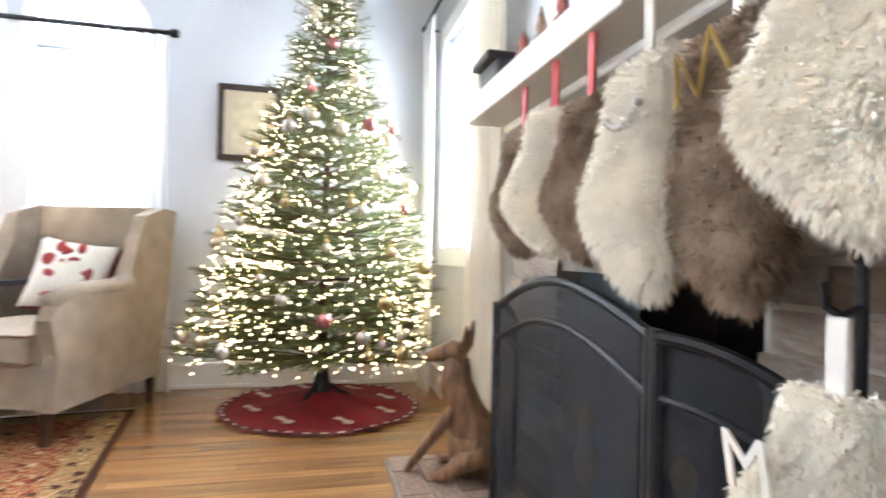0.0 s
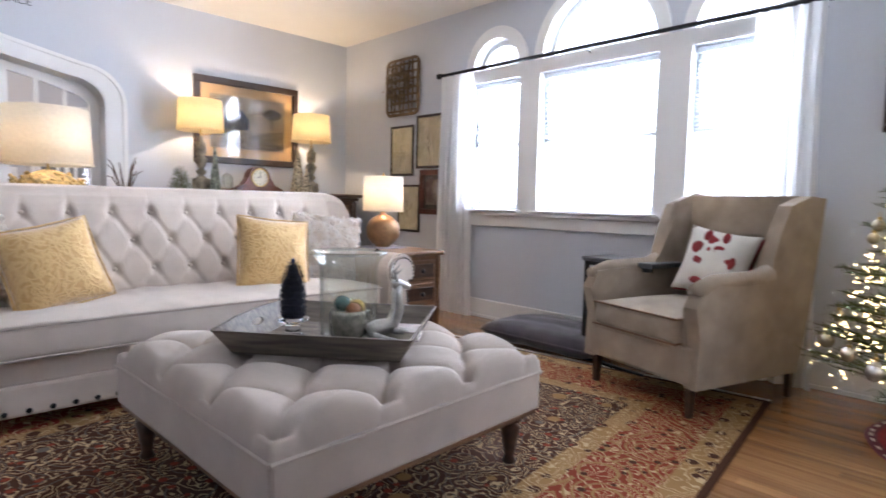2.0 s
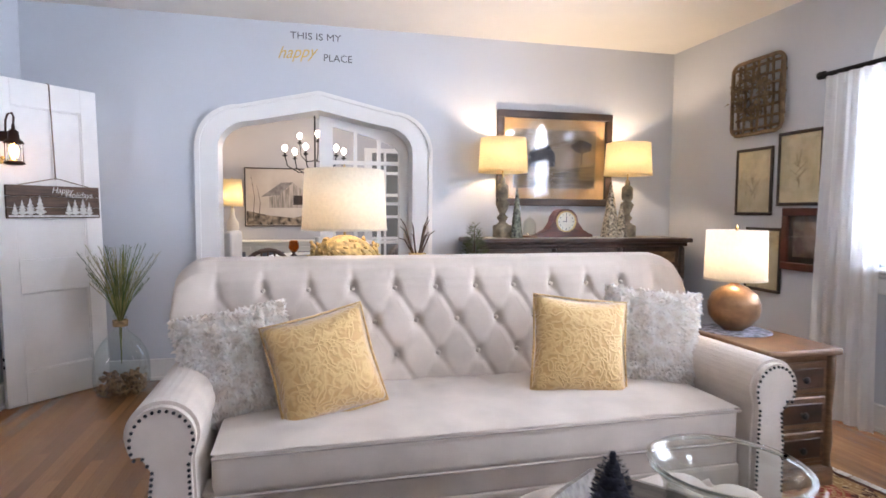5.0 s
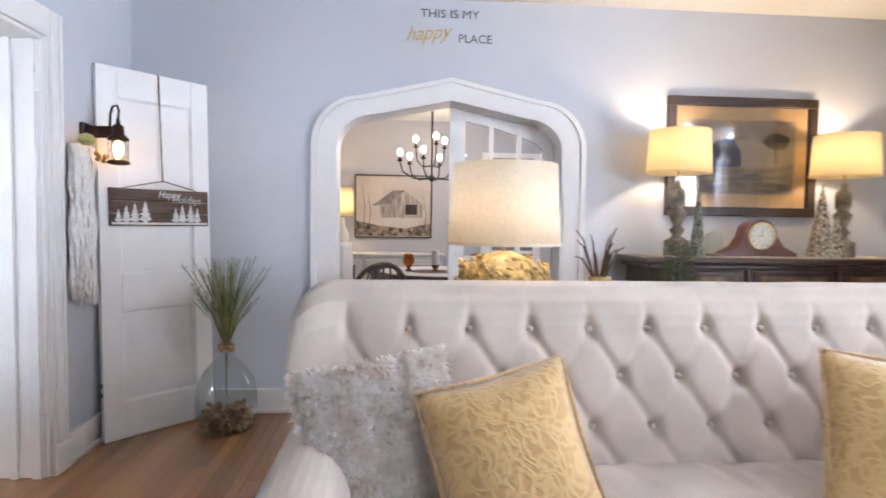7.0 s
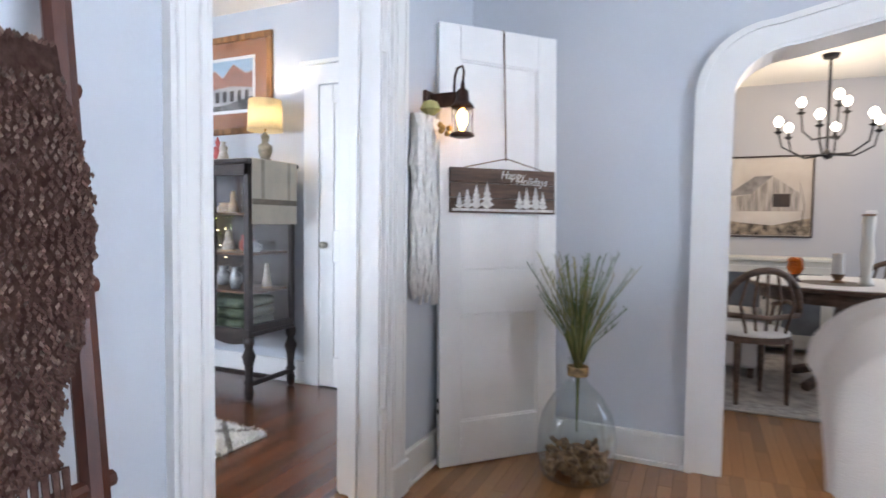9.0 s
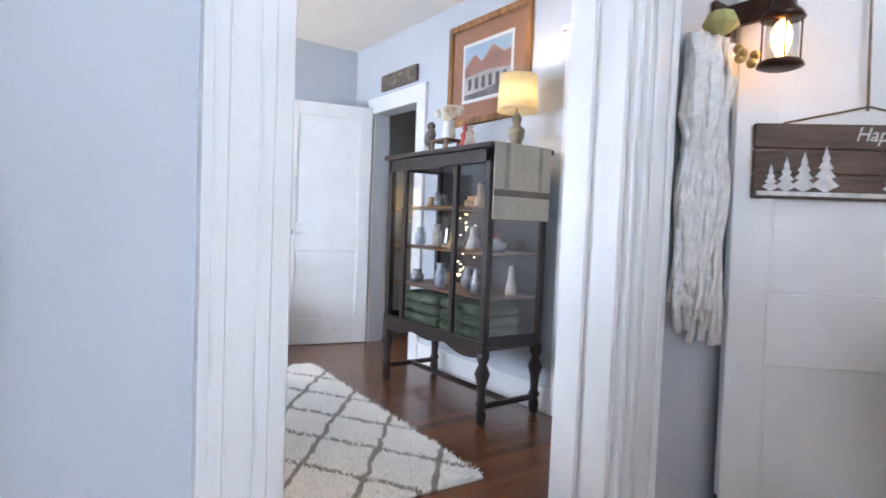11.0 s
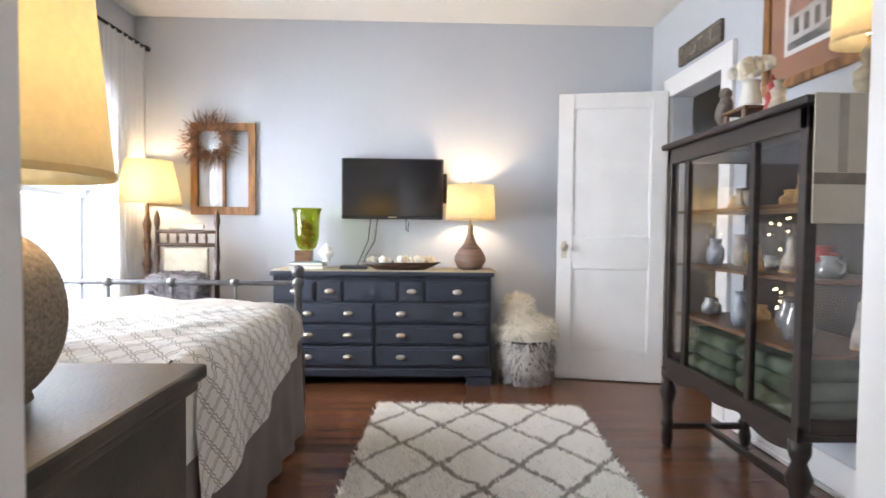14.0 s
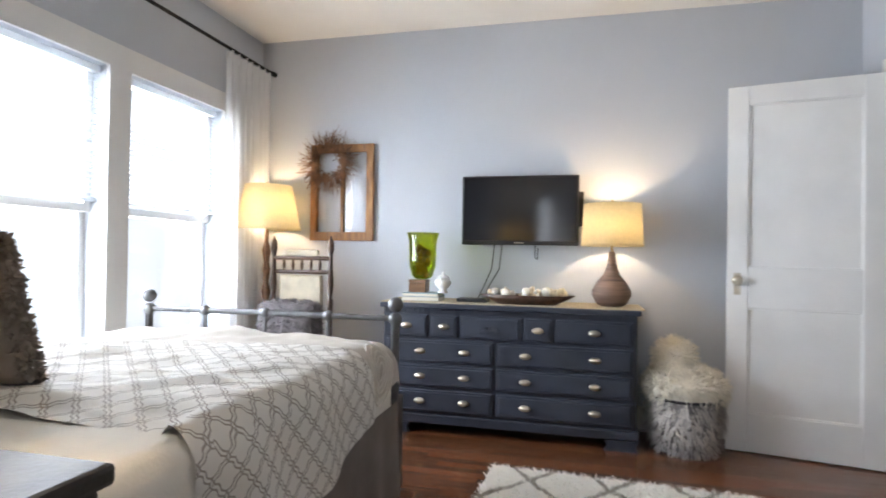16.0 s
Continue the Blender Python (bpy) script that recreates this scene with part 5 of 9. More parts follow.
z = 0.26
while z < 2.28:
    R = tree_radius(z)
    n = max(4, int(8 + 20 * R))
    a0 = tr.uniform(0, 6.28)
    for i in range(n):
        a = a0 + 6.283 * i / n + tr.uniform(-0.2, 0.2)
        ln = R * tr.uniform(0.80, 1.12)
        rise = 0.10 * ln + tr.uniform(-0.03, 0.05)
        d = Vector((math.cos(a), math.sin(a), 0))
        p0, p1 = Vector((0, 0, z)), Vector((d.x * ln, d.y * ln, z + rise))
        px, py = p1.x + TX, p1.y + TY
        if px > XE - 0.03 or py < YS + 0.13:
            k = min((XE - 0.05 - TX) / max(p1.x, 1e-3) if p1.x > 0 else 9, (YS + 0.15 - TY) / min(p1.y, -1e-3) if p1.y < 0 else 9, 1)
            p1 = Vector((p1.x * k, p1.y * k, p1.z))
        tube([p0, (p0 + p1) / 2 + Vector((0, 0, -0.02)), p1], 0.006, 4, boughs, 0.002)
        dirn = (p1 - p0)
        L0 = dirn.length
        dirn.normalize()
        tips.append(p1)
        spray(p0 + dirn * L0 * 0.35, dirn, L0 * 0.68)
        m = int(L0 / 0.06)
        for j in range(m):
            f = 0.3 + 0.66 * j / max(1, m)
            for s in (-1, 1):
                sd = (dirn + s * 0.9 * dirn.cross(Vector((0, 0, 1))).normalized() + Vector((0, 0, tr.uniform(-0.15, 0.35)))).normalized()
                spray(p0 + dirn * L0 * f, sd, min(0.16, 0.05 + 0.14 * (1 - f)) * tr.uniform(0.8, 1.3))
    z += 0.085 - 0.012 * (z / 2.2)
me = bpy.data.meshes.new("needles")
me.from_pydata(nv, [], nf)
me.materials.append(M_NEEDLE)
nd = new("needles", me)
nd.parent = tree
nd["kind"] = "stuff"
stuff_part("bough", boughs, M_BARK, tree, "brown boughs")
for k in range(2300):
    z = 0.26 + 2.0 * (1 - math.sqrt(tr.uniform(0.0, 1)))
    a = tr.uniform(0, 6.283)
    R = tree_radius(z) * tr.uniform(0.62, 1.03)
    x, y = R * math.cos(a), R * math.sin(a)
    if TX + x > XE - 0.04 or TY + y < YS + 0.15:
        continue
    bmesh.ops.create_icosphere(lights, subdivisions=1, radius=0.0034, matrix=pose(x, y, z + 0.02))
stuff_part("fairy_light", lights, M_FAIRY, tree, "warm white fairy lights")
ORN = [(0.45, 0.16, 0.16), (0.50, 0.40, 0.22), (0.55, 0.52, 0.48), (0.36, 0.15, 0.09), (0.62, 0.56, 0.44)]
OM = [mat("ornament_%s" % n, c, 0.25, 0.5, var=0.2, scale=25) for n, c in zip(("red", "gold", "silver", "rust", "cream"), ORN)]
for k in range(46):
    z = 0.35 + 1.7 * (1 - math.sqrt(tr.uniform(0, 1)))
    a = tr.uniform(1.6, 4.9)
    R = tree_radius(z) * 1.0
    x, y = R * math.cos(a), R * math.sin(a)
    if TY + y < YS + 0.15:
        continue
    bm = bmesh.new()
    bmesh.ops.create_uvsphere(bm, u_segments=12, v_segments=8, radius=tr.uniform(0.022, 0.038))
    o = part("ornament", bm, OM[(1, 4, 2, 4, 2, 4, 0)[k % 7]], tree, smooth=True, m=pose(x, y, z))
    part("ornament_cap", lathe([(0.008, 0.0), (0.008, 0.012), (0.002, 0.014), (0.002, 0.035)], 8), M_BRASS, o, m=pose(0, 0, 0.024))
sk = thing("tree_skirt", pose(TX, TY, 0), "round red felt tree skirt with patterned border", "tree skirt")
M_FELT = mat("red_felt", (0.20, 0.008, 0.012), 0.95, var=0.15, scale=9, bump=0.12, bscale=160)
M_FELTP = mat("cream_felt_applique", (0.55, 0.45, 0.36), 0.95, var=0.2, scale=30)


def skirt_z(r, a):
    return 0.006 + 0.10 * max(0, 1 - r / 0.5) ** 1.6 + 0.012 * math.sin(a * 7 + 1) * (r / 0.56) * (1 - 0.5 * r / 0.56)


def skirt(a, b, lift=0.0, r0=0.06, r1=0.52):
    r = r0 + (r1 - r0) * b
    t = a * 6.28318
    x, y = r * math.cos(t), r * math.sin(t)
    return Vector((min(x, XE - 0.04 - TX), max(y, YS + 0.05 - TY), max(0.004, skirt_z(r, t)) + lift))


bm = grid(64, 12, skirt)
bmesh.ops.remove_doubles(bm, verts=bm.verts, dist=0.0005)
part("felt_disc", bm, M_FELT, sk, smooth=True)
part("dark_border", grid(64, 2, lambda a, b: skirt(a, b, 0.003, 0.475, 0.522)), mat("dark_red_braid", (0.10, 0.012, 0.02), 0.9), sk, "dark braided border", True)
for k in range(40):
    a = k / 40
    p = skirt(a, 1, 0.005, 0.06, 0.498)
    part("border_stitch", bx(-0.016, -0.007, 0, 0.016, 0.007, 0.003, 0.001), M_FELTP, sk, m=pose(p.x, p.y, p.z, 0, 0, a * 360 + 90))
for k in range(8):
    a = k / 8 + 0.04
    p = skirt(a, 1, 0.004, 0.06, 0.36)
    for da, s in ((-0.04, 1.0), (0.03, 0.8), (0.0, 0.6)):
        part("applique", lathe([(0.03 * s, 0), (0.028 * s, 0.003), (0.001, 0.004)], 7), M_FELTP, sk, m=pose(p.x + da, p.y + da * 0.6, p.z + 0.002))

# ---------- fireplace ----------
M_MORTAR = mat("grey_mortar", (0.52, 0.47, 0.41), 0.95, var=0.15, scale=12, bump=0.2, bscale=90)
M_BRICK = mat("grey_brown_brick", (0.36, 0.28, 0.22), 0.9, var=0.25, scale=7, bump=0.25, bscale=60, rand=0.3, second=(0.48, 0.42, 0.36))
M_SOOT = mat("sooty_firebrick", (0.025, 0.022, 0.02), 0.95, var=0.3, scale=8, bump=0.2, bscale=50)
BX0, BX1, BTOP = 0.95, 3.30, 1.285
FY = 0.035
chim = struct("wall_chimney", plate(rect(BX0, 0.0, BX1, BTOP), [rect(FB0, 0.021, FB1, FBZ)], lambda u, v, d: Vector((u, FY - 0.008 - d, v)), FY - 0.008 - YS - 0.001), M_MORTAR, "grey brown brick fireplace wall")
box_bm = plate(rect(FB0 - 0.05, 0.0, FB1 + 0.05, FBZ + 0.05), [], lambda u, v, d: Vector((u, -0.50 - d, v)), 0.05)
box(box_bm, FB0 - 0.06, -0.5, 0.0, FB0 - 0.001, YS - TW, FBZ + 0.05)
box(box_bm, FB1 + 0.001, -0.5, 0.0, FB1 + 0.06, YS - TW, FBZ + 0.05)
box(box_bm, FB0 - 0.06, -0.5, FBZ + 0.001, FB1 + 0.06, YS - TW, FBZ + 0.06)
box(box_bm, FB0 - 0.06, -0.5, -0.01, FB1 + 0.06, YS - TW, 0.019)
struct("firebox", box_bm, M_SOOT, "dark sooty firebox")
struct("firebox_sides", box(box(box(bmesh.new(), FB0 - 0.06, YS - TW, 0.021, FB0 - 0.0005, FY - 0.012, FBZ), FB1 + 0.0005, YS - TW, 0.021, FB1 + 0.06, FY - 0.012, FBZ), FB0, YS - TW, FBZ + 0.0005, FB1, FY - 0.012, FBZ + 0.03), M_SOOT, "dark firebox reveal")
mant = thing("mantel_shelf", I4, "thick white painted mantel shelf", "mantel")
M_MANT = mat("warm_white_mantel", (0.74, 0.71, 0.64), 0.5, var=0.04, scale=4, bump=0.03, bscale=50)
part("shelf", bx(0.95, YS + 0.001, 1.29, 3.33, 0.215, 1.375, 0.006, 2), M_MANT, mant)
part("ledge", bx(0.97, YS + 0.001, 1.262, 3.29, 0.085, 1.2895, 0.006), M_MANT, mant)

M_MESH, _nt, _b = nodes("fine_black_mesh")
_tr, _mx = _nt.nodes.new("ShaderNodeBsdfTransparent"), _nt.nodes.new("ShaderNodeMixShader")
_b.inputs["Base Color"].default_value, _b.inputs["Roughness"].default_value = (0.012, 0.013, 0.017, 1), 0.8
_mx.inputs[0].default_value = 0.6
_nt.links.new(_tr.outputs[0], _mx.inputs[1])
_nt.links.new(_b.outputs[0], _mx.inputs[2])
_nt.links.new(_mx.outputs[0], _nt.nodes["Material Output"].inputs[0])
fs = thing("fire_screen", I4, "black folding fire screen with arched mesh panels", "fire screen")


def screen_panel(x0, y0, x1, y1, h0, h1, rise):
    """From the floor point 0 to 1, with tops h0 and h1 and an arched rise."""
    n = 14
    top = [(k / n, h0 + (h1 - h0) * k / n + rise * math.sin(math.pi * k / n)) for k in range(n + 1)]
    P = lambda f, z: (x0 + (x1 - x0) * f, y0 + (y1 - y0) * f, z)
    p = part("screen_panel", plate([(0, 0.05), (1, 0.05)] + list(reversed(top)), [], lambda u, v, d: Vector(P(u, v)) + Vector((0, d, 0)), 0.002), M_MESH, fs, "fine dark wire mesh")
    part("top_rail", tube([P(f, z) for f, z in top], 0.012, 8), M_IRON, p)
    part("cross_rail", tube([P(f, z - 0.10) for f, z in top], 0.008, 8), M_IRON, p)
    part("bottom_rail", tube([P(0, 0.05), P(0.5, 0.05), P(1, 0.05)], 0.010, 8), M_IRON, p)
    for f, z in (top[0], top[-1]):
        part("post", tube([P(f, 0.03), P(f, z / 2), P(f, z + 0.012)], 0.012, 8), M_IRON, p)
    return p


screen_panel(3.06, 0.17, 2.20, 0.20, 0.66, 0.69, 0.085)
screen_panel(2.18, 0.20, 1.93, 0.12, 0.69, 0.62, 0.02)
screen_panel(3.08, 0.17, 3.16, 0.07, 0.66, 0.60, 0.02)
an = thing("andiron", pose(2.60, 0.10, 0.03), "turned brass andiron in the firebox", "andiron", "andirons")
part("column", lathe([(0.05, 0), (0.045, 0.02), (0.015, 0.05), (0.015, 0.12), (0.03, 0.16), (0.013, 0.2), (0.02, 0.26), (0.034, 0.31), (0.014, 0.36), (0.026, 0.40), (0.001, 0.44)], 14), M_BRASS, an, smooth=True)
part("log_bar", bx(-0.012, -0.40, 0.03, 0.012, -0.0, 0.055, 0.003), M_IRON, an)
copy_thing(an, pose(2.24, 0.10, 0.03))
tool = thing("fire_tool_stand", pose(1.835, 0.19, 0.03), "tall black iron fire tool stand", "fire tools")
part("base_plate", lathe([(0.09, 0), (0.085, 0.012), (0.02, 0.02)], 16), M_IRON, tool)
part("pole", tube([(0, 0, 0.01), (0, 0, 0.45), (0, 0, 0.90)], 0.0065, 8), M_IRON, tool)
for z in (0.80, 0.875):
    part("collar", lathe([(0.008, z - 0.012), (0.015, z), (0.008, z + 0.012)], 10), M_IRON, tool)
part("crossbar", tube([(-0.03, 0, 0.845), (0, 0, 0.85), (0.03, 0, 0.845)], 0.005, 6), M_IRON, tool)
part("tool_hook", tube([(0, 0, 0.74), (-0.03, 0.06, 0.735), (-0.035, 0.085, 0.745), (-0.035, 0.09, 0.77)], 0.005, 6), M_IRON, tool)
part("finial", lathe([(0.006, 0.90), (0.012, 0.92), (0.004, 0.935), (0.001, 0.95)], 10), M_IRON, tool)

# stockings along the mantel
SOCK = [(-0.085, 0.0), (0.085, 0.0), (0.098, -0.09), (0.145, -0.165), (0.195, -0.225), (0.195, -0.28), (0.15, -0.33), (0.09, -0.38), (0.03, -0.42), (-0.035, -0.425), (-0.075, -0.38), (-0.078, -0.30), (-0.08, -0.20), (-0.086, -0.10)]


def stocking(x, y, z, scale, material, label, rz=0.0, cuff=None, beads=False):
    t = thing("fur_stocking", pose(x, y, z, 0, 0, rz), label, "stocking", "stockings on the mantel")

    def body():
        bm = bmesh.new()
        n = len(SOCK)
        cx, cz = 0.025, -0.22
        layers = []
        for d, k in ((-0.04, 0.45), (-0.035, 0.72), (-0.024, 0.9), (0, 1.0), (0.024, 0.9), (0.035, 0.72), (0.04, 0.45)):
            layers.append([bm.verts.new(((cx + (u - cx) * k) * scale, d * scale, (cz + (v - cz) * (k + 0.08 * (1 - k))) * scale)) for u, v in SOCK])
        for a, b in zip(layers, layers[1:]):
            for i in range(n):
                bm.faces.new((a[i], a[(i + 1) % n], b[(i + 1) % n], b[i]))
        bm.faces.new(layers[0])
        bm.faces.new(layers[-1])
        bmesh.ops.subdivide_edges(bm, edges=bm.edges[:], cuts=1, smooth=0.6, use_grid_fill=True)
        bmesh.ops.recalc_face_normals(bm, faces=bm.faces)
        return bm
    src = body()
    stuff_part("fur_pile", fur(src, 12000, 0.024 * scale, 0.0024, rng, 0.9, 0.7), material, t)
    src.free()
    part("sock", body(), material, t, smooth=True)
    part("hanging_loop", bx(-0.012, -0.004, -0.01, 0.012, 0.004, min(1.36 - z, 0.24 if z > 1 else 0.075), 0.002), cuff or M_PIL, t, "hanging ribbon")
    if beads:
        for k in range(8):
            bm = bmesh.new()
            bmesh.ops.create_uvsphere(bm, u_segments=10, v_segments=6, radius=0.008)
            part("bead", bm, M_SILVER, t, smooth=True, m=pose((-0.05 + 0.014 * k) * scale, 0.055 * scale, (-0.13 + 0.004 * (k - 4) ** 2 * 0.5) * scale))
    return t


M_REDR = mat("red_ribbon", (0.45, 0.03, 0.03), 0.6, var=0.1, scale=20)
stocking(2.83, 0.185, 1.165, 0.80, M_FURB, "brown fur stocking hanging from the mantel", 10, M_REDR)
stocking(2.61, 0.195, 1.175, 0.82, M_FURW, "cream fur stocking hanging from the mantel", 24, M_REDR)
stocking(2.43, 0.195, 1.155, 0.80, M_FURB, "brown fur stocking hanging from the mantel", 10, M_REDR)
stocking(2.21, 0.205, 1.165, 0.96, M_FURW, "cream fur stocking with a string of silver beads", 2, None, True)
s5 = stocking(2.035, 0.175, 1.165, 0.96, M_FURB, "brown fur stocking with gold letter", -2)
part("letter", tube([(0.06, 0.058, -0.12), (0.06, 0.06, -0.04), (0.005, 0.062, -0.115), (-0.015, 0.06, -0.025), (-0.055, 0.058, -0.095)], 0.0045, 6), M_BRASS, s5, "zigzag gold letter")
stocking(1.795, 0.215, 1.25, 0.96, M_FURW, "cream fur stocking with a string of silver beads", 0, None, True)
s7 = stocking(1.80, 0.26, 0.69, 0.60, M_FURW, "cream fur stocking with letter on the tool stand", 4)
part("letter", text_mesh("M", 0.085, lambda x, y, z: Vector((0.09 - x + 0.2 * y, 0.048 + z, y - 0.115)), 0.002), M_PIL, s7, "pale letter M")

# things on the mantel
pbx = thing("black_speaker", pose(3.20, 0.09, 1.3755), "small black rounded box on the mantel", "box")
part("case", rounded(-0.10, -0.06, 0, 0.10, 0.09, 0.10, 0.02, 3), M_BLACK, pbx)
part("sloped_lid", bx(-0.098, 0.02, 0.092, 0.098, 0.12, 0.118, 0.008, 2), M_BLACK, pbx, m=pose(0, 0, 0, 0, 0, 0))
bp_ = picture("blue_picture", "x", YS, 1, 2.30, 2.75, 1.378, 1.85, 0.012, 0.02, M_BLKF, 0.0, mat("bright_blue_print", (0.02, 0.10, 0.50), 0.5, var=0.15, scale=5), "thin framed bright blue picture on the mantel")
for k, (x, c) in enumerate(((3.02, (0.35, 0.10, 0.08)), (2.88, (0.50, 0.32, 0.22)), (2.74, (0.45, 0.12, 0.08)), (2.62, (0.55, 0.42, 0.30)))):
    f = thing("mantel_figurine", pose(x, 0.12, 1.3755), "small painted holiday figurine on the mantel", "figurine", "mantel figurines")
    part("figure_body", lathe([(0.028, 0), (0.032, 0.01), (0.022, 0.05), (0.026, 0.075), (0.012, 0.09), (0.018, 0.105), (0.016, 0.12), (0.002, 0.15 + 0.02 * k)], 14), mat("figurine_paint_%s" % "abcd"[k], c, 0.5, var=0.3, scale=40), f, smooth=True)

# sitting wooden deer on the hearth
M_CARVED = mat("carved_brown_wood", (0.24, 0.12, 0.055), 0.5, var=0.3, scale=8, bump=0.15, bscale=40, stretch=(6, 6, 1))
dr = pose(3.32, 0.20, 0.030, 0, 0, 66)
bm = tube([(-0.10, 0, 0.05), (-0.06, 0, 0.13), (0.0, 0, 0.22), (0.035, 0, 0.33), (0.03, 0, 0.42)], 0.105, 16, None, 0.045)
bmesh.ops.create_icosphere(bm, subdivisions=3, radius=0.10, matrix=pose(-0.05, 0, 0.10) @ Matrix.Diagonal((1.1, 1.0, 1.05, 1)))
tube([(0.0, 0, 0.42), (0.05, 0, 0.445), (0.10, 0, 0.43), (0.145, 0, 0.415)], 0.05, 12, bm, 0.018)
for s in (-1, 1):
    tube([(0.03, s * 0.045, 0.25), (0.10, s * 0.05, 0.15), (0.17, s * 0.045, 0.06), (0.20, s * 0.045, 0.012)], 0.026, 8, bm, 0.011)
    tube([(-0.08, s * 0.07, 0.10), (0.0, s * 0.095, 0.07), (0.06, s * 0.085, 0.02), (0.10, s * 0.085, 0.014)], 0.045, 8, bm, 0.012)
    tube([(0.0, s * 0.03, 0.46), (-0.01, s * 0.07, 0.50), (-0.015, s * 0.095, 0.545)], 0.022, 8, bm, 0.004)
for v in bm.verts:
    v.co.z = max(v.co.z, 0.0)
dm = mesh_ob("deer_statue", bm, M_CARVED, True)
dm.matrix_basis = dr
tagged(dm, "carved brown wooden deer statue sitting on hearth", "statue")

# ---------- north side: console, buffet, arch door, wall words ----------
M_BUFF = mat("dark_carved_oak", (0.055, 0.025, 0.014), 0.35, var=0.3, scale=7, bump=0.08, bscale=40, stretch=(1, 6, 6))
buf = thing("buffet", pose(3.95, 5.77, 0), "long dark carved wooden buffet against the wall", "buffet")
part("body", bx(-0.86, -0.19, 0.10, 0.86, 0.20, 0.985, 0.006), M_BUFF, buf)
part("top", bx(-0.92, -0.235, 0.985, 0.92, 0.222, 1.022, 0.012, 2), M_BUFF, buf)
part("top_moulding", bx(-0.89, -0.212, 0.955, 0.89, 0.21, 0.9845, 0.008), M_BUFF, buf)
part("plinth", bx(-0.88, -0.205, 0.0, 0.88, 0.21, 0.10, 0.008), M_BUFF, buf)
M_BURL = mat("burl_veneer", (0.20, 0.11, 0.05), 0.35, var=0.4, scale=14, bump=0.03)
for k in range(3):
    x = -0.56 + 0.56 * k
    d = part("drawer", bx(x - 0.25, -0.206, 0.80, x + 0.25, -0.1905, 0.945, 0.005), M_BUFF, buf)
    part("drawer_panel", bx(x - 0.21, -0.212, 0.83, x + 0.21, -0.2065, 0.915, 0.003), M_BURL, d, "burl veneer panel")
    part("pull", lathe([(0.008, 0), (0.012, 0.012), (0.018, 0.02), (0.001, 0.026)], 10), M_BRASS, d, m=pose(x, -0.2125, 0.872, 90))
    dd = part("cabinet_door", bx(x - 0.25, -0.206, 0.14, x + 0.25, -0.1905, 0.78, 0.005), M_BUFF, buf)
    part("door_panel", bx(x - 0.19, -0.212, 0.20, x + 0.19, -0.2065, 0.72, 0.003), M_BURL, dd)
for k in range(4):
    x = -0.84 + 0.56 * k
    part("column", lathe([(0.022, 0.10), (0.016, 0.2), (0.028, 0.4), (0.016, 0.62), (0.026, 0.75), (0.02, 0.95)], 12), M_BUFF, buf, smooth=True, m=pose(x, -0.20, 0))
runner = tagged(mesh_ob("lace_runner", bx(3.15, 5.62, 1.0225, 4.72, 5.90, 1.0255, 0.001), mat("cream_lace", (0.60, 0.55, 0.45), 0.9, var=0.3, scale=70)), "narrow cream lace runner on the buffet", "runner")
CAND = [(0.075, 0), (0.075, 0.09), (0.05, 0.10), (0.025, 0.12), (0.045, 0.155), (0.022, 0.18), (0.04, 0.22), (0.055, 0.26), (0.03, 0.29), (0.045, 0.31), (0.045, 0.40), (0.02, 0.42), (0.018, 0.46)]
M_CAND = mat("distressed_grey_gold_wood", (0.28, 0.24, 0.17), 0.6, var=0.4, scale=14, bump=0.1)
for x in (3.32, 4.40):
    drum_lamp("buffet_lamp", pose(x, 5.76, 1.026), "tall turned grey lamp with lit cream shade", CAND, M_CAND, 0.50, 0.19, 0.175, 0.26, M_SHADE, 15, group="buffet lamps")
clk = thing("mantel_clock", pose(3.83, 5.76, 1.026), "brown wooden tambour mantel clock with round dial", "clock")
prof = [(-0.235, 0.0), (0.235, 0.0), (0.235, 0.02)] + [(0.21, 0.03), (0.15, 0.06), (0.115, 0.11)] + arc(0, 0.125, 0.105, 0.10, 0, 180, 14) + [(-0.115, 0.11), (-0.15, 0.06), (-0.21, 0.03), (-0.235, 0.02)]
part("case", plate(prof, [], lambda u, v, d: Vector((u, -0.055 + d, v)), 0.10), mat("mahogany_clock_case", (0.11, 0.03, 0.018), 0.3, var=0.25, scale=10, stretch=(1, 6, 6)), clk)
dial = part("dial", moved(lathe([(0.075, 0), (0.075, 0.006), (0.001, 0.007)], 28), pose(0, -0.056, 0.125, 90)), mat("cream_clock_dial", (0.75, 0.72, 0.62), 0.4), clk, "cream dial")
part("bezel", moved(shell([(0.084, 0), (0.084, 0.012)], 28, 0.01), pose(0, -0.056, 0.125, 90)), M_BRASS, dial, "brass bezel")
part("clock_hand", bx(-0.002, -0.067, 0.12, 0.002, -0.0655, 0.175, 0), M_IRON, dial)
part("clock_hand", bx(-0.03, -0.067, 0.124, 0.004, -0.0655, 0.128, 0), M_IRON, dial)
for k in range(12):
    a = radians(30 * k)
    part("hour_mark", bx(-0.002, -0.0650, -0.006, 0.002, -0.0635, 0.006, 0), M_IRON, dial, m=pose(0.06 * math.sin(a), 0, 0.125 + 0.06 * math.cos(a)))


def cone_tree(x, y, z, h, r, material, label):
    t = thing("cone_tree", pose(x, y, z), label, "decoration", "cone trees on the buffet")
    bm = bmesh.new()
    n = 9
    for k in range(n):
        z0, z1 = h * k / n, h * (k + 1.25) / n
        lathe([(r * (1 - k / n) + 0.004, z0), (r * (1 - (k + 0.8) / n) + 0.002, min(h, z1))], 14, bm)
    part("tiered_cone", bm, material, t)


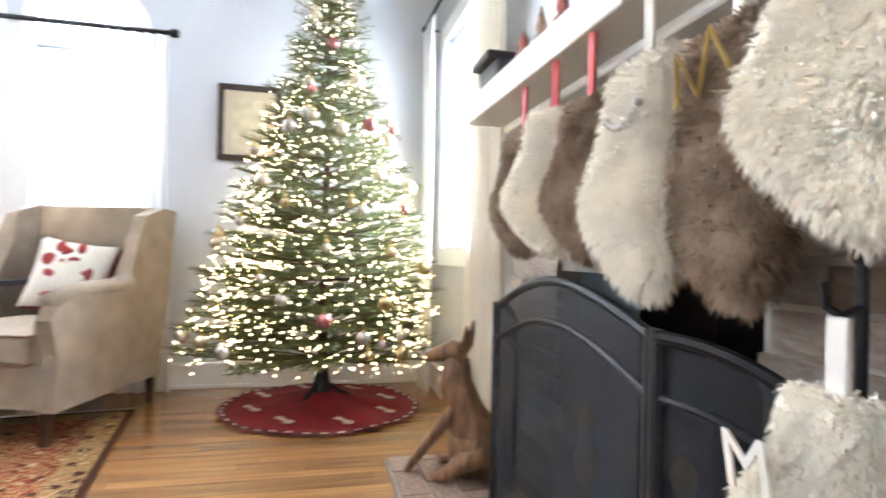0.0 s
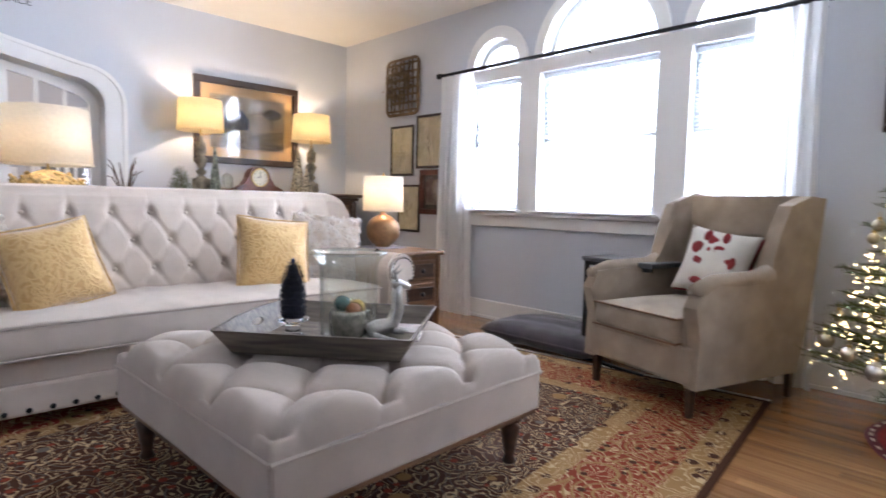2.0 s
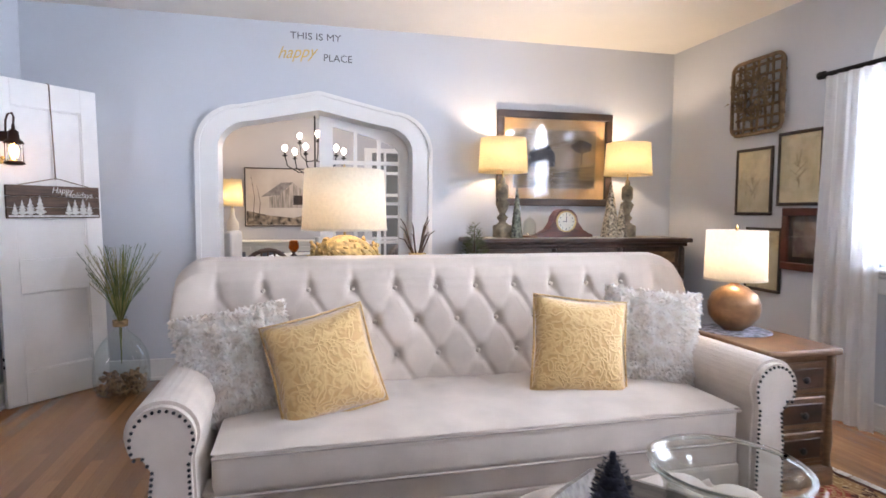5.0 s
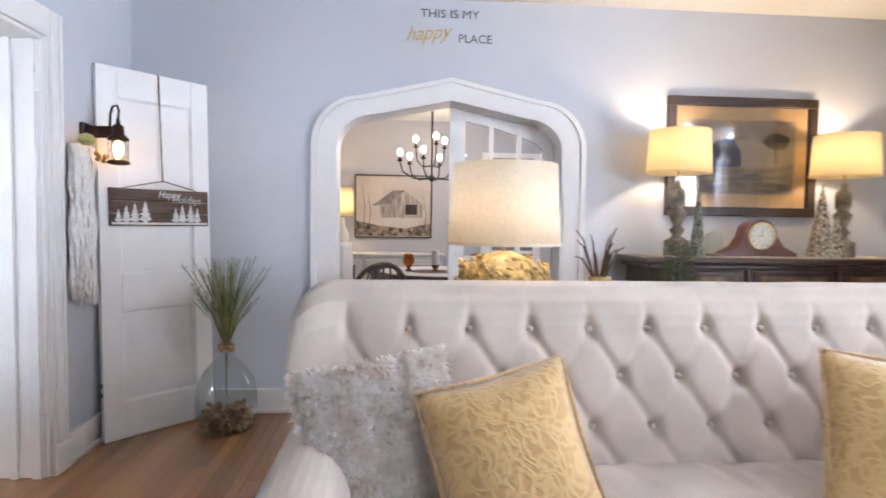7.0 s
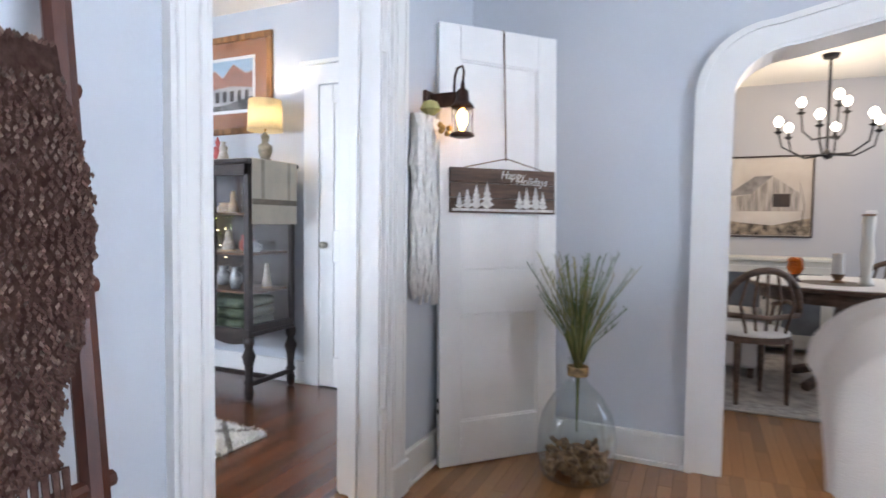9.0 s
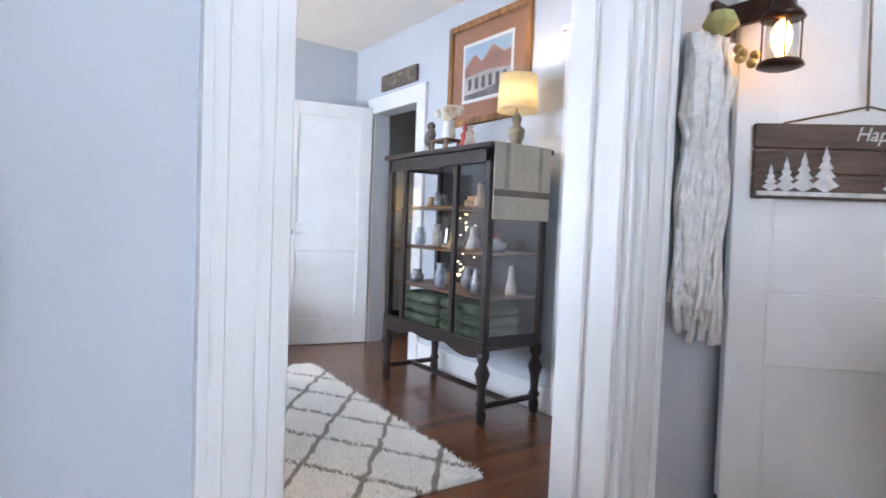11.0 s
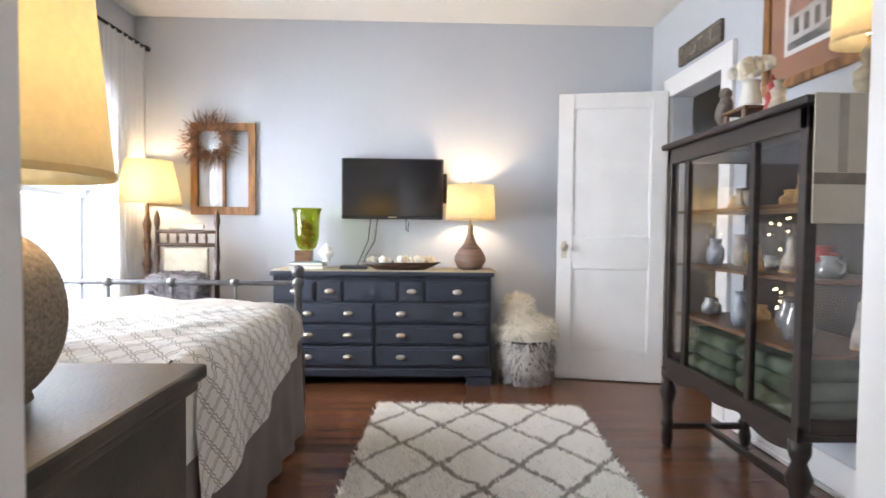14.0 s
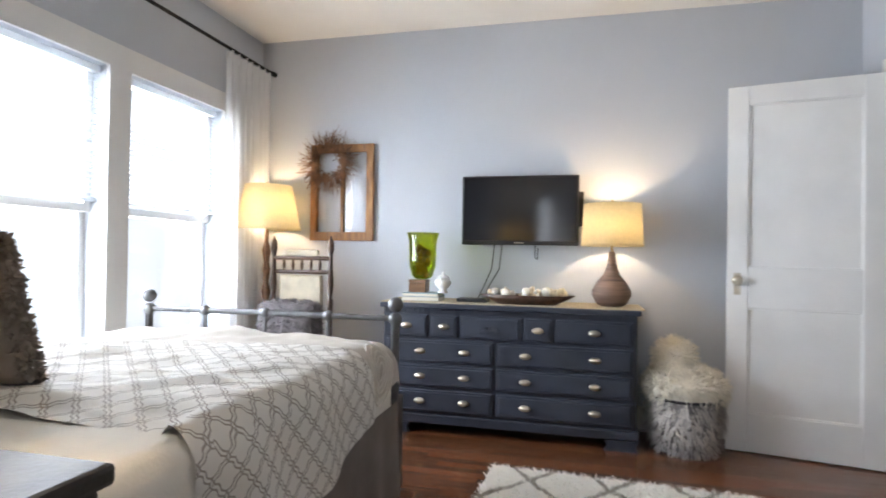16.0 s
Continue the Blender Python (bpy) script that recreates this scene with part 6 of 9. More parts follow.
M_GLIT = mat("glittered_champagne", (0.50, 0.42, 0.30), 0.35, 0.5, var=0.5, scale=60, bump=0.3, bscale=120)
cone_tree(4.23, 5.72, 1.026, 0.45, 0.075, M_GLIT, "tall glittered champagne cone tree")
cone_tree(4.30, 5.68, 1.026, 0.28, 0.05, M_GLIT, "short glittered champagne cone tree")
cone_tree(3.40, 5.66, 1.026, 0.40, 0.045, mat("silver_green_bristle", (0.22, 0.24, 0.18), 0.6, var=0.5, scale=50, bump=0.3), "slim silvery green cone tree")
cl = thing("glass_cloche", pose(3.53, 5.72, 1.026), "small glass cloche on a wooden base", "cloche")
part("base", lathe([(0.06, 0), (0.06, 0.015), (0.001, 0.016)], 20), M_BROWN, cl)
part("dome", shell([(0.052, 0.017), (0.052, 0.10), (0.045, 0.125), (0.025, 0.142), (0.004, 0.15)], 20, 0.002), M_JAR, cl, "clear glass dome", True)
part("knob", lathe([(0.004, 0.15), (0.011, 0.16), (0.001, 0.172)], 10), M_JAR, cl)
art_m = mat("sepia_landscape_print", (0.30, 0.22, 0.13), 0.5, var=0.3, scale=2.2, stretch=(1, 1, 3.5), second=(0.16, 0.13, 0.10))
pic = picture("framed_landscape", "x", YN, -1, 3.345, 4.375, 1.275, 2.05, 0.06, 0.035, M_BLKF, 0.085, art_m, "large dark framed sepia farm landscape", mat_col=mat("tan_mount", (0.48, 0.31, 0.15), 0.9, var=0.06, scale=6))
ya = YN - 0.0138
part("painted_field", plate([(3.50, 1.43), (4.22, 1.43), (4.22, 1.62), (3.9, 1.58), (3.5, 1.66)], [], lambda u, v, d: Vector((u, ya + d, v)), 0.0006), mat("field_ink", (0.20, 0.15, 0.09), 0.8, var=0.4, scale=8, stretch=(1, 1, 8)), pic)
part("painted_barn", plate([(3.62, 1.60), (3.86, 1.60), (3.86, 1.70), (3.80, 1.78), (3.70, 1.78), (3.62, 1.70)], [], lambda u, v, d: Vector((u, ya - 0.001 + d, v)), 0.0006), mat("barn_ink", (0.05, 0.055, 0.07), 0.8, var=0.3, scale=12), pic)
part("painted_tree", plate([(4.10 + 0.09 * math.cos(a / 12 * 6.283) * (1 + 0.2 * math.sin(a * 2.3)), 1.77 + 0.055 * math.sin(a / 12 * 6.283)) for a in range(12)], [], lambda u, v, d: Vector((u, ya - 0.001 + d, v)), 0.0006), mat("tree_ink", (0.06, 0.045, 0.03), 0.8), pic)
part("painted_trunk", bx(4.092, ya - 0.0012, 1.62, 4.106, ya - 0.0005, 1.73, 0), bpy.data.materials["tree_ink"], pic)

# console behind the sofa
con = thing("console_table", pose(2.30, 4.63, 0), "narrow dark wooden console table behind the sofa", "console table")
part("tabletop", bx(-0.75, -0.16, 0.755, 0.75, 0.16, 0.785, 0.004), M_BROWN, con)
part("apron", bx(-0.70, -0.14, 0.67, 0.70, 0.14, 0.754, 0.003), M_BROWN, con)
for x in (-0.70, 0.70):
    for y in (-0.12, 0.12):
        part("leg", bx(x - 0.022, y - 0.022, 0, x + 0.022, y + 0.022, 0.67, 0.003), M_BROWN, con)
M_ROPE = mat("ochre_shell_mosaic", (0.52, 0.36, 0.13), 0.6, var=0.35, scale=30, bump=0.5, bscale=55)
cl_ = drum_lamp("console_lamp", pose(2.03, 4.62, 0.786), "ochre shell lamp with large cream drum shade", [(0.10, 0), (0.12, 0.02), (0.17, 0.10), (0.185, 0.16), (0.165, 0.22), (0.12, 0.27), (0.06, 0.30), (0.03, 0.31)], M_ROPE, 0.335, 0.222, 0.205, 0.315, M_SHADEW, 7)
sr = random.Random(31)
bm = bmesh.new()
for k in range(260):
    f, a = sr.uniform(0.08, 0.29), sr.uniform(0, 6.283)
    rr = [0.165, 0.188, 0.17, 0.10][min(3, int((f - 0.06) / 0.07))]
    bmesh.ops.create_icosphere(bm, subdivisions=1, radius=0.016, matrix=pose(rr * math.cos(a), rr * math.sin(a), f, sr.uniform(0, 90), sr.uniform(0, 90)) @ Matrix.Diagonal((1, 0.7, 0.5, 1)))
stuff_part("shell_chips", bm, M_ROPE, cl_, "ochre shell chips")


def pine(name, x, y, z, h, r, label, seed):
    t = thing(name, pose(x, y, z), label, "plant")
    part("pot", lathe([(0.045, 0), (0.06, 0.09), (0.062, 0.1), (0.05, 0.1)], 16), M_MANT, t, "small pale pot")
    q = random.Random(seed)
    vs, fs = [], []
    for k in range(1500):
        zz = 0.1 + (h - 0.1) * (1 - math.sqrt(q.random()))
        R = r * (1 - (zz - 0.1) / (h - 0.08)) * q.uniform(0.2, 1.0)
        a = q.uniform(0, 6.283)
        p = Vector((R * math.cos(a), R * math.sin(a), zz))
        d = Vector((math.cos(a), math.sin(a), q.uniform(-0.2, 0.9))).normalized() * q.uniform(0.02, 0.04)
        s = d.cross(Vector((q.random(), q.random(), 1))).normalized() * 0.0024
        i = len(vs)
        vs.extend(((p - s)[:], (p + s)[:], (p + d)[:]))
        fs.append((i, i + 1, i + 2))
    me = bpy.data.meshes.new("foliage")
    me.from_pydata(vs, [], fs)
    me.materials.append(M_NEEDLE)
    o = new("foliage", me)
    o.parent = t
    o["kind"] = "stuff"
    part("stem", tube([(0, 0, 0.08), (0, 0, h * 0.95)], 0.006, 6, None, 0.002), M_BARK, t)


pine("potted_pine", 2.74, 4.60, 0.786, 0.38, 0.12, "small potted green pine on the console", 5)
vz = thing("deer_vase", pose(2.42, 4.62, 0.786), "ochre vase with dark antler twigs", "vase")
part("vase_body", lathe([(0.045, 0), (0.06, 0.04), (0.062, 0.14), (0.045, 0.19), (0.05, 0.21)], 18), M_ROPE, vz, smooth=True)
bm = bmesh.new()
for k in range(14):
    a, t_ = sr.uniform(0, 6.28), sr.uniform(0.08, 0.20)
    p1 = Vector((0.10 * math.cos(a), 0.05 * math.sin(a), 0.21 + t_))
    tube([(0.02 * math.cos(a), 0.02 * math.sin(a), 0.2), p1 * 0.7 + Vector((0, 0, 0.08)), p1], 0.005, 5, bm, 0.002)
stuff_part("twigs", bm, M_BARK, vz, "dark forked twigs")

# words on the wall
wt = thing("wall_words", I4, "dark and gold lettering applied on the wall", "wall lettering")
M_INK = mat("charcoal_vinyl", (0.09, 0.09, 0.10), 0.6)
part("word_line", text_mesh("THIS IS MY", 0.072, lambda x, y, z: Vector((1.737 + x * 1.10, YN - 0.003 - z * 0.5, 2.487 + y))), M_INK, wt)
part("word_line", text_mesh("PLACE", 0.074, lambda x, y, z: Vector((1.975 + x * 1.02, YN - 0.003 - z * 0.5, 2.338 + y))), M_INK, wt)
part("word_line", text_mesh("happy", 0.125, lambda x, y, z: Vector((1.645 + x * 0.93, YN - 0.003 - z * 0.5, 2.335 + y + x * 0.10)), 0.002, 0.4), mat("gold_vinyl", (0.62, 0.42, 0.12), 0.4), wt, "gold script word")

# glazed door in the right half of the arch
fdoor = tagged(new("door_1"), "white arched glazed door, closed", "door", "", "structure")
right = [(u, v) for u, v in ARCH_LIN if u > 1.95]
top = [(1.952, 1.968)] + right
DY = 6.155
po = [(1.952, 0.01)] + [(u - 0.004, v - 0.004) for u, v in top if v > 0.05] + [(2.648, 0.01)]
cols = [(2.05, 2.213), (2.24, 2.40), (2.427, 2.575)]
rows_z = [(0.30, 0.62), (0.645, 0.96), (0.985, 1.27), (1.295, 1.59)]
hl = [rect(a, b, c, d) for a, c in cols for b, d in rows_z]
hl += [[(2.05, 1.62), (2.213, 1.62), (2.213, 1.845), (2.05, 1.88)], [(2.24, 1.62), (2.40, 1.62), (2.40, 1.79), (2.24, 1.84)], [(2.427, 1.62), (2.575, 1.62), (2.575, 1.70), (2.53, 1.745), (2.427, 1.782)]]
part("door_frame", plate(po, hl, lambda u, v, d: Vector((u, DY + d, v)), 0.038), M_DOOR, fdoor)
for h in hl:
    p = part("pane", plate(h, [], lambda u, v, d: Vector((u, DY + 0.017 + d, v)), 0.004), M_GLASS, fdoor)
    p.visible_shadow = False

def panel_door(parent, w, h, thick, stile, rails, both=True):
    """Two stiles, the rails given as (z0, z1), and sunk panels between them with a sloping bead."""
    part("stile", bx(0, 0, 0.006, stile, thick, h, 0.003), M_DOOR, parent)
    part("stile", bx(w - stile, 0, 0.006, w, thick, h, 0.003), M_DOOR, parent)
    for z0, z1 in rails:
        part("rail", bx(stile + 0.0004, 0.0006, z0, w - stile - 0.0004, thick - 0.0006, z1, 0.002), M_DOOR, parent)
    for (_, a), (b, _) in zip(rails, rails[1:]):
        part("panel", bx(stile - 0.004, thick * 0.5 - 0.004, a - 0.004, w - stile + 0.004, thick * 0.5 + 0.004, b + 0.004, 0), M_DOOR, parent)
        for y in ((thick * 0.5 - 0.0085, thick * 0.5 + 0.0085) if both else (thick * 0.5 - 0.0085,)):
            u0, u1 = stile + 0.001, w - stile - 0.001
            for p in ([(u0, y, a + 0.004), (u1, y, a + 0.004)], [(u0, y, b - 0.004), (u1, y, b - 0.004)], [(u0 + 0.003, y, a), (u0 + 0.003, y, b)], [(u1 - 0.003, y, a), (u1 - 0.003, y, b)]):
                part("bead", tube(p, 0.0055, 6), M_DOOR, parent)


# leaning door in the corner with sign, lantern and hanging
LD = pose(0.07, 5.495, 0.0, -1.9, 0, 47)
ld = thing("leaning_door", LD, "old white two panel door leaning in the corner", "door")
panel_door(ld, 0.62, 2.02, 0.038, 0.105, [(0.006, 0.205), (0.70, 0.90), (1.86, 2.02)], False)
for z in (0.25, 0.30):
    part("hinge_mark", bx(-0.002, 0.008, z, 0.0, 0.028, z + 0.02, 0), M_IRON, ld)
M_PLANK = mat("stained_sign_planks", (0.12, 0.07, 0.045), 0.6, var=0.3, scale=6, bump=0.1, bscale=30, stretch=(1, 8, 8))
sg = thing("holiday_sign", LD, "brown plank sign with white painted trees", "sign")
for k in range(3):
    part("plank", bx(0.045, -0.018, 1.165 + k * 0.069, 0.60, -0.002, 1.165 + k * 0.069 + 0.067, 0.003), M_PLANK, sg)
M_WPAINT = mat("chalky_white_paint", (0.75, 0.73, 0.70), 0.8, var=0.15, scale=40)
part("lettering", text_mesh("Happy", 0.055, lambda x, y, z: Vector((0.30 + x * 0.9, -0.0195 - z * 0.3, 1.325 + y)), 0.002, 0.3), M_WPAINT, sg, "white script word")
part("lettering", text_mesh("Holidays", 0.055, lambda x, y, z: Vector((0.38 + x * 0.9, -0.0195 - z * 0.3, 1.298 + y)), 0.002, 0.3), M_WPAINT, sg, "white script word")
for x, h in ((0.09, 0.07), (0.13, 0.09), (0.175, 0.105), (0.23, 0.12), (0.40, 0.085), (0.44, 0.10), (0.49, 0.105), (0.53, 0.085)):
    pts = [(x - 0.004, 0)]
    for k in range(4):
        pts += [(x - h * 0.30 * (1 - k / 4.3), h * (0.15 + 0.2 * k)), (x - h * 0.12 * (1 - k / 4.3), h * (0.30 + 0.2 * k))]
    pts += [(x, h * 1.05)]
    pts += [(2 * x - u, v) for u, v in reversed(pts[:-1])]
    part("painted_tree", plate(pts, [], lambda u, v, d: Vector((u, -0.0195 + d, 1.185 + v)), 0.001), M_WPAINT, sg, "white painted tree")
part("snow_line", bx(0.055, -0.0195, 1.172, 0.59, -0.0185, 1.184, 0), M_WPAINT, sg)
part("hanging_cord", tube([(0.12, -0.012, 1.372), (0.335, -0.012, 1.42), (0.53, -0.012, 1.372)], 0.003, 5), M_TWIG, sg)
part("hanging_cord", tube([(0.335, -0.006, 1.41), (0.33, -0.005, 1.75), (0.325, -0.005, 2.015), (0.325, 0.02, 2.026)], 0.004, 5), M_TWIG, sg)

lan = thing("wall_lantern", pose(0.0, 5.455, 1.55), "dark bronze wall lantern with lit glass", "wall lamp")
M_BRONZE = mat("dark_bronze", (0.06, 0.03, 0.02), 0.4, 0.7, var=0.3, scale=20)
part("backplate", bx(0.001, -0.035, 0.03, 0.022, 0.045, 0.14, 0.005), M_BRONZE, lan)
part("bracket", bx(0.0225, -0.012, 0.065, 0.15, 0.012, 0.125, 0.004), M_BRONZE, lan)
part("arm", tube([(0.135, 0, 0.12), (0.138, 0, 0.19), (0.15, 0, 0.225), (0.172, 0, 0.232), (0.18, 0, 0.205), (0.175, 0, 0.16)], 0.006, 8), M_BRONZE, lan)
part("cap", lathe([(0.052, 0.055), (0.046, 0.068), (0.03, 0.085), (0.026, 0.125), (0.01, 0.14), (0.008, 0.165)], 18), M_BRONZE, lan, smooth=True, m=pose(0.175, 0, 0))
part("glass_cylinder", shell([(0.036, -0.045), (0.038, 0.005), (0.036, 0.055)], 18, 0.002), M_JAR, lan, "clear seeded glass", True, pose(0.175, 0, 0))
part("bottom_cup", lathe([(0.036, -0.07), (0.054, -0.064), (0.05, -0.052), (0.034, -0.046)], 18), M_BRONZE, lan, smooth=True, m=pose(0.175, 0, 0))
for k in range(4):
    part("cage_bar", tube([(0.044 * math.cos(k * 1.571 + 0.6), 0.044 * math.sin(k * 1.571 + 0.6), -0.055), (0.044 * math.cos(k * 1.571 + 0.6), 0.044 * math.sin(k * 1.571 + 0.6), 0.06)], 0.0025, 5), M_BRONZE, lan, m=pose(0.175, 0, 0))
part("bulb", lathe([(0.008, -0.04), (0.02, -0.01), (0.024, 0.02), (0.014, 0.045), (0.001, 0.055)], 12), glow("amber_bulb", (1.0, 0.50, 0.14), 22), lan, "glowing amber bulb", True, pose(0.175, 0, 0))
bulb(0.175, 5.455, 1.555, 2.6, (1.0, 0.50, 0.16), 0.008)
mac = thing("yarn_hanging", pose(0.03, 5.34, 0), "long white yarn wall hanging with greenery", "wall hanging")
M_YARN = mat("white_boucle_yarn", (0.86, 0.84, 0.80), 0.95, var=0.08, scale=40, bump=0.3, bscale=120)
mr_ = random.Random(17)
for k in range(60):
    y, x0 = mr_.uniform(-0.07, 0.08), mr_.uniform(0.0, 0.08)
    zt, zb = 1.57 - 0.03 * abs(y) * 5, mr_.uniform(0.76, 0.95)
    pts = [(x0 * 0.5 + 0.01 * math.sin(j * 1.7 + k), y + 0.012 * math.sin(j * 2.1 + k * 2) + 0.05 * (j / 9) * (y * 4), zt + (zb - zt) * j / 9) for j in range(10)]
    part("yarn_strand", tube(pts, 0.0095, 5), M_YARN, mac, smooth=True)
part("yarn_loop", tube([(0.03, -0.06, 1.5), (0.04, -0.075, 1.35), (0.04, -0.05, 1.26), (0.05, -0.02, 1.35), (0.04, -0.01, 1.52)], 0.022, 6), M_YARN, mac)
part("bow", lathe([(0.02, 0), (0.045, 0.02), (0.03, 0.05), (0.001, 0.06)], 8), mat("sage_ribbon", (0.45, 0.42, 0.16), 0.7), mac, m=pose(0.06, -0.02, 1.56))
for k in range(7):
    bm = bmesh.new()
    bmesh.ops.create_uvsphere(bm, u_segments=8, v_segments=6, radius=0.013)
    part("berry", bm, M_BRASS, mac, smooth=True, m=pose(0.09 + mr_.uniform(-0.01, 0.02), 0.03 + mr_.uniform(-0.04, 0.04), 1.52 + mr_.uniform(-0.03, 0.03)))

M_AQUA = glass("aqua_bottle_glass", (0.965, 0.988, 0.993), edge=0.6)
dj = thing("glass_demijohn", pose(0.64, 5.70, 0), "large clear aqua glass demijohn with corks inside", "bottle")
part("bottle", shell([(0.10, 0.002), (0.15, 0.015), (0.172, 0.09), (0.17, 0.20), (0.155, 0.28), (0.11, 0.36), (0.06, 0.41), (0.037, 0.44), (0.036, 0.50), (0.044, 0.51), (0.044, 0.53)], 36, 0.005), M_AQUA, dj, "clear aqua glass", True)
part("collar", shell([(0.045, 0.455), (0.047, 0.495)], 20, 0.008), mat("jute_wrap", (0.40, 0.27, 0.13), 0.9, var=0.3, scale=40, bump=0.3), dj, "jute wrapped neck")
cr_ = random.Random(9)
ck = bmesh.new()
cork = []
for k in range(170):
    a, rr = cr_.uniform(0, 6.283), 0.138 * math.sqrt(cr_.random())
    lathe([(0.011, -0.02), (0.012, 0.0), (0.011, 0.02)], 7, ck, pose(rr * math.cos(a), rr * math.sin(a), cr_.uniform(0.024, 0.125), cr_.uniform(0, 180), cr_.uniform(0, 180)))
stuff_part("corks", ck, mat("wine_corks", (0.36, 0.23, 0.13), 0.9, var=0.4, scale=25, bump=0.2), dj, "many wine corks")
M_GRASSES = [mat("green_grass_blade", (0.09, 0.15, 0.035), 0.7, var=0.3, scale=10), mat("straw_grass_blade", (0.30, 0.28, 0.09), 0.7, var=0.3, scale=10)]
gr = thing("grass_bunch", pose(0.64, 5.70, 0.20), "bunch of tall green feathery grass in bottle", "grass")
for k in range(110):
    a, s = cr_.uniform(0, 6.283), cr_.uniform(0.02, 0.27)
    h = cr_.uniform(0.52, 0.80) - 0.25 * max(0, s - 0.17)
    p = [Vector((0, 0, 0)), Vector((0.008 * math.cos(a), 0.008 * math.sin(a), 0.28)), Vector((s * 0.4 * math.cos(a), s * 0.4 * math.sin(a), 0.28 + (h - 0.28) * 0.55)), Vector((s * math.cos(a), s * math.sin(a), h))]
    dxy = Vector((max(p[3].x, -0.55), min(p[3].y, 0.25), p[3].z))
    p[3] = dxy
    bm = tube(p, 0.003, 4, None, 0.0014)
    tip = p[3]
    base = p[2]
    for j in range(12):
        q = base.lerp(tip, 0.35 + 0.65 * j / 12)
        w = Vector((cr_.uniform(-1, 1), cr_.uniform(-1, 1), 1.2)).normalized() * 0.03
        sd = w.cross(Vector((0.3, 0.5, 0.1))).normalized() * 0.002
        a1, a2, a3 = bm.verts.new(q - sd), bm.verts.new(q + sd), bm.verts.new(q + w)
        bm.faces.new((a1, a2, a3))
    part("blade", bm, M_GRASSES[k % 2], gr)

# ladder with a blanket
M_LAD = mat("red_brown_ladder_wood", (0.085, 0.024, 0.013), 0.4, var=0.25, scale=6, bump=0.04, stretch=(6, 6, 1))
lad = thing("blanket_ladder", I4, "red brown wooden ladder leaning on the wall", "ladder")
for y in (3.29, 3.84):
    s = 1 if y > 3.5 else -1
    part("rail", tube([(0.26, y - s * 0.02, 0.0), (0.15, y - s * 0.01, 0.95), (0.045, y, 1.86)], 0.024, 8), M_LAD, lad)
for z in (0.32, 0.66, 1.0, 1.34, 1.66):
    x = 0.26 - 0.215 * z / 1.86
    part("rung", tube([(x, 3.27, z), (x, 3.86, z)], 0.015, 8), M_LAD, lad)
bl = thing("knit_blanket", I4, "chunky brown knitted blanket over the ladder", "blanket")
M_KNIT = mat("brown_boucle_knit", (0.085, 0.038, 0.028), 0.95, var=0.3, scale=60, bump=0.6, bscale=70, second=(0.15, 0.08, 0.06), detail=2)


def blanket(a, b):
    z = 1.40 - 0.68 * b if b > 0.08 else 1.36 + 0.04 * (1 - ((b - 0.08) / 0.08) ** 2)
    x = 0.14 + 0.085 * b + 0.012 * math.sin(a * 21 + 3 * b) + 0.006 * noise.noise(Vector((a * 30, b * 40, 2)))
    if b < 0.08:
        x = 0.118 + 0.36 * b
    bulge = 0.062 * math.sin(math.pi * min(1.0, b / 0.82)) - 0.03 * max(0, b - 0.75) / 0.25
    y = 3.285 + 0.495 * a + bulge * (2 * a - 1) + 0.004 * math.sin(b * 90) * (2 * a - 1)
    return Vector((x, y, z))


bm = grid(44, 90, blanket)
bmesh.ops.solidify(bm, geom=bm.faces[:], thickness=0.014)
part("knit", bm, M_KNIT, bl, smooth=True)
src = grid(20, 40, blanket)
stuff_part("knit_texture", fur(src, 3500, 0.016, 0.002, rng, 0.3, 0.8), M_KNIT, bl, "looped yarn")
src.free()
M_FLECK = mat("beige_yarn_fleck", (0.24, 0.155, 0.115), 0.95, var=0.4, scale=40, bump=0.2)
kr = random.Random(3)
stitches = {True: ([], []), False: ([], [])}
for i in range(58):
    for j in range(84):
        if kr.random() < 0.10:
            continue
        a, b = (i + 0.5 + kr.uniform(-0.3, 0.3)) / 58, 0.03 + 0.96 * (j + 0.5 * (i % 2) + kr.uniform(-0.3, 0.3)) / 84
        p = blanket(a, min(1.0, b)) + Vector((0.006, 0, 0))
        vs, fs_ = stitches[kr.random() < 0.20 + 0.16 * math.sin(j * 0.45)]
        n, tilt = len(vs), kr.uniform(-0.003, 0.003)
        vs.extend(((p.x, p.y + tilt, p.z + 0.0065), (p.x + 0.006, p.y, p.z), (p.x, p.y + 0.0042, p.z), (p.x - 0.004, p.y, p.z), (p.x, p.y - 0.0042, p.z), (p.x, p.y - tilt, p.z - 0.0065)))
        for k in range(4):
            fs_.append((n, n + 1 + k, n + 1 + (k + 1) % 4))
            fs_.append((n + 5, n + 1 + (k + 1) % 4, n + 1 + k))


def stitch_part(name, light, material, label):
    me = bpy.data.meshes.new(name)
    me.from_pydata(stitches[light][0], [], stitches[light][1])
    me.materials.append(material)
    o = new(name, me)
    o.parent = bl
    o["kind"], o["label"] = "stuff", label


stitch_part("knit_stitch", False, M_KNIT, "dark brown boucle stitches")
stitch_part("yarn_fleck", True, M_FLECK, "beige flecks in the yarn")
for k in range(30):
    y = 3.30 + k * 0.0155
    part("tassel", tube([(0.232, y, 0.73), (0.238, y + 0.004, 0.64), (0.243, y - 0.003, 0.54)], 0.006, 5, None, 0.003), M_KNIT, bl)

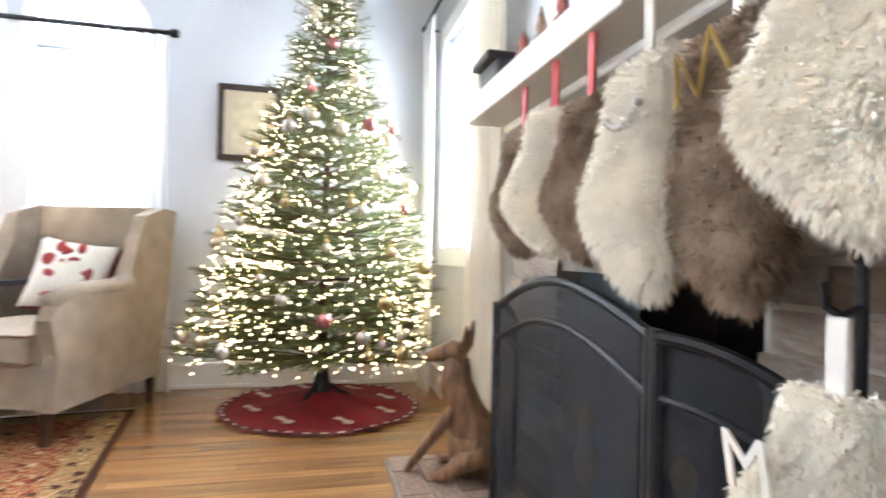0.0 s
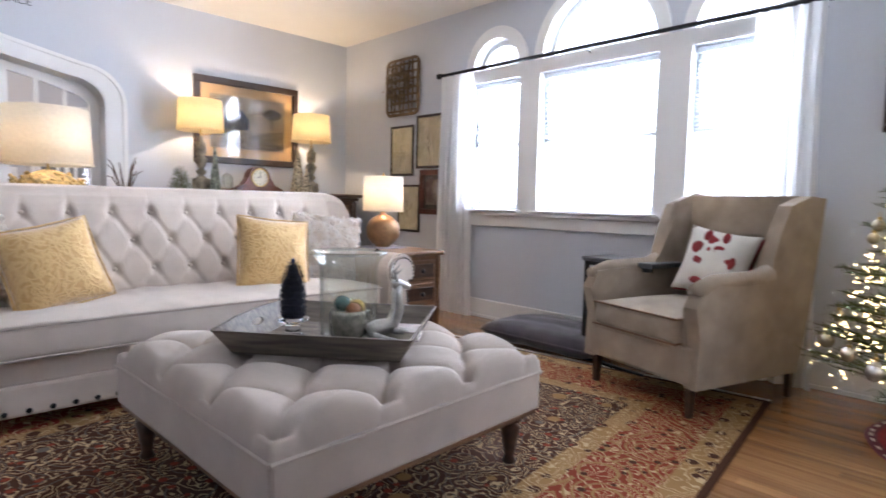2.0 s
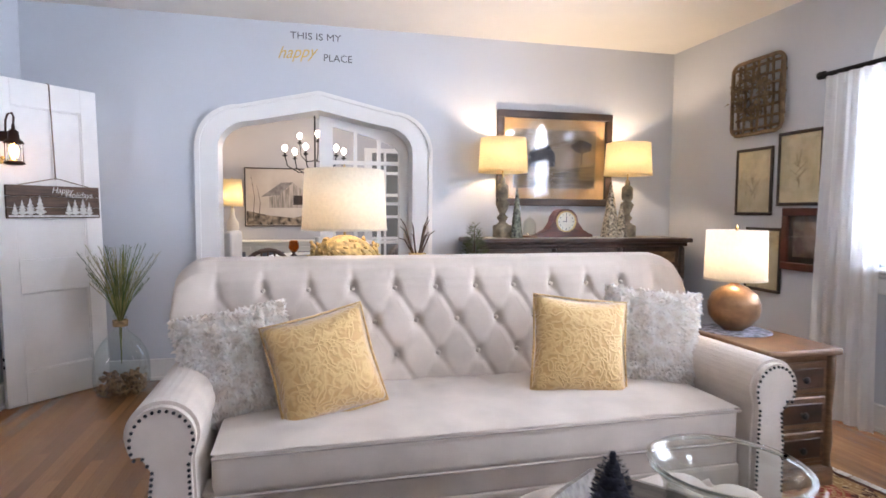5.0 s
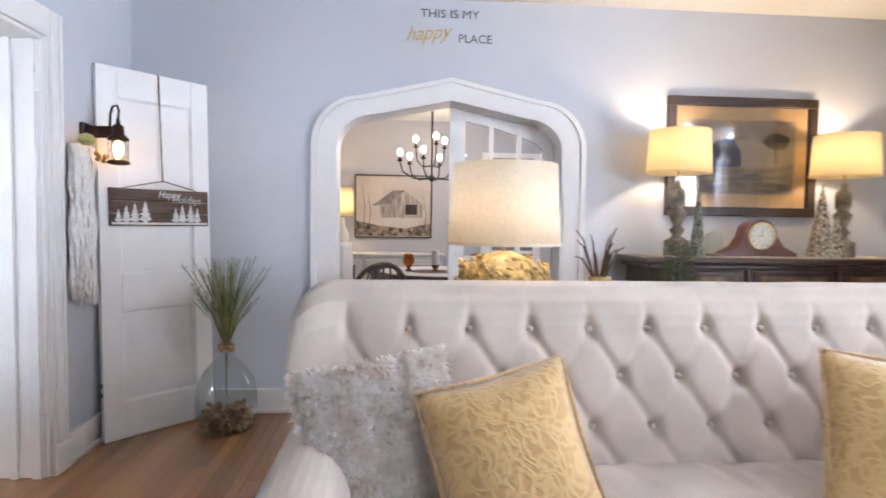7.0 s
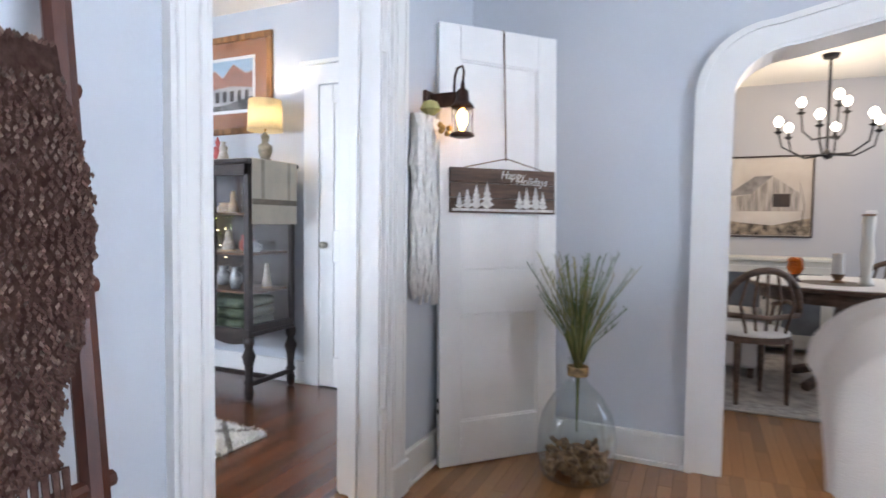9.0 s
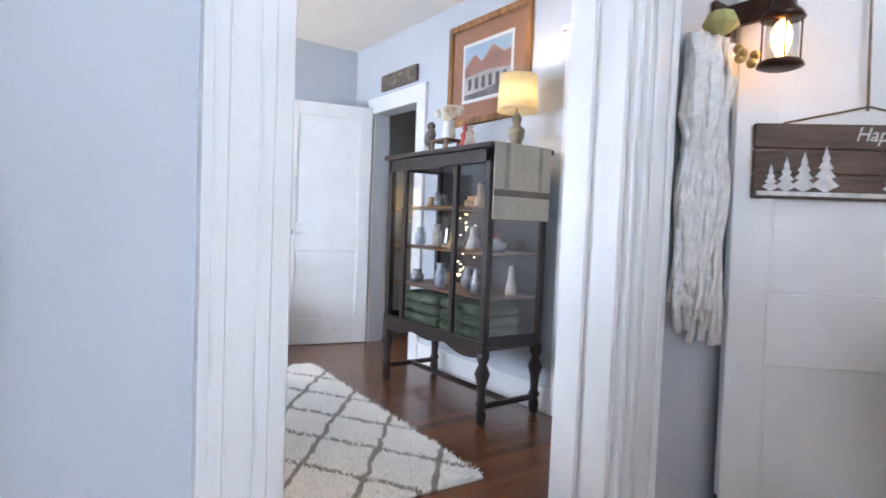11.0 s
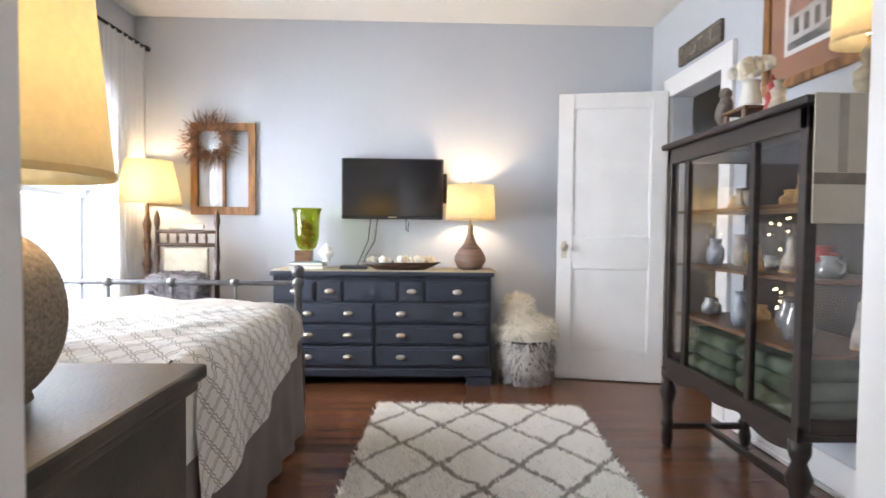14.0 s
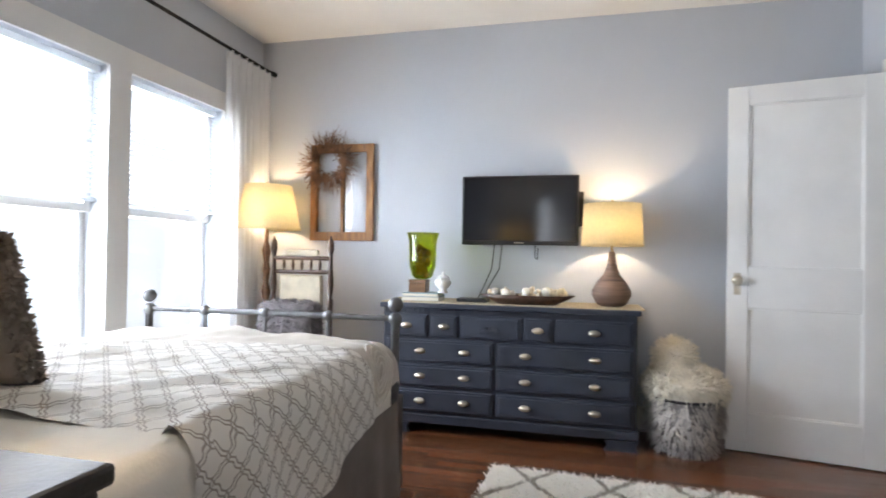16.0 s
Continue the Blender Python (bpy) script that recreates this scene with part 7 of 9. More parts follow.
# ---------- bedroom ----------
dre = thing("dresser", pose(XD + 0.225, 4.36, 0), "wide navy painted dresser with cup pulls", "dresser")
DW, DD = 0.735, 0.205
part("body", bx(-DD, -DW, 0.09, DD, DW, 0.745, 0.004), M_NAVY, dre)
part("top", bx(-DD - 0.005, -DW - 0.02, 0.745, DD + 0.025, DW + 0.02, 0.775, 0.007, 2), M_NAVY, dre)
for k in range(46):
    y = -DW + 0.02 + k * 0.0318
    part("dentil", bx(DD + 0.0005, y, 0.722, DD + 0.010, y + 0.018, 0.743, 0.001), M_NAVY, dre)
part("plinth", bx(-DD, -DW - 0.012, 0.06, DD + 0.014, DW + 0.012, 0.115, 0.006), M_NAVY, dre)
for y in (-DW + 0.08, DW - 0.08):
    pts = [(-0.09, 0.0), (0.09, 0.0), (0.075, 0.03), (0.092, 0.059), (-0.092, 0.059), (-0.075, 0.03)]
    part("bracket_foot", plate([(y + u, v) for u, v in pts], [], lambda u, v, d: Vector((DD - 0.02 + d, u, v)), 0.034), M_NAVY, dre)
    part("bracket_foot", plate([(y + u, v) for u, v in pts], [], lambda u, v, d: Vector((-DD + d, u, v)), 0.034), M_NAVY, dre)


def cup_pull(parent, y, z):
    bm = bmesh.new()
    lathe([(0.034, -0.002), (0.034, 0.004), (0.026, 0.016), (0.001, 0.022)], 14, bm, Matrix.Diagonal((1, 1, 1, 1)))
    for v in bm.verts:
        v.co = Vector((v.co.z, v.co.x, v.co.y * 0.55))
    part("cup_pull", bm, M_NICKEL, parent, "antique nickel cup pull", True, pose(DD + 0.0205, y, z))


def drawer(y0, y1, z0, z1, pulls, shell_=False):
    d = part("drawer", bx(DD + 0.0005, y0, z0, DD + 0.014, y1, z1, 0.005), M_NAVY, dre)
    part("drawer_panel", bx(DD + 0.0145, y0 + 0.014, z0 + 0.014, DD + 0.020, y1 - 0.014, z1 - 0.014, 0.004), M_NAVY, d)
    for f in pulls:
        cup_pull(d, y0 + (y1 - y0) * f, (z0 + z1) / 2)
    if shell_:
        for k in range(9):
            a = radians(10 + 20 * k)
            c = ((y0 + y1) / 2, z0 + 0.035)
            part("carved_ray", tube([(DD + 0.021, c[0] + 0.02 * math.cos(a), c[1] + 0.014 * math.sin(a)), (DD + 0.021, c[0] + 0.06 * math.cos(a), c[1] + 0.045 * math.sin(a))], 0.006, 6), M_NAVY, d)


for y0, y1, sh in ((-0.715, -0.455, 0), (-0.435, -0.275, 0), (-0.255, 0.095, 1), (0.115, 0.275, 0), (0.295, 0.715, 0)):
    drawer(y0, y1, 0.575, 0.708, [] if sh else [0.5], bool(sh))
for z0, z1 in ((0.425, 0.558), (0.28, 0.408), (0.13, 0.263)):
    drawer(-0.715, -0.06, z0, z1, (0.33, 0.74) if z0 > 0.4 else (0.33, 0.74))
    drawer(-0.04, 0.715, z0, z1, (0.22, 0.73))
tagged(mesh_ob("burlap_runner", moved(bx(-0.19, -0.76, 0, 0.205, 0.775, 0.004, 0.001), pose(XD + 0.225, 4.36, 0.7755)), mat("oatmeal_burlap", (0.55, 0.46, 0.32), 0.95, var=0.15, scale=60, bump=0.3, bscale=200)), "oatmeal burlap runner on the dresser", "runner")
ZT = 0.78
M_GOURD = mat("brown_turned_ceramic", (0.20, 0.13, 0.10), 0.5, var=0.25, scale=4, bump=0.06, stretch=(1, 1, 14))
drum_lamp("dresser_lamp", pose(-3.68, 4.965, ZT), "brown gourd lamp with lit linen drum shade", [(0.06, 0), (0.085, 0.012), (0.112, 0.06), (0.112, 0.09), (0.085, 0.14), (0.045, 0.185), (0.024, 0.25), (0.018, 0.32)], M_GOURD, 0.35, 0.178, 0.165, 0.25, M_SHADE, 17)
tv = thing("wall_television", pose(XD, 4.40, 1.358), "flat black television on a wall bracket", "television")
part("bezel", bx(0.045, -0.372, -0.222, 0.085, 0.372, 0.222, 0.006, 2), M_BLACK, tv)
part("screen", bx(0.0855, -0.358, -0.195, 0.087, 0.358, 0.210, 0), mat("black_gloss_screen", (0.006, 0.006, 0.008), 0.12, var=0.05, bump=0), tv, "glossy black screen")
part("badge", bx(0.0858, -0.03, -0.212, 0.0868, 0.03, -0.204, 0), M_NICKEL, tv)
part("wall_bracket", bx(0.001, -0.12, -0.12, 0.044, 0.12, 0.12, 0.004), M_IRON, tv)
part("bracket_arm", bx(0.015, 0.36, -0.10, 0.04, 0.40, 0.12, 0.004), M_IRON, tv)
for y, n in ((-0.16, 0), (-0.11, 1)):
    part("cable", tube([(0.04, y, -0.20), (0.03, y - 0.02, -0.38), (0.05, y - 0.07 - 0.02 * n, -0.50), (0.08, y - 0.10, -0.572)], 0.004, 5), M_BLACK, tv, "black cable")
part("cable", tube([(0.04, 0.10, -0.2), (0.05, 0.10, -0.30), (0.055, 0.115, -0.315), (0.05, 0.12, -0.24)], 0.004, 5), M_BLACK, tv, "black cable")
cbx = tagged(mesh_ob("cable_box", bx(-3.70, 4.05, ZT + 0.0005, -3.58, 4.24, ZT + 0.022, 0.005, 2), M_BLACK), "small flat black box on the dresser", "box")
ws = thing("old_window_sash", I4, "old wooden window sash hung on the wall", "window sash")
M_PINE = mat("honey_pine", (0.33, 0.15, 0.05), 0.55, var=0.3, scale=6, bump=0.08, stretch=(5, 5, 1))
part("sash_frame", plate(rect(2.915, 1.155, 3.385, 1.83), [rect(2.965, 1.215, 3.145, 1.775), rect(3.165, 1.215, 3.335, 1.775)], lambda u, v, d: Vector((XD + 0.002 + d, u, v)), 0.03), M_PINE, ws)
for a, b in ((2.965, 3.145), (3.165, 3.335)):
    part("pane", bx(XD + 0.012, a, 1.215, XD + 0.015, b, 1.775, 0), M_GLASS, ws)
wq = random.Random(41)
wrt = thing("twig_wreath", pose(XD + 0.055, 3.06, 1.695), "bushy dried brown twig wreath", "wreath")
bm = bmesh.new()
for k in range(520):
    a, rr = wq.uniform(0, 6.283), wq.gauss(0.095, 0.018)
    p = Vector((wq.uniform(-0.015, 0.015), rr * math.cos(a), rr * math.sin(a)))
    b = a + wq.uniform(-0.9, 0.9)
    d = Vector((wq.uniform(-0.02, 0.05), math.cos(b), math.sin(b))) * wq.uniform(0.05, 0.15)
    tube([p, p + d * 0.5 + Vector((0.008, 0, 0)), p + d], 0.0028, 4, bm, 0.001)
stuff_part("twig_ring", bm, mat("rusty_twigs", (0.22, 0.11, 0.055), 0.9, var=0.4, scale=30), wrt)
bks = thing("book_stack", pose(-3.66, 3.82, ZT), "two stacked pale hardback books", "books")
for k, (c, w) in enumerate((((0.55, 0.53, 0.48), 0.12), ((0.25, 0.36, 0.38), 0.115))):
    z = 0.024 * k
    bb = part("book", bx(-0.09, -w, z, 0.09, w, z + 0.004, 0.001), mat("book_cloth_%s" % "ab"[k], c, 0.7), bks)
    part("pages", bx(-0.086, -w + 0.004, z + 0.004, 0.088, w - 0.004, z + 0.019, 0), bpy.data.materials["book_pages"], bb)
    part("cover", bx(-0.09, -w, z + 0.019, 0.09, w, z + 0.0235, 0.001), bpy.data.materials["book_cloth_%s" % "ab"[k]], bb)
wbx = thing("wooden_box", pose(-3.66, 3.79, ZT + 0.048), "small carved brown wooden box", "box")
part("box_body", bx(-0.05, -0.055, 0, 0.05, 0.055, 0.06, 0.003), M_BROWN, wbx)
part("lid", bx(-0.052, -0.057, 0.0605, 0.052, 0.057, 0.08, 0.004), M_BROWN, wbx)
gv = thing("green_vase", pose(-3.66, 3.81, ZT + 0.129), "green glass hurricane vase with pine cones", "vase")
part("vase_glass", shell([(0.04, 0.002), (0.065, 0.02), (0.085, 0.09), (0.086, 0.17), (0.09, 0.25), (0.104, 0.295)], 28, 0.004), glass("olive_green_glass", (0.72, 0.76, 0.28)), gv, "olive green glass", True)
vq = random.Random(2)
for k in range(16):
    bm = bmesh.new()
    bmesh.ops.create_icosphere(bm, subdivisions=2, radius=0.024)
    part("filler_ball", bm, M_PINE, gv, smooth=True, m=pose(vq.uniform(-0.035, 0.035), vq.uniform(-0.035, 0.035), 0.035 + 0.011 * k))
urn = thing("white_urn", pose(-3.62, 3.955, ZT + 0.048), "small white lidded ceramic urn", "urn")
part("urn_body", lathe([(0.03, 0), (0.032, 0.008), (0.018, 0.02), (0.045, 0.045), (0.052, 0.07), (0.04, 0.09)], 20), M_TRIM, urn, smooth=True)
part("lid", lathe([(0.042, 0.09), (0.03, 0.108), (0.008, 0.115), (0.011, 0.125), (0.001, 0.132)], 20), M_TRIM, urn, smooth=True)
bo = thing("dough_bowl", pose(-3.60, 4.475, ZT), "long dark wooden dough bowl of shells", "bowl")
bm = bmesh.new()
rings = [[bm.verts.new((a * 0.10 * math.cos(k / 28 * 6.283), a * 0.275 * math.sin(k / 28 * 6.283) * (1.05 if z > 0.03 else 0.9), z)) for k in range(28)] for a, z in ((0.70, 0.0), (0.88, 0.02), (1.0, 0.055), (0.94, 0.055), (0.82, 0.028), (0.6, 0.02))]
for a, b in zip(rings, rings[1:]):
    for k in range(28):
        bm.faces.new((a[k], a[(k + 1) % 28], b[(k + 1) % 28], b[k]))
bm.faces.new(rings[0])
bm.faces.new(rings[-1])
part("bowl_body", bm, M_DARKWOOD, bo, smooth=True)
M_SHELLS = [mat("cream_seashell", (0.72, 0.62, 0.45), 0.5, var=0.2, scale=30), mat("white_seashell", (0.78, 0.74, 0.66), 0.5, var=0.15, scale=30)]
for k in range(34):
    bm = bmesh.new()
    s = vq.uniform(0.022, 0.036)
    bmesh.ops.create_icosphere(bm, subdivisions=2, radius=s)
    for v in bm.verts:
        v.co *= 1 + 0.18 * math.sin(9 * math.atan2(v.co.y, v.co.x))
    part("seashell", bm, M_SHELLS[k % 2], bo, smooth=True, m=pose(vq.uniform(-0.055, 0.055), vq.uniform(-0.22, 0.22), 0.045 + vq.uniform(0, 0.035), vq.uniform(0, 90), vq.uniform(0, 90)) @ Matrix.Diagonal((1, 0.8, 0.6, 1)))

# open door and its wall
od = tagged(new("door_2"), "white two panel wooden door standing open", "door", "", "structure")
od.matrix_basis = pose(-3.545, 6.31, 0.0, 0, 0, -102)
panel_door(od, 0.735, 2.03, 0.036, 0.105, [(0.008, 0.215), (0.80, 1.02), (1.925, 2.03)])
for y in (-0.0005, 0.0365):
    s = -1 if y < 0 else 1
    part("escutcheon", bx(0.665, min(y, y + s * 0.003), 0.87, 0.70, max(y, y + s * 0.003), 0.99, 0.001), M_NICKEL, od)
    part("door_knob", moved(lathe([(0.009, 0), (0.009, 0.025), (0.026, 0.032), (0.028, 0.045), (0.018, 0.058), (0.001, 0.06)], 16), pose(0.683, y, 0.95, 90 if s < 0 else -90)), M_NICKEL, od, "round metal knob", True)
cd = tagged(new("door_3"), "white panelled closet door, closed", "door", "", "structure")
cd.matrix_basis = pose(CLO[0] + 0.003, YB - 0.018, 0)
panel_door(cd, CLO[1] - CLO[0] - 0.006, 2.015, 0.017, 0.11, [(0.008, 0.2), (0.85, 1.05), (1.9, 2.015)], False)
part("door_knob", moved(lathe([(0.02, 0), (0.009, 0.006), (0.009, 0.02), (0.024, 0.028), (0.02, 0.045), (0.001, 0.05)], 14), pose(0.047, -0.0005, 0.96, 90)), M_NICKEL, cd, "round metal knob", True)
ho = thing("hotel_sign", I4, "dark weathered HOTEL sign over the door", "sign")
part("board", bx(-3.40, YB - 0.028, 2.155, -2.86, YB - 0.002, 2.285, 0.004), M_TRAY, ho)
part("lettering", text_mesh("HOTEL", 0.115, lambda x, y, z: Vector((-3.36 + x * 1.22, YB - 0.0295 - z * 0.3, 2.18 + y))), M_CAND, ho, "pale letters")
hp = picture("framed_house_print", "x", YB, -1, -2.44, -1.62, 1.735, 2.435, 0.045, 0.03, M_PINE, 0.13, mat("grey_house_print", (0.36, 0.34, 0.34), 0.6, var=0.3, scale=7, stretch=(1, 1, 1), second=(0.60, 0.58, 0.55)), "orange wooden frame with a house print", mat_col=mat("rust_mount", (0.35, 0.14, 0.06), 0.9, var=0.05))
yh = YB - 0.0137
part("inner_mat", plate(rect(-2.285, 1.885, -1.775, 2.285), [rect(-2.262, 1.908, -1.798, 2.262)], lambda u, v, d: Vector((u, yh + d, v)), 0.0008), M_TRIM, hp, "white inner mount")
part("painted_roof", plate([(-2.26, 2.12), (-2.16, 2.20), (-2.08, 2.14), (-1.98, 2.23), (-1.86, 2.16), (-1.80, 2.17), (-1.80, 2.06), (-2.0, 2.08), (-2.26, 2.06)], [], lambda u, v, d: Vector((u, yh + d, v)), 0.0008), mat("roof_ink", (0.38, 0.16, 0.10), 0.8, var=0.2, scale=20), hp)
part("painted_sky", plate([(-2.262, 2.14), (-2.16, 2.21), (-2.08, 2.15), (-1.98, 2.24), (-1.86, 2.17), (-1.798, 2.18), (-1.798, 2.262), (-2.262, 2.262)], [], lambda u, v, d: Vector((u, yh + d, v)), 0.0008), mat("sky_ink", (0.35, 0.52, 0.66), 0.8, var=0.1, scale=8), hp)
for k in range(6):
    part("painted_window", bx(-2.22 + k * 0.07, yh - 0.0004, 1.97, -2.185 + k * 0.07, yh + 0.0008, 2.045, 0), M_BLKF, hp)
part("painted_path", plate([(-2.262, 1.908), (-1.798, 1.908), (-1.798, 2.0), (-2.05, 1.95), (-2.262, 1.94)], [], lambda u, v, d: Vector((u, yh + d, v)), 0.0008), mat("path_ink", (0.15, 0.14, 0.13), 0.8, var=0.4, scale=14), hp)

# china cabinet
M_CAB = mat("near_black_brown_wood", (0.028, 0.018, 0.015), 0.4, var=0.25, scale=6, bump=0.05, stretch=(1, 1, 6))
CX0, CX1, CY0, CY1 = -2.40, -1.375, 5.835, 6.265
cab = thing("china_cabinet", I4, "dark wooden china cabinet with glass front", "cabinet")
part("top", bx(CX0 - 0.025, CY0 - 0.025, 1.462, CX1 + 0.025, CY1 + 0.01, 1.49, 0.007, 2), M_CAB, cab)
part("back_panel", bx(CX0 + 0.01, CY1 - 0.015, 0.42, CX1 - 0.01, CY1, 1.46, 0), M_CAB, cab)
part("bottom", bx(CX0, CY0, 0.40, CX1, CY1, 0.425, 0.003), M_CAB, cab)
part("top_rail", bx(CX0, CY0, 1.39, CX1, CY0 + 0.028, 1.4615, 0.003), M_CAB, cab)
scal = [(CX0, 0.45), (CX0, 0.40)] + [(CX0 + (CX1 - CX0) * k / 40, 0.385 - 0.028 * abs(math.sin(math.pi * k / 40 * 3)) - 0.012 * math.cos(math.pi * k / 20)) for k in range(1, 40)] + [(CX1, 0.40), (CX1, 0.45)]
part("scalloped_apron", plate(scal, [], lambda u, v, d: Vector((u, CY0 - 0.004 + d, v)), 0.022), M_CAB, cab)
for x in (CX0 + 0.02, CX1 - 0.02):
    for y in (CY0 + 0.02, CY1 - 0.02):
        part("corner_post", bx(x - 0.02, y - 0.02, 0.425, x + 0.02, y + 0.02, 1.4615, 0.003), M_CAB, cab)
        part("leg", lathe([(0.016, 0), (0.026, 0.02), (0.03, 0.06), (0.022, 0.10), (0.034, 0.12), (0.022, 0.14), (0.026, 0.22), (0.042, 0.28), (0.022, 0.33), (0.034, 0.36), (0.034, 0.40)], 14), M_CAB, cab, "turned leg", True, pose(x, y, 0))
for x in (CX0 + 0.02, CX1 - 0.02):
    part("stretcher", bx(x - 0.014, CY0 + 0.02, 0.09, x + 0.014, CY1 - 0.02, 0.118, 0.003), M_CAB, cab)
part("stretcher", bx(CX0 + 0.02, (CY0 + CY1) / 2 - 0.014, 0.09, CX1 - 0.02, (CY0 + CY1) / 2 + 0.014, 0.118, 0.003), M_CAB, cab)
SX = [CX0 + 0.04, CX0 + 0.20, CX1 - 0.30, CX1 - 0.04]
for x in SX[1:3]:
    part("mullion", bx(x - 0.017, CY0 + 0.001, 0.45, x + 0.017, CY0 + 0.026, 1.3895, 0.003), M_CAB, cab)
for a, b in zip(SX, SX[1:]):
    p = part("pane", bx(a, CY0 + 0.012, 0.45, b, CY0 + 0.015, 1.39, 0), M_GLASS, cab)
for x in (CX0 + 0.012, CX1 - 0.015):
    part("pane", bx(x, CY0 + 0.04, 0.43, x + 0.003, CY1 - 0.04, 1.46, 0), M_GLASS, cab)
    part("side_rail", bx(x - 0.012, CY0 + 0.04, 1.40, x + 0.015, CY1 - 0.04, 1.461, 0.002), M_CAB, cab)
    part("side_rail", bx(x - 0.012, CY0 + 0.04, 0.426, x + 0.015, CY1 - 0.04, 0.47, 0.002), M_CAB, cab)
part("keyplate", bx(CX1 - 0.32, CY0 - 0.004, 0.95, CX1 - 0.305, CY0 + 0.001, 0.99, 0.001), M_BRASS, cab)
SHZ = (0.66, 0.90, 1.15)
for z in SHZ:
    part("shelf", bx(CX0 + 0.03, CY0 + 0.045, z, CX1 - 0.03, CY1 - 0.016, z + 0.014, 0.002), M_BROWN, cab)
cq = random.Random(77)
CM = [mat("crockery_%s" % n, c, r, mt, var=0.25, scale=25) for n, c, r, mt in (("cream", (0.46, 0.40, 0.33), 0.35, 0), ("clearish", (0.34, 0.34, 0.33), 0.12, 0.3), ("red", (0.42, 0.06, 0.05), 0.4, 0), ("bluewhite", (0.38, 0.42, 0.47), 0.3, 0), ("silver", (0.6, 0.6, 0.6), 0.2, 0.9), ("ochre", (0.50, 0.30, 0.12), 0.5, 0))]
for z in SHZ:
    for k in range(8):
        x = CX0 + 0.10 + k * 0.115 + cq.uniform(-0.02, 0.02)
        y = CY0 + cq.uniform(0.12, 0.30)
        h = cq.uniform(0.05, 0.17)
        r = cq.uniform(0.022, 0.05)
        t = thing("crockery", pose(x, y, z + 0.0145), "painted ceramic jug or figurine in the cabinet", "crockery", "crockery in the cabinet")
        mt = cq.choice((CM[0], CM[1], CM[1], CM[3], CM[4], CM[4], CM[5], CM[2]))
        if cq.random() < 0.5:
            part("vessel", lathe([(r * 0.7, 0), (r, h * 0.2), (r, h * 0.55), (r * 0.6, h * 0.8), (r * 0.75, h)], 16), mt, t, smooth=True)
            part("handle", tube([(r * 0.6, 0, h * 0.8), (r * 1.5, 0, h * 0.7), (r * 1.4, 0, h * 0.35), (r * 0.95, 0, h * 0.25)], 0.005, 6), mt, t)
        else:
            part("vessel", lathe([(r, 0), (r * 0.9, h * 0.3), (r * 0.5, h * 0.6), (r * 0.55, h * 0.75), (r * 0.4, h * 0.95), (0.001, h)], 14), mt, t, smooth=True)
            part("base_ring", lathe([(r * 1.05, 0), (r * 1.05, 0.008), (r * 0.9, 0.01)], 14), CM[5], t)
for k in range(2):
    q = thing("green_quilt", pose(CX0 + 0.30 + 0.42 * k, 6.05, 0.426), "folded soft green blanket in the cabinet", "blanket", "folded green blankets")
    for j in range(3):
        part("fold", rounded(-0.20, -0.15, 0.066 * j, 0.20, 0.15, 0.066 * j + 0.064, 0.03, 3), mat("sage_green_wool_%s" % "abcdef"[k * 3 + j], (0.10, 0.125, 0.075), 0.95, var=0.25, scale=10, bump=0.2), q, smooth=True)
lights2 = bmesh.new()
for k in range(46):
    bmesh.ops.create_icosphere(lights2, subdivisions=1, radius=0.005, matrix=pose(CX0 + cq.uniform(0.22, 0.45), CY1 - 0.05 + cq.uniform(-0.01, 0.01), cq.uniform(0.55, 1.15)))
t = thing("light_string", I4, "string of small warm lights in the cabinet", "lights")
stuff_part("bulbs", lights2, M_FAIRY, t)
part("wire", tube([(CX0 + 0.30, CY1 - 0.04, 0.5), (CX0 + 0.36, CY1 - 0.04, 0.75), (CX0 + 0.28, CY1 - 0.04, 0.98), (CX0 + 0.34, CY1 - 0.04, 1.12)], 0.002, 4), M_BLACK, t)
tw = thing("linen_towel", I4, "beige striped linen runner over cabinet end", "towel")
M_TOW = mat("beige_linen", (0.58, 0.53, 0.43), 0.95, var=0.06, scale=8, bump=0.15, bscale=300)
M_TOWS = mat("taupe_stripe", (0.22, 0.19, 0.15), 0.95, var=0.1, scale=20)
part("cloth_top", bx(CX1 - 0.42, CY0 + 0.0, 1.4905, CX1 + 0.030, CY1 - 0.02, 1.4945, 0.001), M_TOW, tw)
part("cloth_drop", bx(CX1 + 0.027, CY0 + 0.0, 1.095, CX1 + 0.032, CY1 - 0.02, 1.494, 0.001), M_TOW, tw)
part("stripe", bx(CX1 + 0.0325, CY0 + 0.0, 1.215, CX1 + 0.0335, CY1 - 0.02, 1.25, 0), M_TOWS, tw)
for y in (CY0 + 0.075, CY1 - 0.115):
    part("stripe", bx(CX1 + 0.0325, y, 1.252, CX1 + 0.0332, y + 0.03, 1.49, 0), mat("pale_taupe_stripe", (0.40, 0.36, 0.29), 0.95), tw)
drum_lamp("cabinet_lamp", pose(-1.50, 6.12, 1.495), "small pale wooden lamp with lit yellow shade", [(0.04, 0), (0.042, 0.02), (0.03, 0.03), (0.045, 0.07), (0.046, 0.11), (0.02, 0.13), (0.028, 0.17), (0.01, 0.20)], M_CAND, 0.205, 0.112, 0.105, 0.20, M_SHADE, 19)
st = thing("little_stool", pose(-1.98, 5.98, 1.4905), "small wooden riser stool on the cabinet", "stool")
part("seat", bx(-0.09, -0.06, 0.07, 0.09, 0.06, 0.085, 0.004), M_BROWN, st)
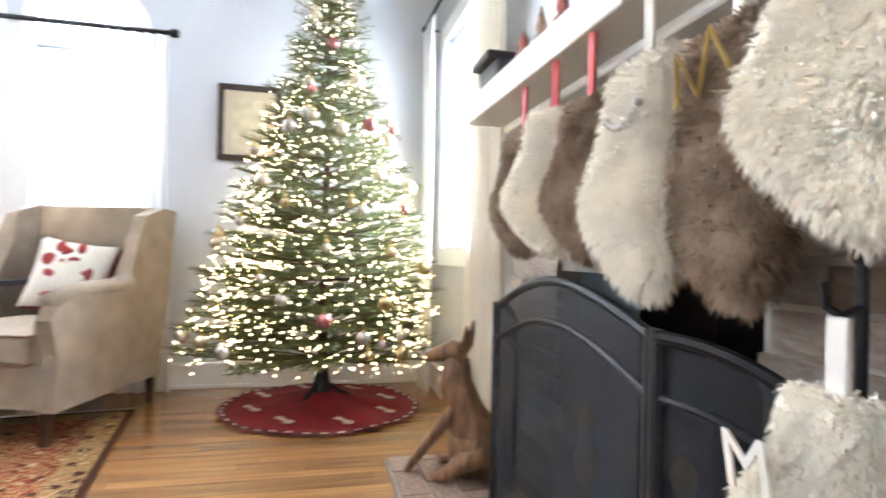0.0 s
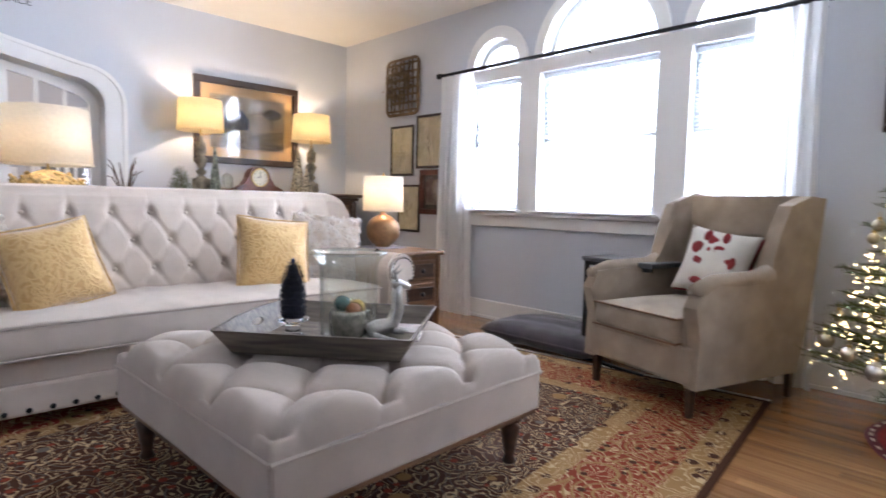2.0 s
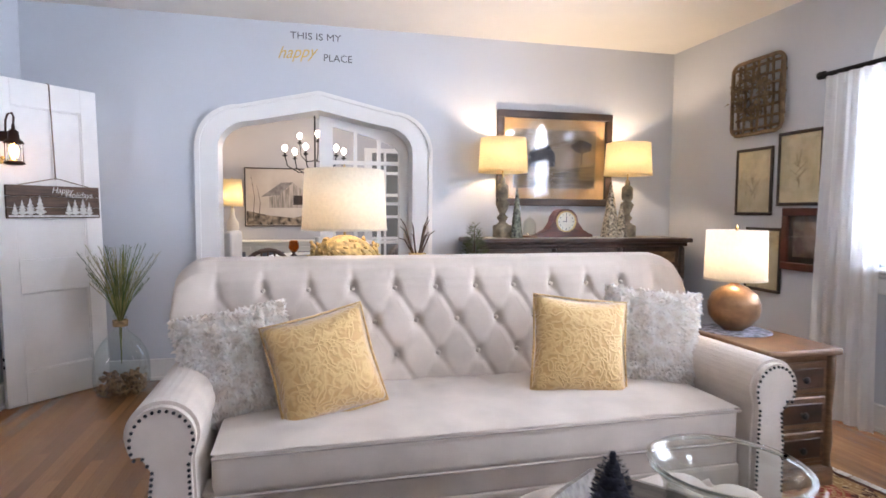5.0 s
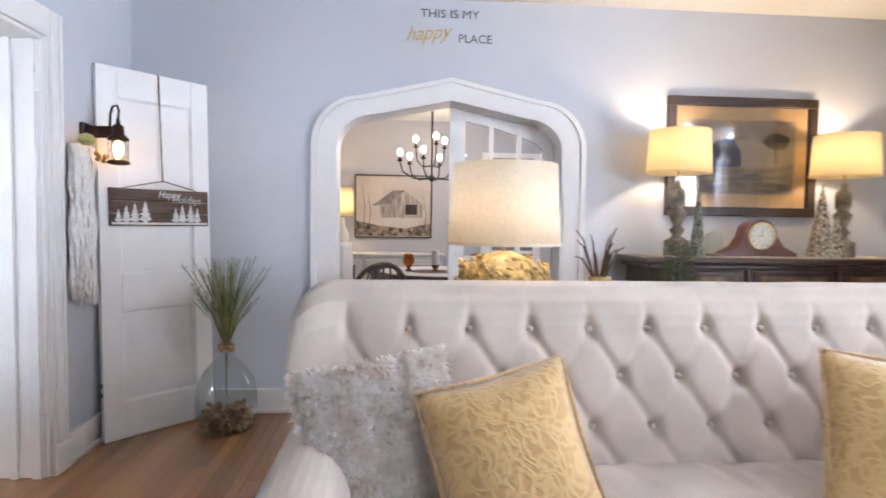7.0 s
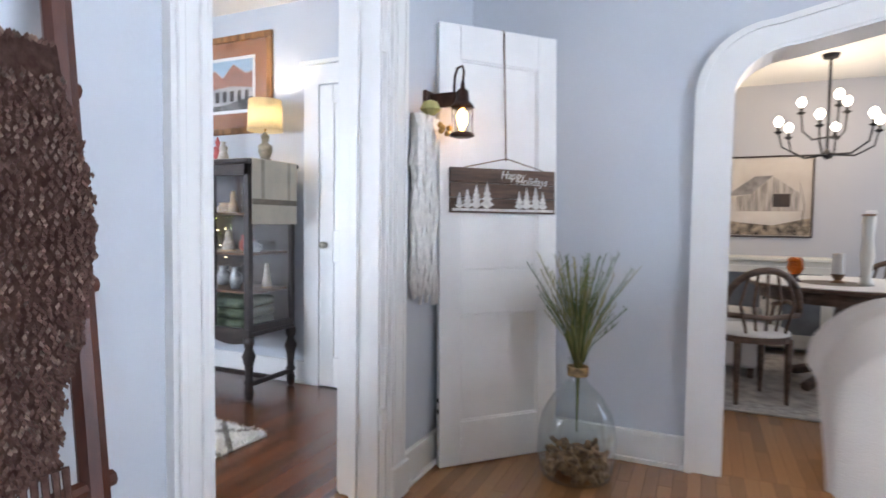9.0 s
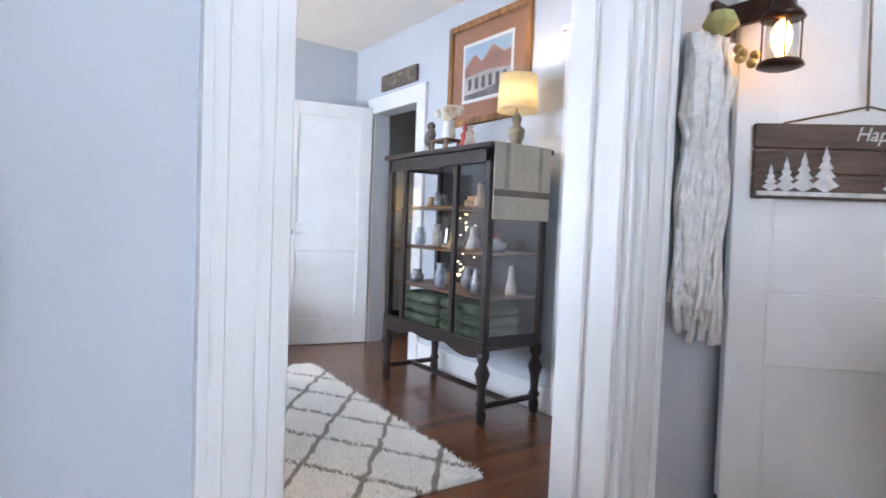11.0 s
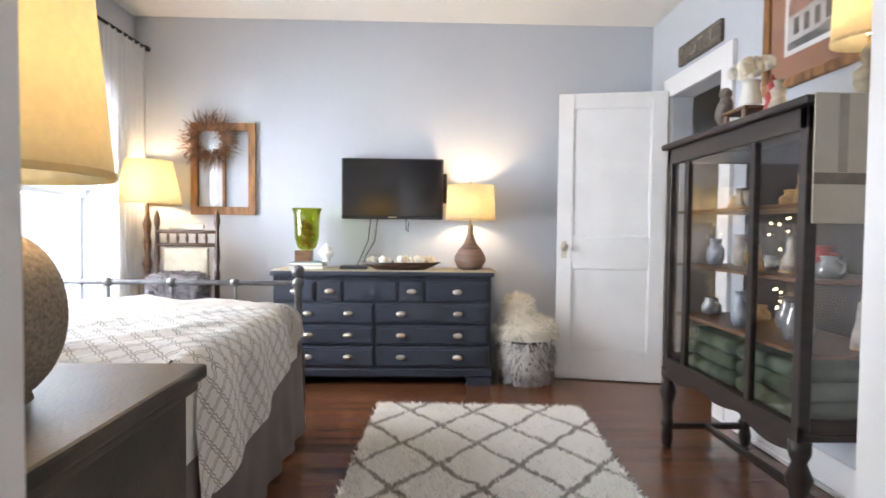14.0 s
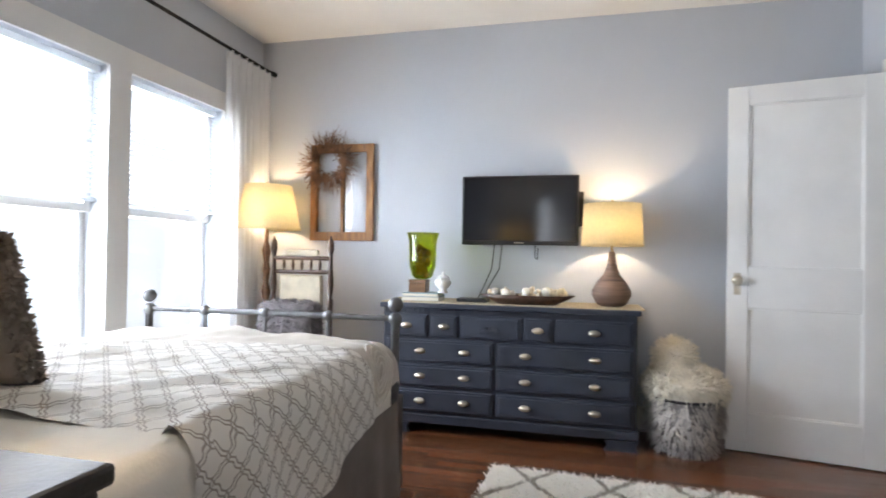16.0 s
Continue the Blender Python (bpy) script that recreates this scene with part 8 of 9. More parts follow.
for x in (-0.07, 0.07):
    for y in (-0.045, 0.045):
        part("leg", lathe([(0.010, 0), (0.012, 0.07)], 8), M_BROWN, st, m=pose(x, y, 0))
fl = thing("flower_jug", pose(-1.95, 5.98, 1.576), "speckled jug of cream hydrangeas", "flowers")
part("jug", lathe([(0.035, 0), (0.045, 0.02), (0.032, 0.09), (0.038, 0.11)], 16), M_MANT, fl, smooth=True)
for k in range(16):
    bm = bmesh.new()
    bmesh.ops.create_icosphere(bm, subdivisions=2, radius=0.03)
    for v in bm.verts:
        v.co *= 1 + 0.25 * noise.noise(v.co * 60)
    part("flower_head", bm, M_SHELLS[k % 2], fl, m=pose(cq.uniform(-0.06, 0.06), cq.uniform(-0.05, 0.05), 0.14 + cq.uniform(0, 0.045)))
bd2 = thing("bird_figurine", pose(-2.12, 5.96, 1.4905), "grey carved bird on a stand", "figurine")
bm = bmesh.new()
bmesh.ops.create_uvsphere(bm, u_segments=14, v_segments=10, radius=0.045, matrix=pose(0, 0, 0.11, 0, 30) @ Matrix.Diagonal((0.75, 0.75, 1.4, 1)))
bmesh.ops.create_uvsphere(bm, u_segments=12, v_segments=8, radius=0.027, matrix=pose(0.01, 0, 0.18))
part("bird_body", bm, M_TRAY, bd2, smooth=True)
part("stand", lathe([(0.035, 0), (0.035, 0.012), (0.008, 0.02), (0.008, 0.06)], 12), M_BROWN, bd2)
for k in range(2):
    ff = thing("cabinet_figurine", pose(-1.72 + 0.07 * k, 5.93 - 0.02 * k, 1.4905), "small red and cream painted holiday figurine", "figurine", "cabinet top figurines")
    part("figure_body", lathe([(0.032, 0), (0.035, 0.02), (0.022, 0.06), (0.028, 0.085), (0.012, 0.10), (0.018, 0.12), (0.002, 0.16 - 0.04 * k)], 14), CM[2 - 2 * k], ff, smooth=True)
    part("base", lathe([(0.038, 0), (0.036, 0.01), (0.03, 0.012)], 14), M_BRASS, ff)
# tree with lights seen in the hall, and dark shelves behind it
hs = thing("hall_shelf", pose(-3.2, YB + 1.30, 0), "dark shelf with clutter in the hall", "shelf")
for z in (0.0, 0.5, 1.0, 1.5, 1.9):
    part("board", bx(-0.55, -0.12, z, 0.75, 0.18, z + 0.025, 0.002), M_DARKWOOD, hs)
for x in (-0.55, 0.73):
    part("side", bx(x, -0.12, 0.026, x + 0.02, 0.18, 1.9, 0.002), M_DARKWOOD, hs)
for k in range(14):
    t = thing("hall_clutter", pose(-3.6 + 0.07 * k + cq.uniform(-0.02, 0.02), YB + 1.26, 1.526 if k % 2 else 1.026), "small painted object on the hall shelf", "ornament", "clutter on the hall shelf")
    part("ornament_body", lathe([(0.03, 0), (0.04, 0.06), (0.02, 0.12), (0.028, 0.16), (0.001, 0.2)], 12), CM[k % 6], t, smooth=True)
    part("ornament_base", lathe([(0.036, 0), (0.036, 0.008), (0.02, 0.01)], 12), M_DARKWOOD, t)
ht = thing("hall_tree", pose(-3.0, YB + 0.75, 0), "slim dark tree with warm lights in hall", "christmas tree")
vs, fs_ = [], []
for k in range(2600):
    z = 0.15 + 1.75 * (1 - math.sqrt(cq.random()))
    R = 0.32 * (1 - (z - 0.15) / 1.8) * cq.uniform(0.3, 1.0) + 0.02
    a = cq.uniform(0, 6.283)
    p = Vector((R * math.cos(a), R * math.sin(a), z))
    d = Vector((math.cos(a), math.sin(a), cq.uniform(-0.2, 0.6))).normalized() * 0.06
    s = d.cross(Vector((0.2, 0.1, 1))).normalized() * 0.006
    i = len(vs)
    vs.extend(((p - s)[:], (p + s)[:], (p + d)[:]))
    fs_.append((i, i + 1, i + 2))
me = bpy.data.meshes.new("needles")
me.from_pydata(vs, [], fs_)
me.materials.append(M_NEEDLE)
o = new("needles", me)
o.parent = ht
o["kind"] = "stuff"
part("trunk", tube([(0, 0, 0.0), (0, 0, 1.9)], 0.02, 6, None, 0.006), M_BARK, ht)
bm = bmesh.new()
for k in range(120):
    z = 0.2 + 1.65 * (1 - math.sqrt(cq.random()))
    R = 0.34 * (1 - (z - 0.15) / 1.8) + 0.02
    a = cq.uniform(0, 6.283)
    bmesh.ops.create_icosphere(bm, subdivisions=1, radius=0.008, matrix=pose(R * math.cos(a), R * math.sin(a), z))
stuff_part("fairy_lights", bm, M_FAIRY, ht)

# ---------- bed ----------
M_PEWTER = mat("brushed_pewter_bed", (0.17, 0.17, 0.175), 0.45, 0.6, var=0.15, scale=20)
BY0, BY1, BXF, BXH = 2.68, 3.985, -2.615, -0.30
bed = thing("metal_bed", I4, "grey metal bed frame with ball finials", "bed")
for x, h in ((BXF, 0.83), (BXH, 1.15)):
    for y in (BY0, BY1):
        p = part("post", lathe([(0.02, 0), (0.024, 0.02), (0.019, 0.05), (0.019, h - 0.08), (0.03, h - 0.07), (0.03, h - 0.045), (0.017, h - 0.03)], 14), M_PEWTER, bed, smooth=True, m=pose(x, y, 0))
        bm = bmesh.new()
        bmesh.ops.create_uvsphere(bm, u_segments=16, v_segments=12, radius=0.034)
        part("finial", bm, M_PEWTER, p, "round ball finial", True, pose(0, 0, h + 0.008))
    z = h - 0.055
    part("rail", tube([(x, BY0, z), (x, BY1, z)], 0.014, 10), M_PEWTER, bed)
    part("rail", tube([(x, BY0, 0.38), (x, BY1, 0.38)], 0.014, 10), M_PEWTER, bed)
    for k in range(1, 4):
        y = BY0 + (BY1 - BY0) * k / 4
        part("collar", lathe([(0.018, -0.02), (0.026, 0), (0.018, 0.02)], 12), M_PEWTER, bed, smooth=True, m=pose(x, y, z, 90))
        part("spindle", tube([(x, y, 0.38), (x, y, z)], 0.009, 8), M_PEWTER, bed)
for y in (BY0, BY1):
    part("side_rail", bx(BXF, y - 0.015, 0.26, BXH, y + 0.015, 0.32, 0.003), M_PEWTER, bed)
mt = tagged(mesh_ob("mattress", rounded(BXF + 0.05, BY0 + 0.02, 0.30, BXH - 0.04, BY1 + 0.02, 0.668, 0.06, 4), mat("white_cotton_sheet", (0.72, 0.69, 0.63), 0.9, var=0.04, scale=5, bump=0.08, bscale=120), True), "white sheeted mattress on the metal bed", "mattress")
skt = thing("bed_skirt", I4, "taupe fabric bed skirt hanging to the floor", "bed skirt")
M_SKIRT = mat("taupe_cotton", (0.19, 0.16, 0.145), 0.95, var=0.1, scale=6, bump=0.1, bscale=200)


def skirt_side(a, b):
    x = BXF + 0.02 + (BXH - BXF - 0.06) * a
    return Vector((x, BY1 + 0.022 + 0.012 * math.sin(a * 60) * (1 - b) + 0.02 * (1 - b), 0.012 + 0.40 * b))


part("side_drop", grid(160, 10, skirt_side), M_SKIRT, skt, smooth=True)
part("foot_drop", grid(90, 10, lambda a, b: Vector((BXF - 0.035 - 0.012 * math.sin(a * 40) * (1 - b), BY0 + (BY1 - BY0 + 0.03) * a, 0.012 + 0.42 * b))), M_SKIRT, skt, smooth=True)


def trellis():
    m, nt, b = nodes("trellis_duvet_cotton")
    N, L = nt.nodes.new, nt.links.new
    tc = N("ShaderNodeUVMap")
    sep = N("ShaderNodeSeparateXYZ")
    L(tc.outputs[0], sep.inputs[0])

    def mn(op, a, c=None):
        n = N("ShaderNodeMath")
        n.operation = op
        for i, v in enumerate((a, c)):
            if v is None:
                continue
            if isinstance(v, (int, float)):
                n.inputs[i].default_value = v
            else:
                L(v, n.inputs[i])
        return n.outputs[0]
    s = mn("ADD", sep.outputs[0], sep.outputs[1])
    d = mn("SUBTRACT", sep.outputs[0], sep.outputs[1])
    P = 0.092
    wob1 = mn("MULTIPLY", mn("SINE", mn("MULTIPLY", d, 6.283 / P * 2)), 0.0035)
    wob2 = mn("MULTIPLY", mn("SINE", mn("MULTIPLY", s, 6.283 / P * 2)), 0.0035)
    l1 = mn("ABSOLUTE", mn("SUBTRACT", mn("ABSOLUTE", mn("SUBTRACT", mn("FRACT", mn("DIVIDE", mn("ADD", s, wob1), P)), 0.5)), 0.085))
    l2 = mn("ABSOLUTE", mn("SUBTRACT", mn("ABSOLUTE", mn("SUBTRACT", mn("FRACT", mn("DIVIDE", mn("ADD", d, wob2), P)), 0.5)), 0.085))
    line = mn("LESS_THAN", mn("MINIMUM", l1, l2), 0.036)
    mx = N("ShaderNodeMix")
    mx.data_type = "RGBA"
    mx.inputs[6].default_value, mx.inputs[7].default_value = (0.74, 0.71, 0.66, 1), (0.36, 0.32, 0.28, 1)
    L(line, mx.inputs[0])
    L(mx.outputs[2], b.inputs["Base Color"])
    b.inputs["Roughness"].default_value = 0.9
    n3 = N("ShaderNodeTexNoise")
    n3.inputs["Scale"].default_value = 240
    bp3 = N("ShaderNodeBump")
    bp3.inputs["Strength"].default_value, bp3.inputs["Distance"].default_value = 0.3, 0.003
    L(n3.outputs[0], bp3.inputs["Height"])
    L(bp3.outputs[0], b.inputs["Normal"])
    return m


def duvet_point(s, t):
    """s along the bed from the foot, t across from the window side to over the near edge (drop past 1)."""
    x = BXF + 0.045 + s
    wr = 0.014 * noise.noise(Vector((s * 3.1, t * 2.7, 0.3))) + 0.010 * noise.noise(Vector((s * 8 + 3 * t, t * 6, 2))) + 0.005 * noise.noise(Vector((s * 19, t * 15, 5)))
    width = BY1 - BY0
    flat = width - 0.06
    y_run = t
    if y_run < flat:
        y = BY0 + y_run
        z = 0.685 + 0.02 * math.sin(math.pi * y_run / flat) + wr * 1.4 - 0.028 * min(1, max(0, (s - 1.15) / 0.19))
    else:
        q = y_run - flat
        a = min(q / 0.14, 1.0) * math.pi / 2
        y = BY0 + flat + 0.09 * math.sin(a) + 0.03 * max(0, q - 0.14) * 0.6 + 0.012 * math.sin(s * 17 + q * 5) * min(1, q / 0.2)
        z = 0.685 - 0.09 * (1 - math.cos(a)) - max(0, q - 0.14) + wr
    foot = max(0.0, 0.06 - s) / 0.06
    z -= 0.05 * foot * foot
    return Vector((x, y, z))


def drop(s):
    """How far the duvet hangs over the near edge: short at the foot, longest at the turned back corner."""
    if s < 0.66:
        return 0.20 + 0.20 * s / 0.66
    return 0.40 + 0.12 * min(1, (s - 0.66) / 0.8)


duv = thing("duvet", I4, "white duvet with taupe trellis pattern, turned back", "duvet")


def duvet_sheet(s0, s1, nu, nv, material, lift, name, label):
    bm = bmesh.new()
    uv = bm.loops.layers.uv.new("UVMap")
    vs, st = [], []
    for i in range(nu + 1):
        row, rs = [], []
        for j in range(nv + 1):
            f = j / nv
            s = s0 + (s1 - s0) * i / nu
            tmax = BY1 - BY0 - 0.06 + drop(s)
            t = tmax * f
            if name == "trellis_side":
                s = s + 0.55 * (1 - f) * 0.6 * (1 - i / nu)
            p = duvet_point(s, t)
            q = (t - (BY1 - BY0 - 0.06))
            p = p + (Vector((0, lift, 0)) if q > 0.1 else Vector((0, 0, lift)))
            row.append(bm.verts.new(p))
            rs.append((s, t))
        vs.append(row)
        st.append(rs)
    for i in range(nu):
        for j in range(nv):
            f = bm.faces.new((vs[i][j], vs[i + 1][j], vs[i + 1][j + 1], vs[i][j + 1]))
            for l, (a, b) in zip(f.loops, ((i, j), (i + 1, j), (i + 1, j + 1), (i, j + 1))):
                l[uv].uv = st[a][b]
    part(name, bm, material, duv, label, True)


M_PAIS = mat("taupe_paisley_cotton", (0.60, 0.55, 0.49), 0.9, var=0.12, scale=11, bump=0.08, bscale=160, second=(0.48, 0.43, 0.37))
duvet_sheet(0.0, 1.30, 60, 70, M_PAIS, 0.0, "paisley_side", "beige paisley side")
duvet_sheet(0.30, 1.34, 80, 80, trellis(), 0.009, "trellis_side", "white side with taupe trellis lines")
sq = random.Random(6)
for k in range(5):
    pts = []
    for j in range(16):
        a = j / 15 * 6.283
        s = 0.20 + 0.10 * (k / 5 + 0.25) * math.cos(a)
        t = 1.40 + 0.13 * (k / 5 + 0.25) * math.sin(a)
        p = duvet_point(s, t)
        pts.append(p + Vector((0, 0.002, 0.002)))
    part("paisley_line", tube(pts, 0.0035, 4), M_PIL, duv, "white paisley line")
pl = thing("bed_pillow", pose(-1.33, 3.10, 0.885, 0, 0, 92) @ pose(0, 0, 0, 16), "taupe ruffled pillow on the bed", "pillow", "bed pillows")
M_RUFF = mat("taupe_ruffled_linen", (0.30, 0.25, 0.215), 0.95, var=0.12, scale=9, bump=0.15, bscale=200)
part("pillow_body", cushion(0.62, 0.42, 0.18, 14), M_RUFF, pl, smooth=True)
src = tube([(-0.3, 0, -0.2), (-0.31, 0, 0.2), (0.31, 0, 0.2), (0.3, 0, -0.2)], 0.012, 6)
stuff_part("ruffle", fur(src, 4500, 0.026, 0.007, rng, 0.0, 0.8), M_RUFF, pl, "fringed edge")
src.free()
copy_thing(pl, pose(-1.12, 3.02, 0.88, 0, 0, 90) @ pose(0, 0, 0, 20))

# nightstand and lamp beside the doorway
ns = thing("nightstand", pose(-0.615, 4.02, 0) @ Matrix.Diagonal((1, 1, 1.04, 1)), "black painted nightstand with worn edges", "nightstand")
M_WORN = mat("worn_black_paint", (0.022, 0.018, 0.014), 0.5, var=0.4, scale=9, bump=0.05, second=(0.06, 0.045, 0.028))
part("body", bx(-0.17, -0.17, 0.06, 0.32, 0.155, 0.70, 0.004), M_WORN, ns)
part("top", bx(-0.205, -0.20, 0.722, 0.36, 0.185, 0.752, 0.008, 2), M_WORN, ns)
part("top_moulding", bx(-0.192, -0.19, 0.70, 0.345, 0.172, 0.7215, 0.008, 2), M_WORN, ns)
for k in range(3):
    z = 0.11 + 0.195 * k
    d = part("drawer", bx(-0.185, -0.15, z, -0.1705, 0.135, z + 0.18, 0.004), M_WORN, ns)
    part("knob", moved(lathe([(0.006, 0), (0.014, 0.012), (0.001, 0.022)], 10), pose(-0.1855, 0, z + 0.09, 0, -90)), M_BRASS, d)
for x in (-0.14, 0.29):
    for y in (-0.14, 0.125):
        part("foot", lathe([(0.025, 0), (0.03, 0.06)], 10), M_WORN, ns, m=pose(x, y, 0))
M_WICK = mat("woven_grey_brown", (0.27, 0.21, 0.15), 0.85, var=0.25, scale=140, bump=0.5, bscale=90)
drum_lamp("nightstand_lamp", pose(-0.50, 3.965, 0.7825), "round woven lamp with lit burlap shade", [(0.06, 0), (0.085, 0.008)] + [(0.02 + 0.112 * math.sin(radians(a)) ** 0.8, 0.14 - 0.135 * math.cos(radians(a))) for a in range(28, 166, 9)] + [(0.022, 0.285), (0.02, 0.30)], M_WICK, 0.355, 0.20, 0.165, 0.38, M_SHADE, 20)
# floor lamp, old chair, fur basket, rugs, curtain
drum_lamp("floor_lamp", pose(-3.66, 2.70, 0), "turned wooden floor lamp with lit burlap shade", [(0.15, 0), (0.15, 0.02), (0.06, 0.05), (0.02, 0.09), (0.03, 0.2), (0.018, 0.25), (0.022, 0.5), (0.03, 0.55), (0.02, 0.6), (0.026, 0.68), (0.016, 0.72), (0.032, 0.80), (0.018, 0.86), (0.028, 0.95), (0.018, 1.0), (0.03, 1.08), (0.014, 1.14), (0.012, 1.22)], M_BROWN, 1.22, 0.225, 0.165, 0.30, M_SHADE, 15)
oc = thing("antique_chair", pose(-3.60, 3.0, 0, 0, 0, 90), "antique turned wooden chair with upholstered back", "chair")
M_DAMASK = mat("faded_damask", (0.50, 0.44, 0.33), 0.9, var=0.2, scale=14, second=(0.38, 0.33, 0.25))
for x in (-0.205, 0.205):
    part("back_post", lathe([(0.016, 0), (0.02, 0.2), (0.014, 0.3), (0.024, 0.42), (0.016, 0.5), (0.02, 0.75), (0.012, 0.78), (0.022, 0.86), (0.014, 0.98), (0.012, 1.05), (0.022, 1.09), (0.02, 1.13), (0.003, 1.18)], 10), M_DARKWOOD, oc, smooth=True, m=pose(x, 0.0, 0))
    part("front_leg", lathe([(0.014, 0), (0.022, 0.15), (0.014, 0.3), (0.024, 0.42)], 10), M_DARKWOOD, oc, smooth=True, m=pose(x, -0.40, 0))
for z in (0.94, 1.03):
    part("back_rail", tube([(-0.205, 0, z), (0.205, 0, z)], 0.013, 8), M_DARKWOOD, oc)
for k in range(5):
    part("spindle", lathe([(0.006, 0.945), (0.012, 0.985), (0.006, 1.025)], 8), M_DARKWOOD, oc, m=pose(-0.13 + 0.065 * k, 0, 0))
part("back_panel", bx(-0.15, -0.025, 0.52, 0.15, 0.015, 0.92, 0.012, 2), M_DAMASK, oc, "faded damask back pad")
part("crest", bx(-0.12, -0.015, 1.045, 0.12, 0.015, 1.085, 0.012, 2), M_DAMASK, oc)
part("seat", rounded(-0.23, -0.42, 0.42, 0.23, 0.03, 0.49, 0.02, 2), M_DAMASK, oc)
th = thing("grey_fur_throw", pose(-3.50, 3.0, 0.492, 0, 0, 90), "grey shaggy fur cushion on the chair", "cushion")
part("throw_body", rounded(-0.19, -0.14, 0.0, 0.19, 0.05, 0.26, 0.05, 3), mat("grey_shag", (0.22, 0.20, 0.21), 0.95, var=0.2, scale=20, bump=0.4), th, smooth=True)
src = rounded(-0.19, -0.14, 0.02, 0.19, 0.05, 0.26, 0.05, 2)
stuff_part("shag", fur(src, 2200, 0.025, 0.004, rng, 0.2, 0.8), bpy.data.materials["grey_shag"], th)
src.free()
fb = thing("fur_basket", pose(-3.60, 5.36, 0), "dark wire basket stuffed with pale fur throws", "basket")
M_FURG = mat("grey_white_fur", (0.66, 0.61, 0.56), 0.95, var=0.3, scale=7, bump=0.2, second=(0.26, 0.23, 0.22))
part("basket_wall", shell([(0.15, 0.0), (0.175, 0.15), (0.185, 0.30)], 24, 0.01), mat("black_white_hide", (0.35, 0.32, 0.31), 0.9, var=0.6, scale=8, stretch=(3, 3, 0.7), second=(0.08, 0.07, 0.07)), fb, "striped hide basket wall", True)
part("basket_bottom", lathe([(0.149, 0.001), (0.148, 0.012), (0.001, 0.013)], 20), M_BLACK, fb)
part("rim", tube([(0.187 * math.cos(k / 20 * 6.283), 0.187 * math.sin(k / 20 * 6.283), 0.30) for k in range(21)], 0.008, 6), M_BLACK, fb)
src = lathe([(0.155, 0.01), (0.18, 0.15), (0.19, 0.28)], 18)
stuff_part("hide_fur", fur(src, 2200, 0.05, 0.005, rng, 0.9, 0.4), M_FURG, fb, "grey and white hide fur")
src.free()
ft = thing("fur_throw", pose(-3.60, 5.36, 0.30), "pale cream fur throw heaped in the basket", "throw")


def heap():
    bm = bmesh.new()
    bmesh.ops.create_icosphere(bm, subdivisions=3, radius=0.19, matrix=pose(0, 0, 0.06) @ Matrix.Diagonal((1, 1.1, 0.62, 1)))
    bmesh.ops.create_icosphere(bm, subdivisions=3, radius=0.10, matrix=pose(-0.03, -0.05, 0.20) @ Matrix.Diagonal((1, 1.1, 1.0, 1)))
    for v in bm.verts:
        v.co += v.co.normalized() * 0.03 * noise.noise(v.co * 9)
    return bm


part("throw_body", heap(), M_FURW, ft, smooth=True)
src = heap()
stuff_part("pile_hair", fur(src, 5200, 0.045, 0.004, rng, 0.5, 0.7), M_FURW, ft)
src.free()


def moroccan():
    m, nt, b = nodes("white_trellis_shag")
    N, L = nt.nodes.new, nt.links.new
    tc = N("ShaderNodeTexCoord")
    nz = N("ShaderNodeTexNoise")
    nz.inputs["Scale"].default_value = 9
    nz.inputs["Detail"].default_value = 5
    mixv = N("ShaderNodeMix")
    mixv.data_type = "VECTOR"
    mixv.inputs[0].default_value = 0.06
    L(tc.outputs["Object"], nz.inputs[0])
    L(tc.outputs["Object"], mixv.inputs[4])
    L(nz.outputs["Color"], mixv.inputs[5])
    sep = N("ShaderNodeSeparateXYZ")
    L(mixv.outputs[1], sep.inputs[0])

    def mn(op, a, c=None):
        n = N("ShaderNodeMath")
        n.operation = op
        for i, v in enumerate((a, c)):
            if v is None:
                continue
            if isinstance(v, (int, float)):
                n.inputs[i].default_value = v
            else:
                L(v, n.inputs[i])
        return n.outputs[0]
    u = mn("MULTIPLY", sep.outputs[0], 1 / 0.46)
    v = mn("MULTIPLY", sep.outputs[1], 1 / 0.34)
    l1 = mn("ABSOLUTE", mn("SUBTRACT", mn("FRACT", mn("ADD", mn("ADD", u, v), 40.25)), 0.5))
    l2 = mn("ABSOLUTE", mn("SUBTRACT", mn("FRACT", mn("ADD", mn("SUBTRACT", u, v), 40.25)), 0.5))
    line = mn("LESS_THAN", mn("MINIMUM", l1, l2), 0.042)
    mx = N("ShaderNodeMix")
    mx.data_type = "RGBA"
    mx.inputs[6].default_value, mx.inputs[7].default_value = (0.94, 0.92, 0.87, 1), (0.36, 0.33, 0.29, 1)
    L(line, mx.inputs[0])
    L(mx.outputs[2], b.inputs["Base Color"])
    b.inputs["Roughness"].default_value = 0.95
    return m


